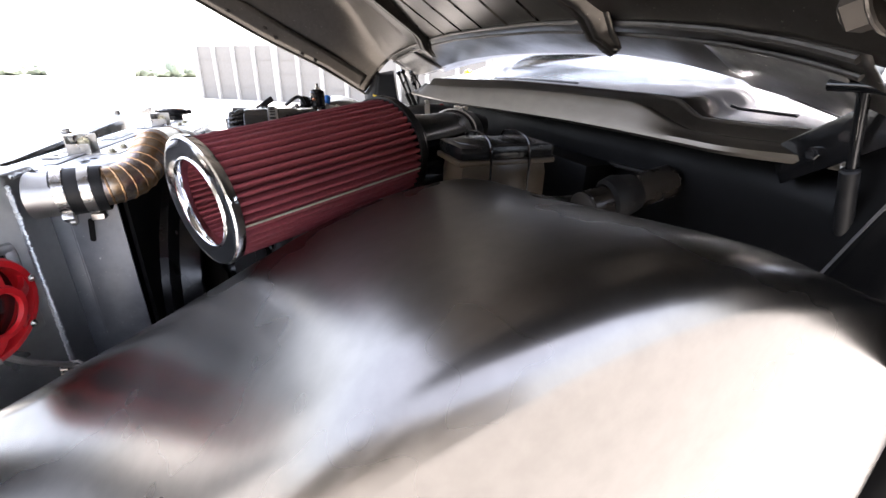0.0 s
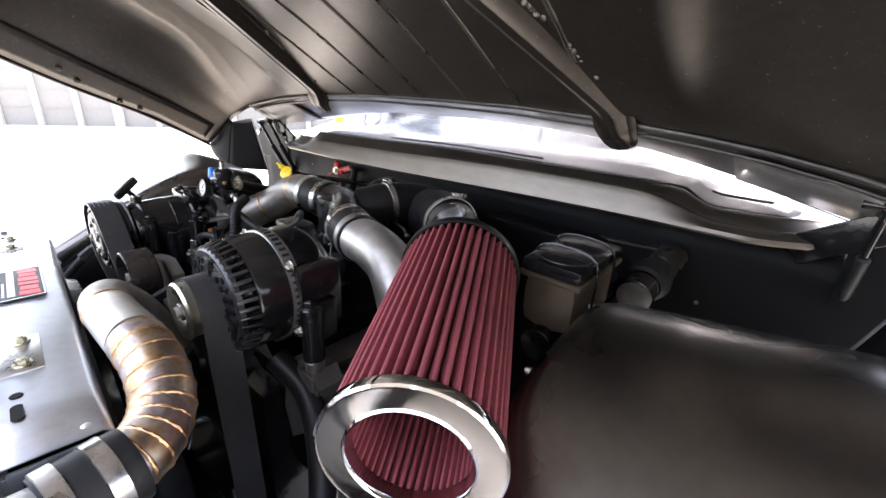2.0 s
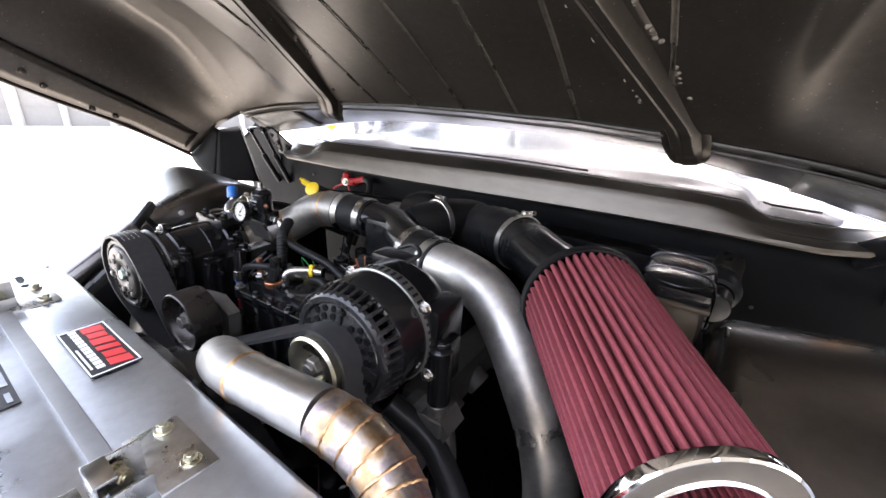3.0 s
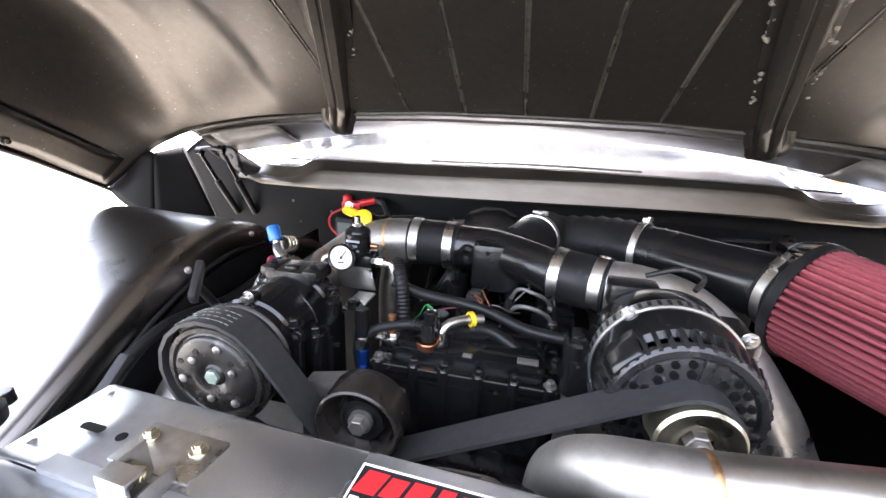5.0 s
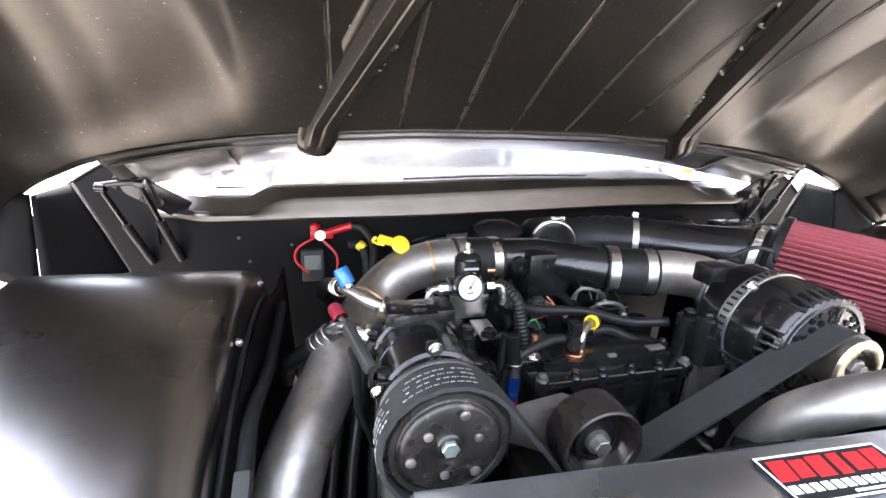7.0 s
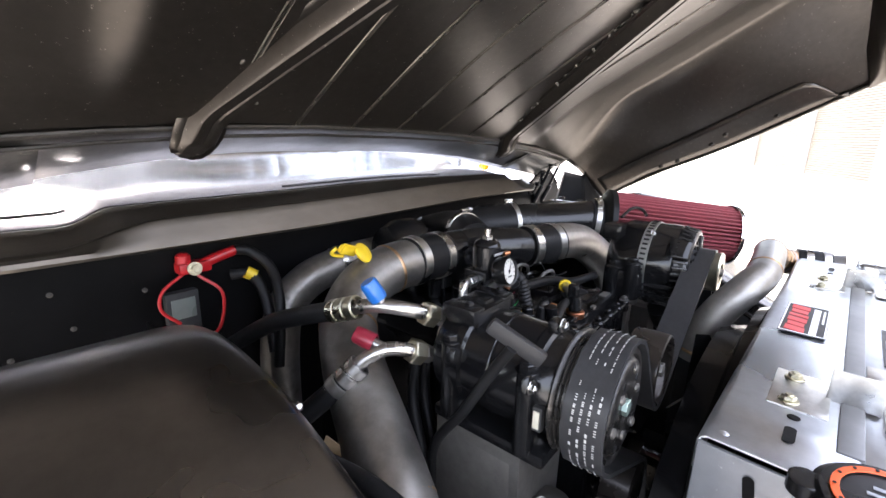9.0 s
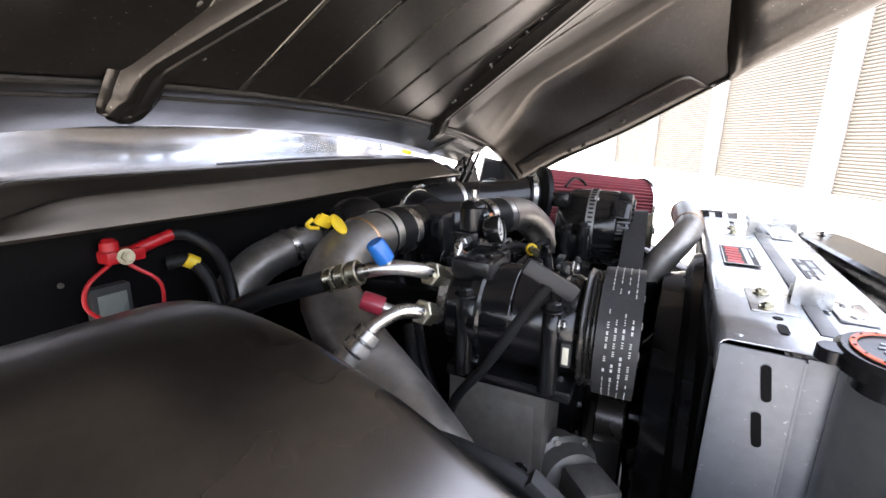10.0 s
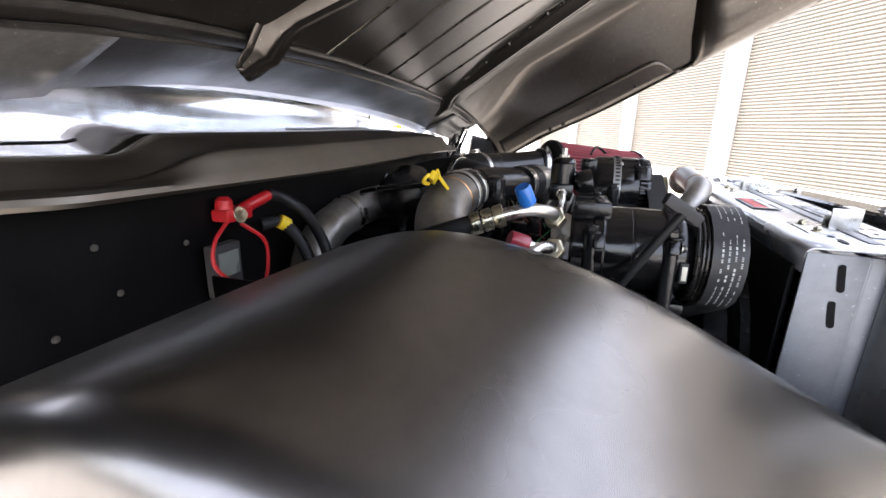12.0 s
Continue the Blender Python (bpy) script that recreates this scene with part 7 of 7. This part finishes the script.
# ---- wiring and small lines on the engine ----
def build_looms():
    w = thing("wiring_loom", "black corrugated wiring loom over the engine", "wiring")
    runs = [
        ([(-0.165, 0.33, 1.19), (-0.12, 0.34, 1.172), (-0.04, 0.335, 1.165), (0.03, 0.32, 1.150), (0.085, 0.30, 1.155)], 0.0075),
        ([(-0.170, 0.36, 1.21), (-0.152, 0.33, 1.195), (-0.145, 0.32, 1.16), (-0.14, 0.31, 1.12)], 0.0095),
        ([(-0.10, 0.275, 1.158), (-0.125, 0.27, 1.160), (-0.165, 0.262, 1.150), (-0.190, 0.262, 1.12), (-0.188, 0.265, 1.08)], 0.0062),
        ([(-0.187, 0.272, 1.175), (-0.192, 0.270, 1.14), (-0.190, 0.268, 1.08)], 0.0058),
        ([(-0.045, 0.30, 1.15), (-0.015, 0.30, 1.15), (0.02, 0.29, 1.135), (0.04, 0.29, 1.12)], 0.007),
    ]
    for pts, r in runs:
        bm = BM()
        sweep(bm, pts, r, 12, 14, ripple=0.06, wave=1)
        part("conduit", bm, RUBBER, w)
    rnd = random.Random(11)
    for k in range(9):
        bm = BM()
        x, y = rnd.uniform(-0.14, 0.06), rnd.uniform(0.33, 0.45)
        pts = [(x, y, rnd.uniform(1.10, 1.14))]
        for j in range(4):
            pts.append((pts[-1][0] + rnd.uniform(-0.03, 0.05), pts[-1][1] + rnd.uniform(-0.02, 0.04), 1.12 + rnd.uniform(-0.02, 0.05)))
        sweep(bm, pts, 0.0013, 6, 5)
        part("wire", bm, (COPPER, BLACK, WIREWHITE, BLACK, GREEN, BLACK, REDCAP, BLACK, BLACK)[k], w)
    s = thing("oil_sensor", "black sensor plug with brass nut on the front cover", "sensor")
    bm = BM()
    cyl(bm, (-0.094, 0.262, 1.136), (-0.094, 0.262, 1.146), 0.014, n=24)
    part("brass_nut", bm, COPPER, s)
    bm = BM()
    cyl(bm, (-0.094, 0.262, 1.146), (-0.094, 0.266, 1.168), 0.0095, n=16)
    box(bm, (-0.092, 0.268, 1.176), (0.016, 0.014, 0.02), 0.003)
    apart("plug", bm, DARKPLASTIC, s)
    f = thing("fuel_line", "silver elbow fuel line with yellow collar", "pipe")
    bm = BM()
    sweep(bm, [(-0.077, 0.272, 1.135), (-0.077, 0.274, 1.155), (-0.070, 0.282, 1.163), (-0.052, 0.297, 1.164), (-0.03, 0.31, 1.162)], 0.0065, 14, 6)
    part("elbow", bm, STEEL, f)
    bm = BM()
    lathe(bm, (-0.047, 0.300, 1.164), (0.8, 0.55, 0), [(0, 0.0075), (0, 0.0105), (0.006, 0.0105), (0.006, 0.0075)], 16)
    part("collar", bm, YELLOW, f, "yellow collar")
    q = thing("fuel_fitting", "blue and red anodised fuel fitting", "fitting")
    bm = BM()
    cyl(bm, (-0.180, 0.255, 1.10), (-0.180, 0.255, 1.124), 0.0085, n=6)
    cyl(bm, (-0.180, 0.255, 1.085), (-0.180, 0.255, 1.10), 0.0075, n=14)
    part("blue_nut", bm, BLUEANO, q, "blue anodised nut")
    bm = BM()
    cyl(bm, (-0.180, 0.255, 1.07), (-0.180, 0.255, 1.088), 0.0085, n=6)
    part("red_nut", bm, REDANO, q, "red anodised nut")
    bm = BM()
    cyl(bm, (-0.180, 0.255, 1.124), (-0.180, 0.256, 1.142), 0.0095, n=14)
    part("sleeve", bm, STEEL, q)
    bm = BM()
    cyl(bm, (-0.181, 0.258, 1.142), (-0.183, 0.262, 1.178), 0.0095, n=12)
    apart("plug", bm, DARKPLASTIC, q)
    g = thing("glow_plug", "copper threaded stud on a zinc plate", "stud")
    bm = BM()
    cyl(bm, (-0.146, 0.275, 1.135), (-0.146, 0.275, 1.168), 0.005, n=12)
    part("stud", bm, COPPER, g)
    bm = BM()
    box(bm, (-0.150, 0.275, 1.134), (0.034, 0.018, 0.003), 0.001)
    hexbolt(bm, (-0.146, 0.275, 1.136), (0, 0, 1), 0.008, 0.006)
    part("plate", bm, STEEL, g)
    hs = thing("coolant_hose", "black coolant hose low beside the air filter", "hose")
    bm = BM()
    sweep(bm, [(0.20, 0.21, 1.08), (0.26, 0.22, 1.04), (0.33, 0.19, 0.98), (0.40, 0.13, 0.88), (0.43, 0.10, 0.75)], 0.017, 16, 6)
    part("hose", bm, RUBBER, hs)
    pc = thing("chassis_loom", "black loom and grey connector along the inner fender", "wiring")
    bm = BM()
    sweep(bm, [(-0.50, 0.58, 1.10), (-0.497, 0.40, 1.085), (-0.495, 0.26, 1.105), (-0.491, 0.17, 1.078), (-0.50, 0.09, 1.01), (-0.50, 0.02, 0.92)], 0.009, 10, 6)
    part("conduit", bm, RUBBER, pc)
    bm = BM()
    box(bm, (-0.491, 0.166, 1.077), (0.016, 0.060, 0.018), 0.003, Euler((0.62, 0, 0)).to_matrix())
    box(bm, (-0.491, 0.130, 1.053), (0.016, 0.030, 0.018), 0.002, Euler((0.62, 0, 0)).to_matrix())
    part("connector", bm, GREYPLASTIC, pc, "grey connector")
    for dx in (0.0, 0.022):
        bm = BM()
        sweep(bm, [(-0.30 + dx, 0.40, 1.10), (-0.335 + dx, 0.37, 1.06), (-0.352 + dx, 0.335, 1.00), (-0.358 + dx, 0.315, 0.93), (-0.360 + dx, 0.30, 0.80)], 0.0075, 12, 14, ripple=0.06, wave=1)
        part("conduit", bm, RUBBER, pc)


build_looms()


# ---- chassis ----
def build_chassis():
    c = thing("chassis", "black steel chassis rails and axle under the engine", "chassis")
    for x in (-0.42, 0.42):
        bm = BM()
        box(bm, (x, 0.5, 0.58), (0.07, 3.2, 0.14), 0.01)
        part("rail", bm, SATIN, c)
        bm = BM()
        lathe(bm, (x * 1.75, 0.05, 0.40), (1 if x > 0 else -1, 0, 0), [(-0.13, 0.0), (-0.13, 0.2), (-0.12, 0.37), (-0.09, 0.40), (0.07, 0.40), (0.10, 0.37), (0.1, 0.2), (0.07, 0.0)], 48)
        part("wheel", bm, RUBBER, c)
    bm = BM()
    cyl(bm, (-0.7, 0.05, 0.40), (0.7, 0.05, 0.40), 0.05)
    box(bm, (0, 0.10, 0.56), (0.8, 0.12, 0.08), 0.01)
    part("axle", bm, SATIN, c)
    # made-up plate between the rails, blocking the view of sunlit ground
    bm = BM()
    box(bm, (0, 0.64, 0.53), (0.80, 0.38, 0.09), 0.02)
    part("added_crossmember", bm, SATIN, c, "wide black plate hiding the bright ground")


build_chassis()
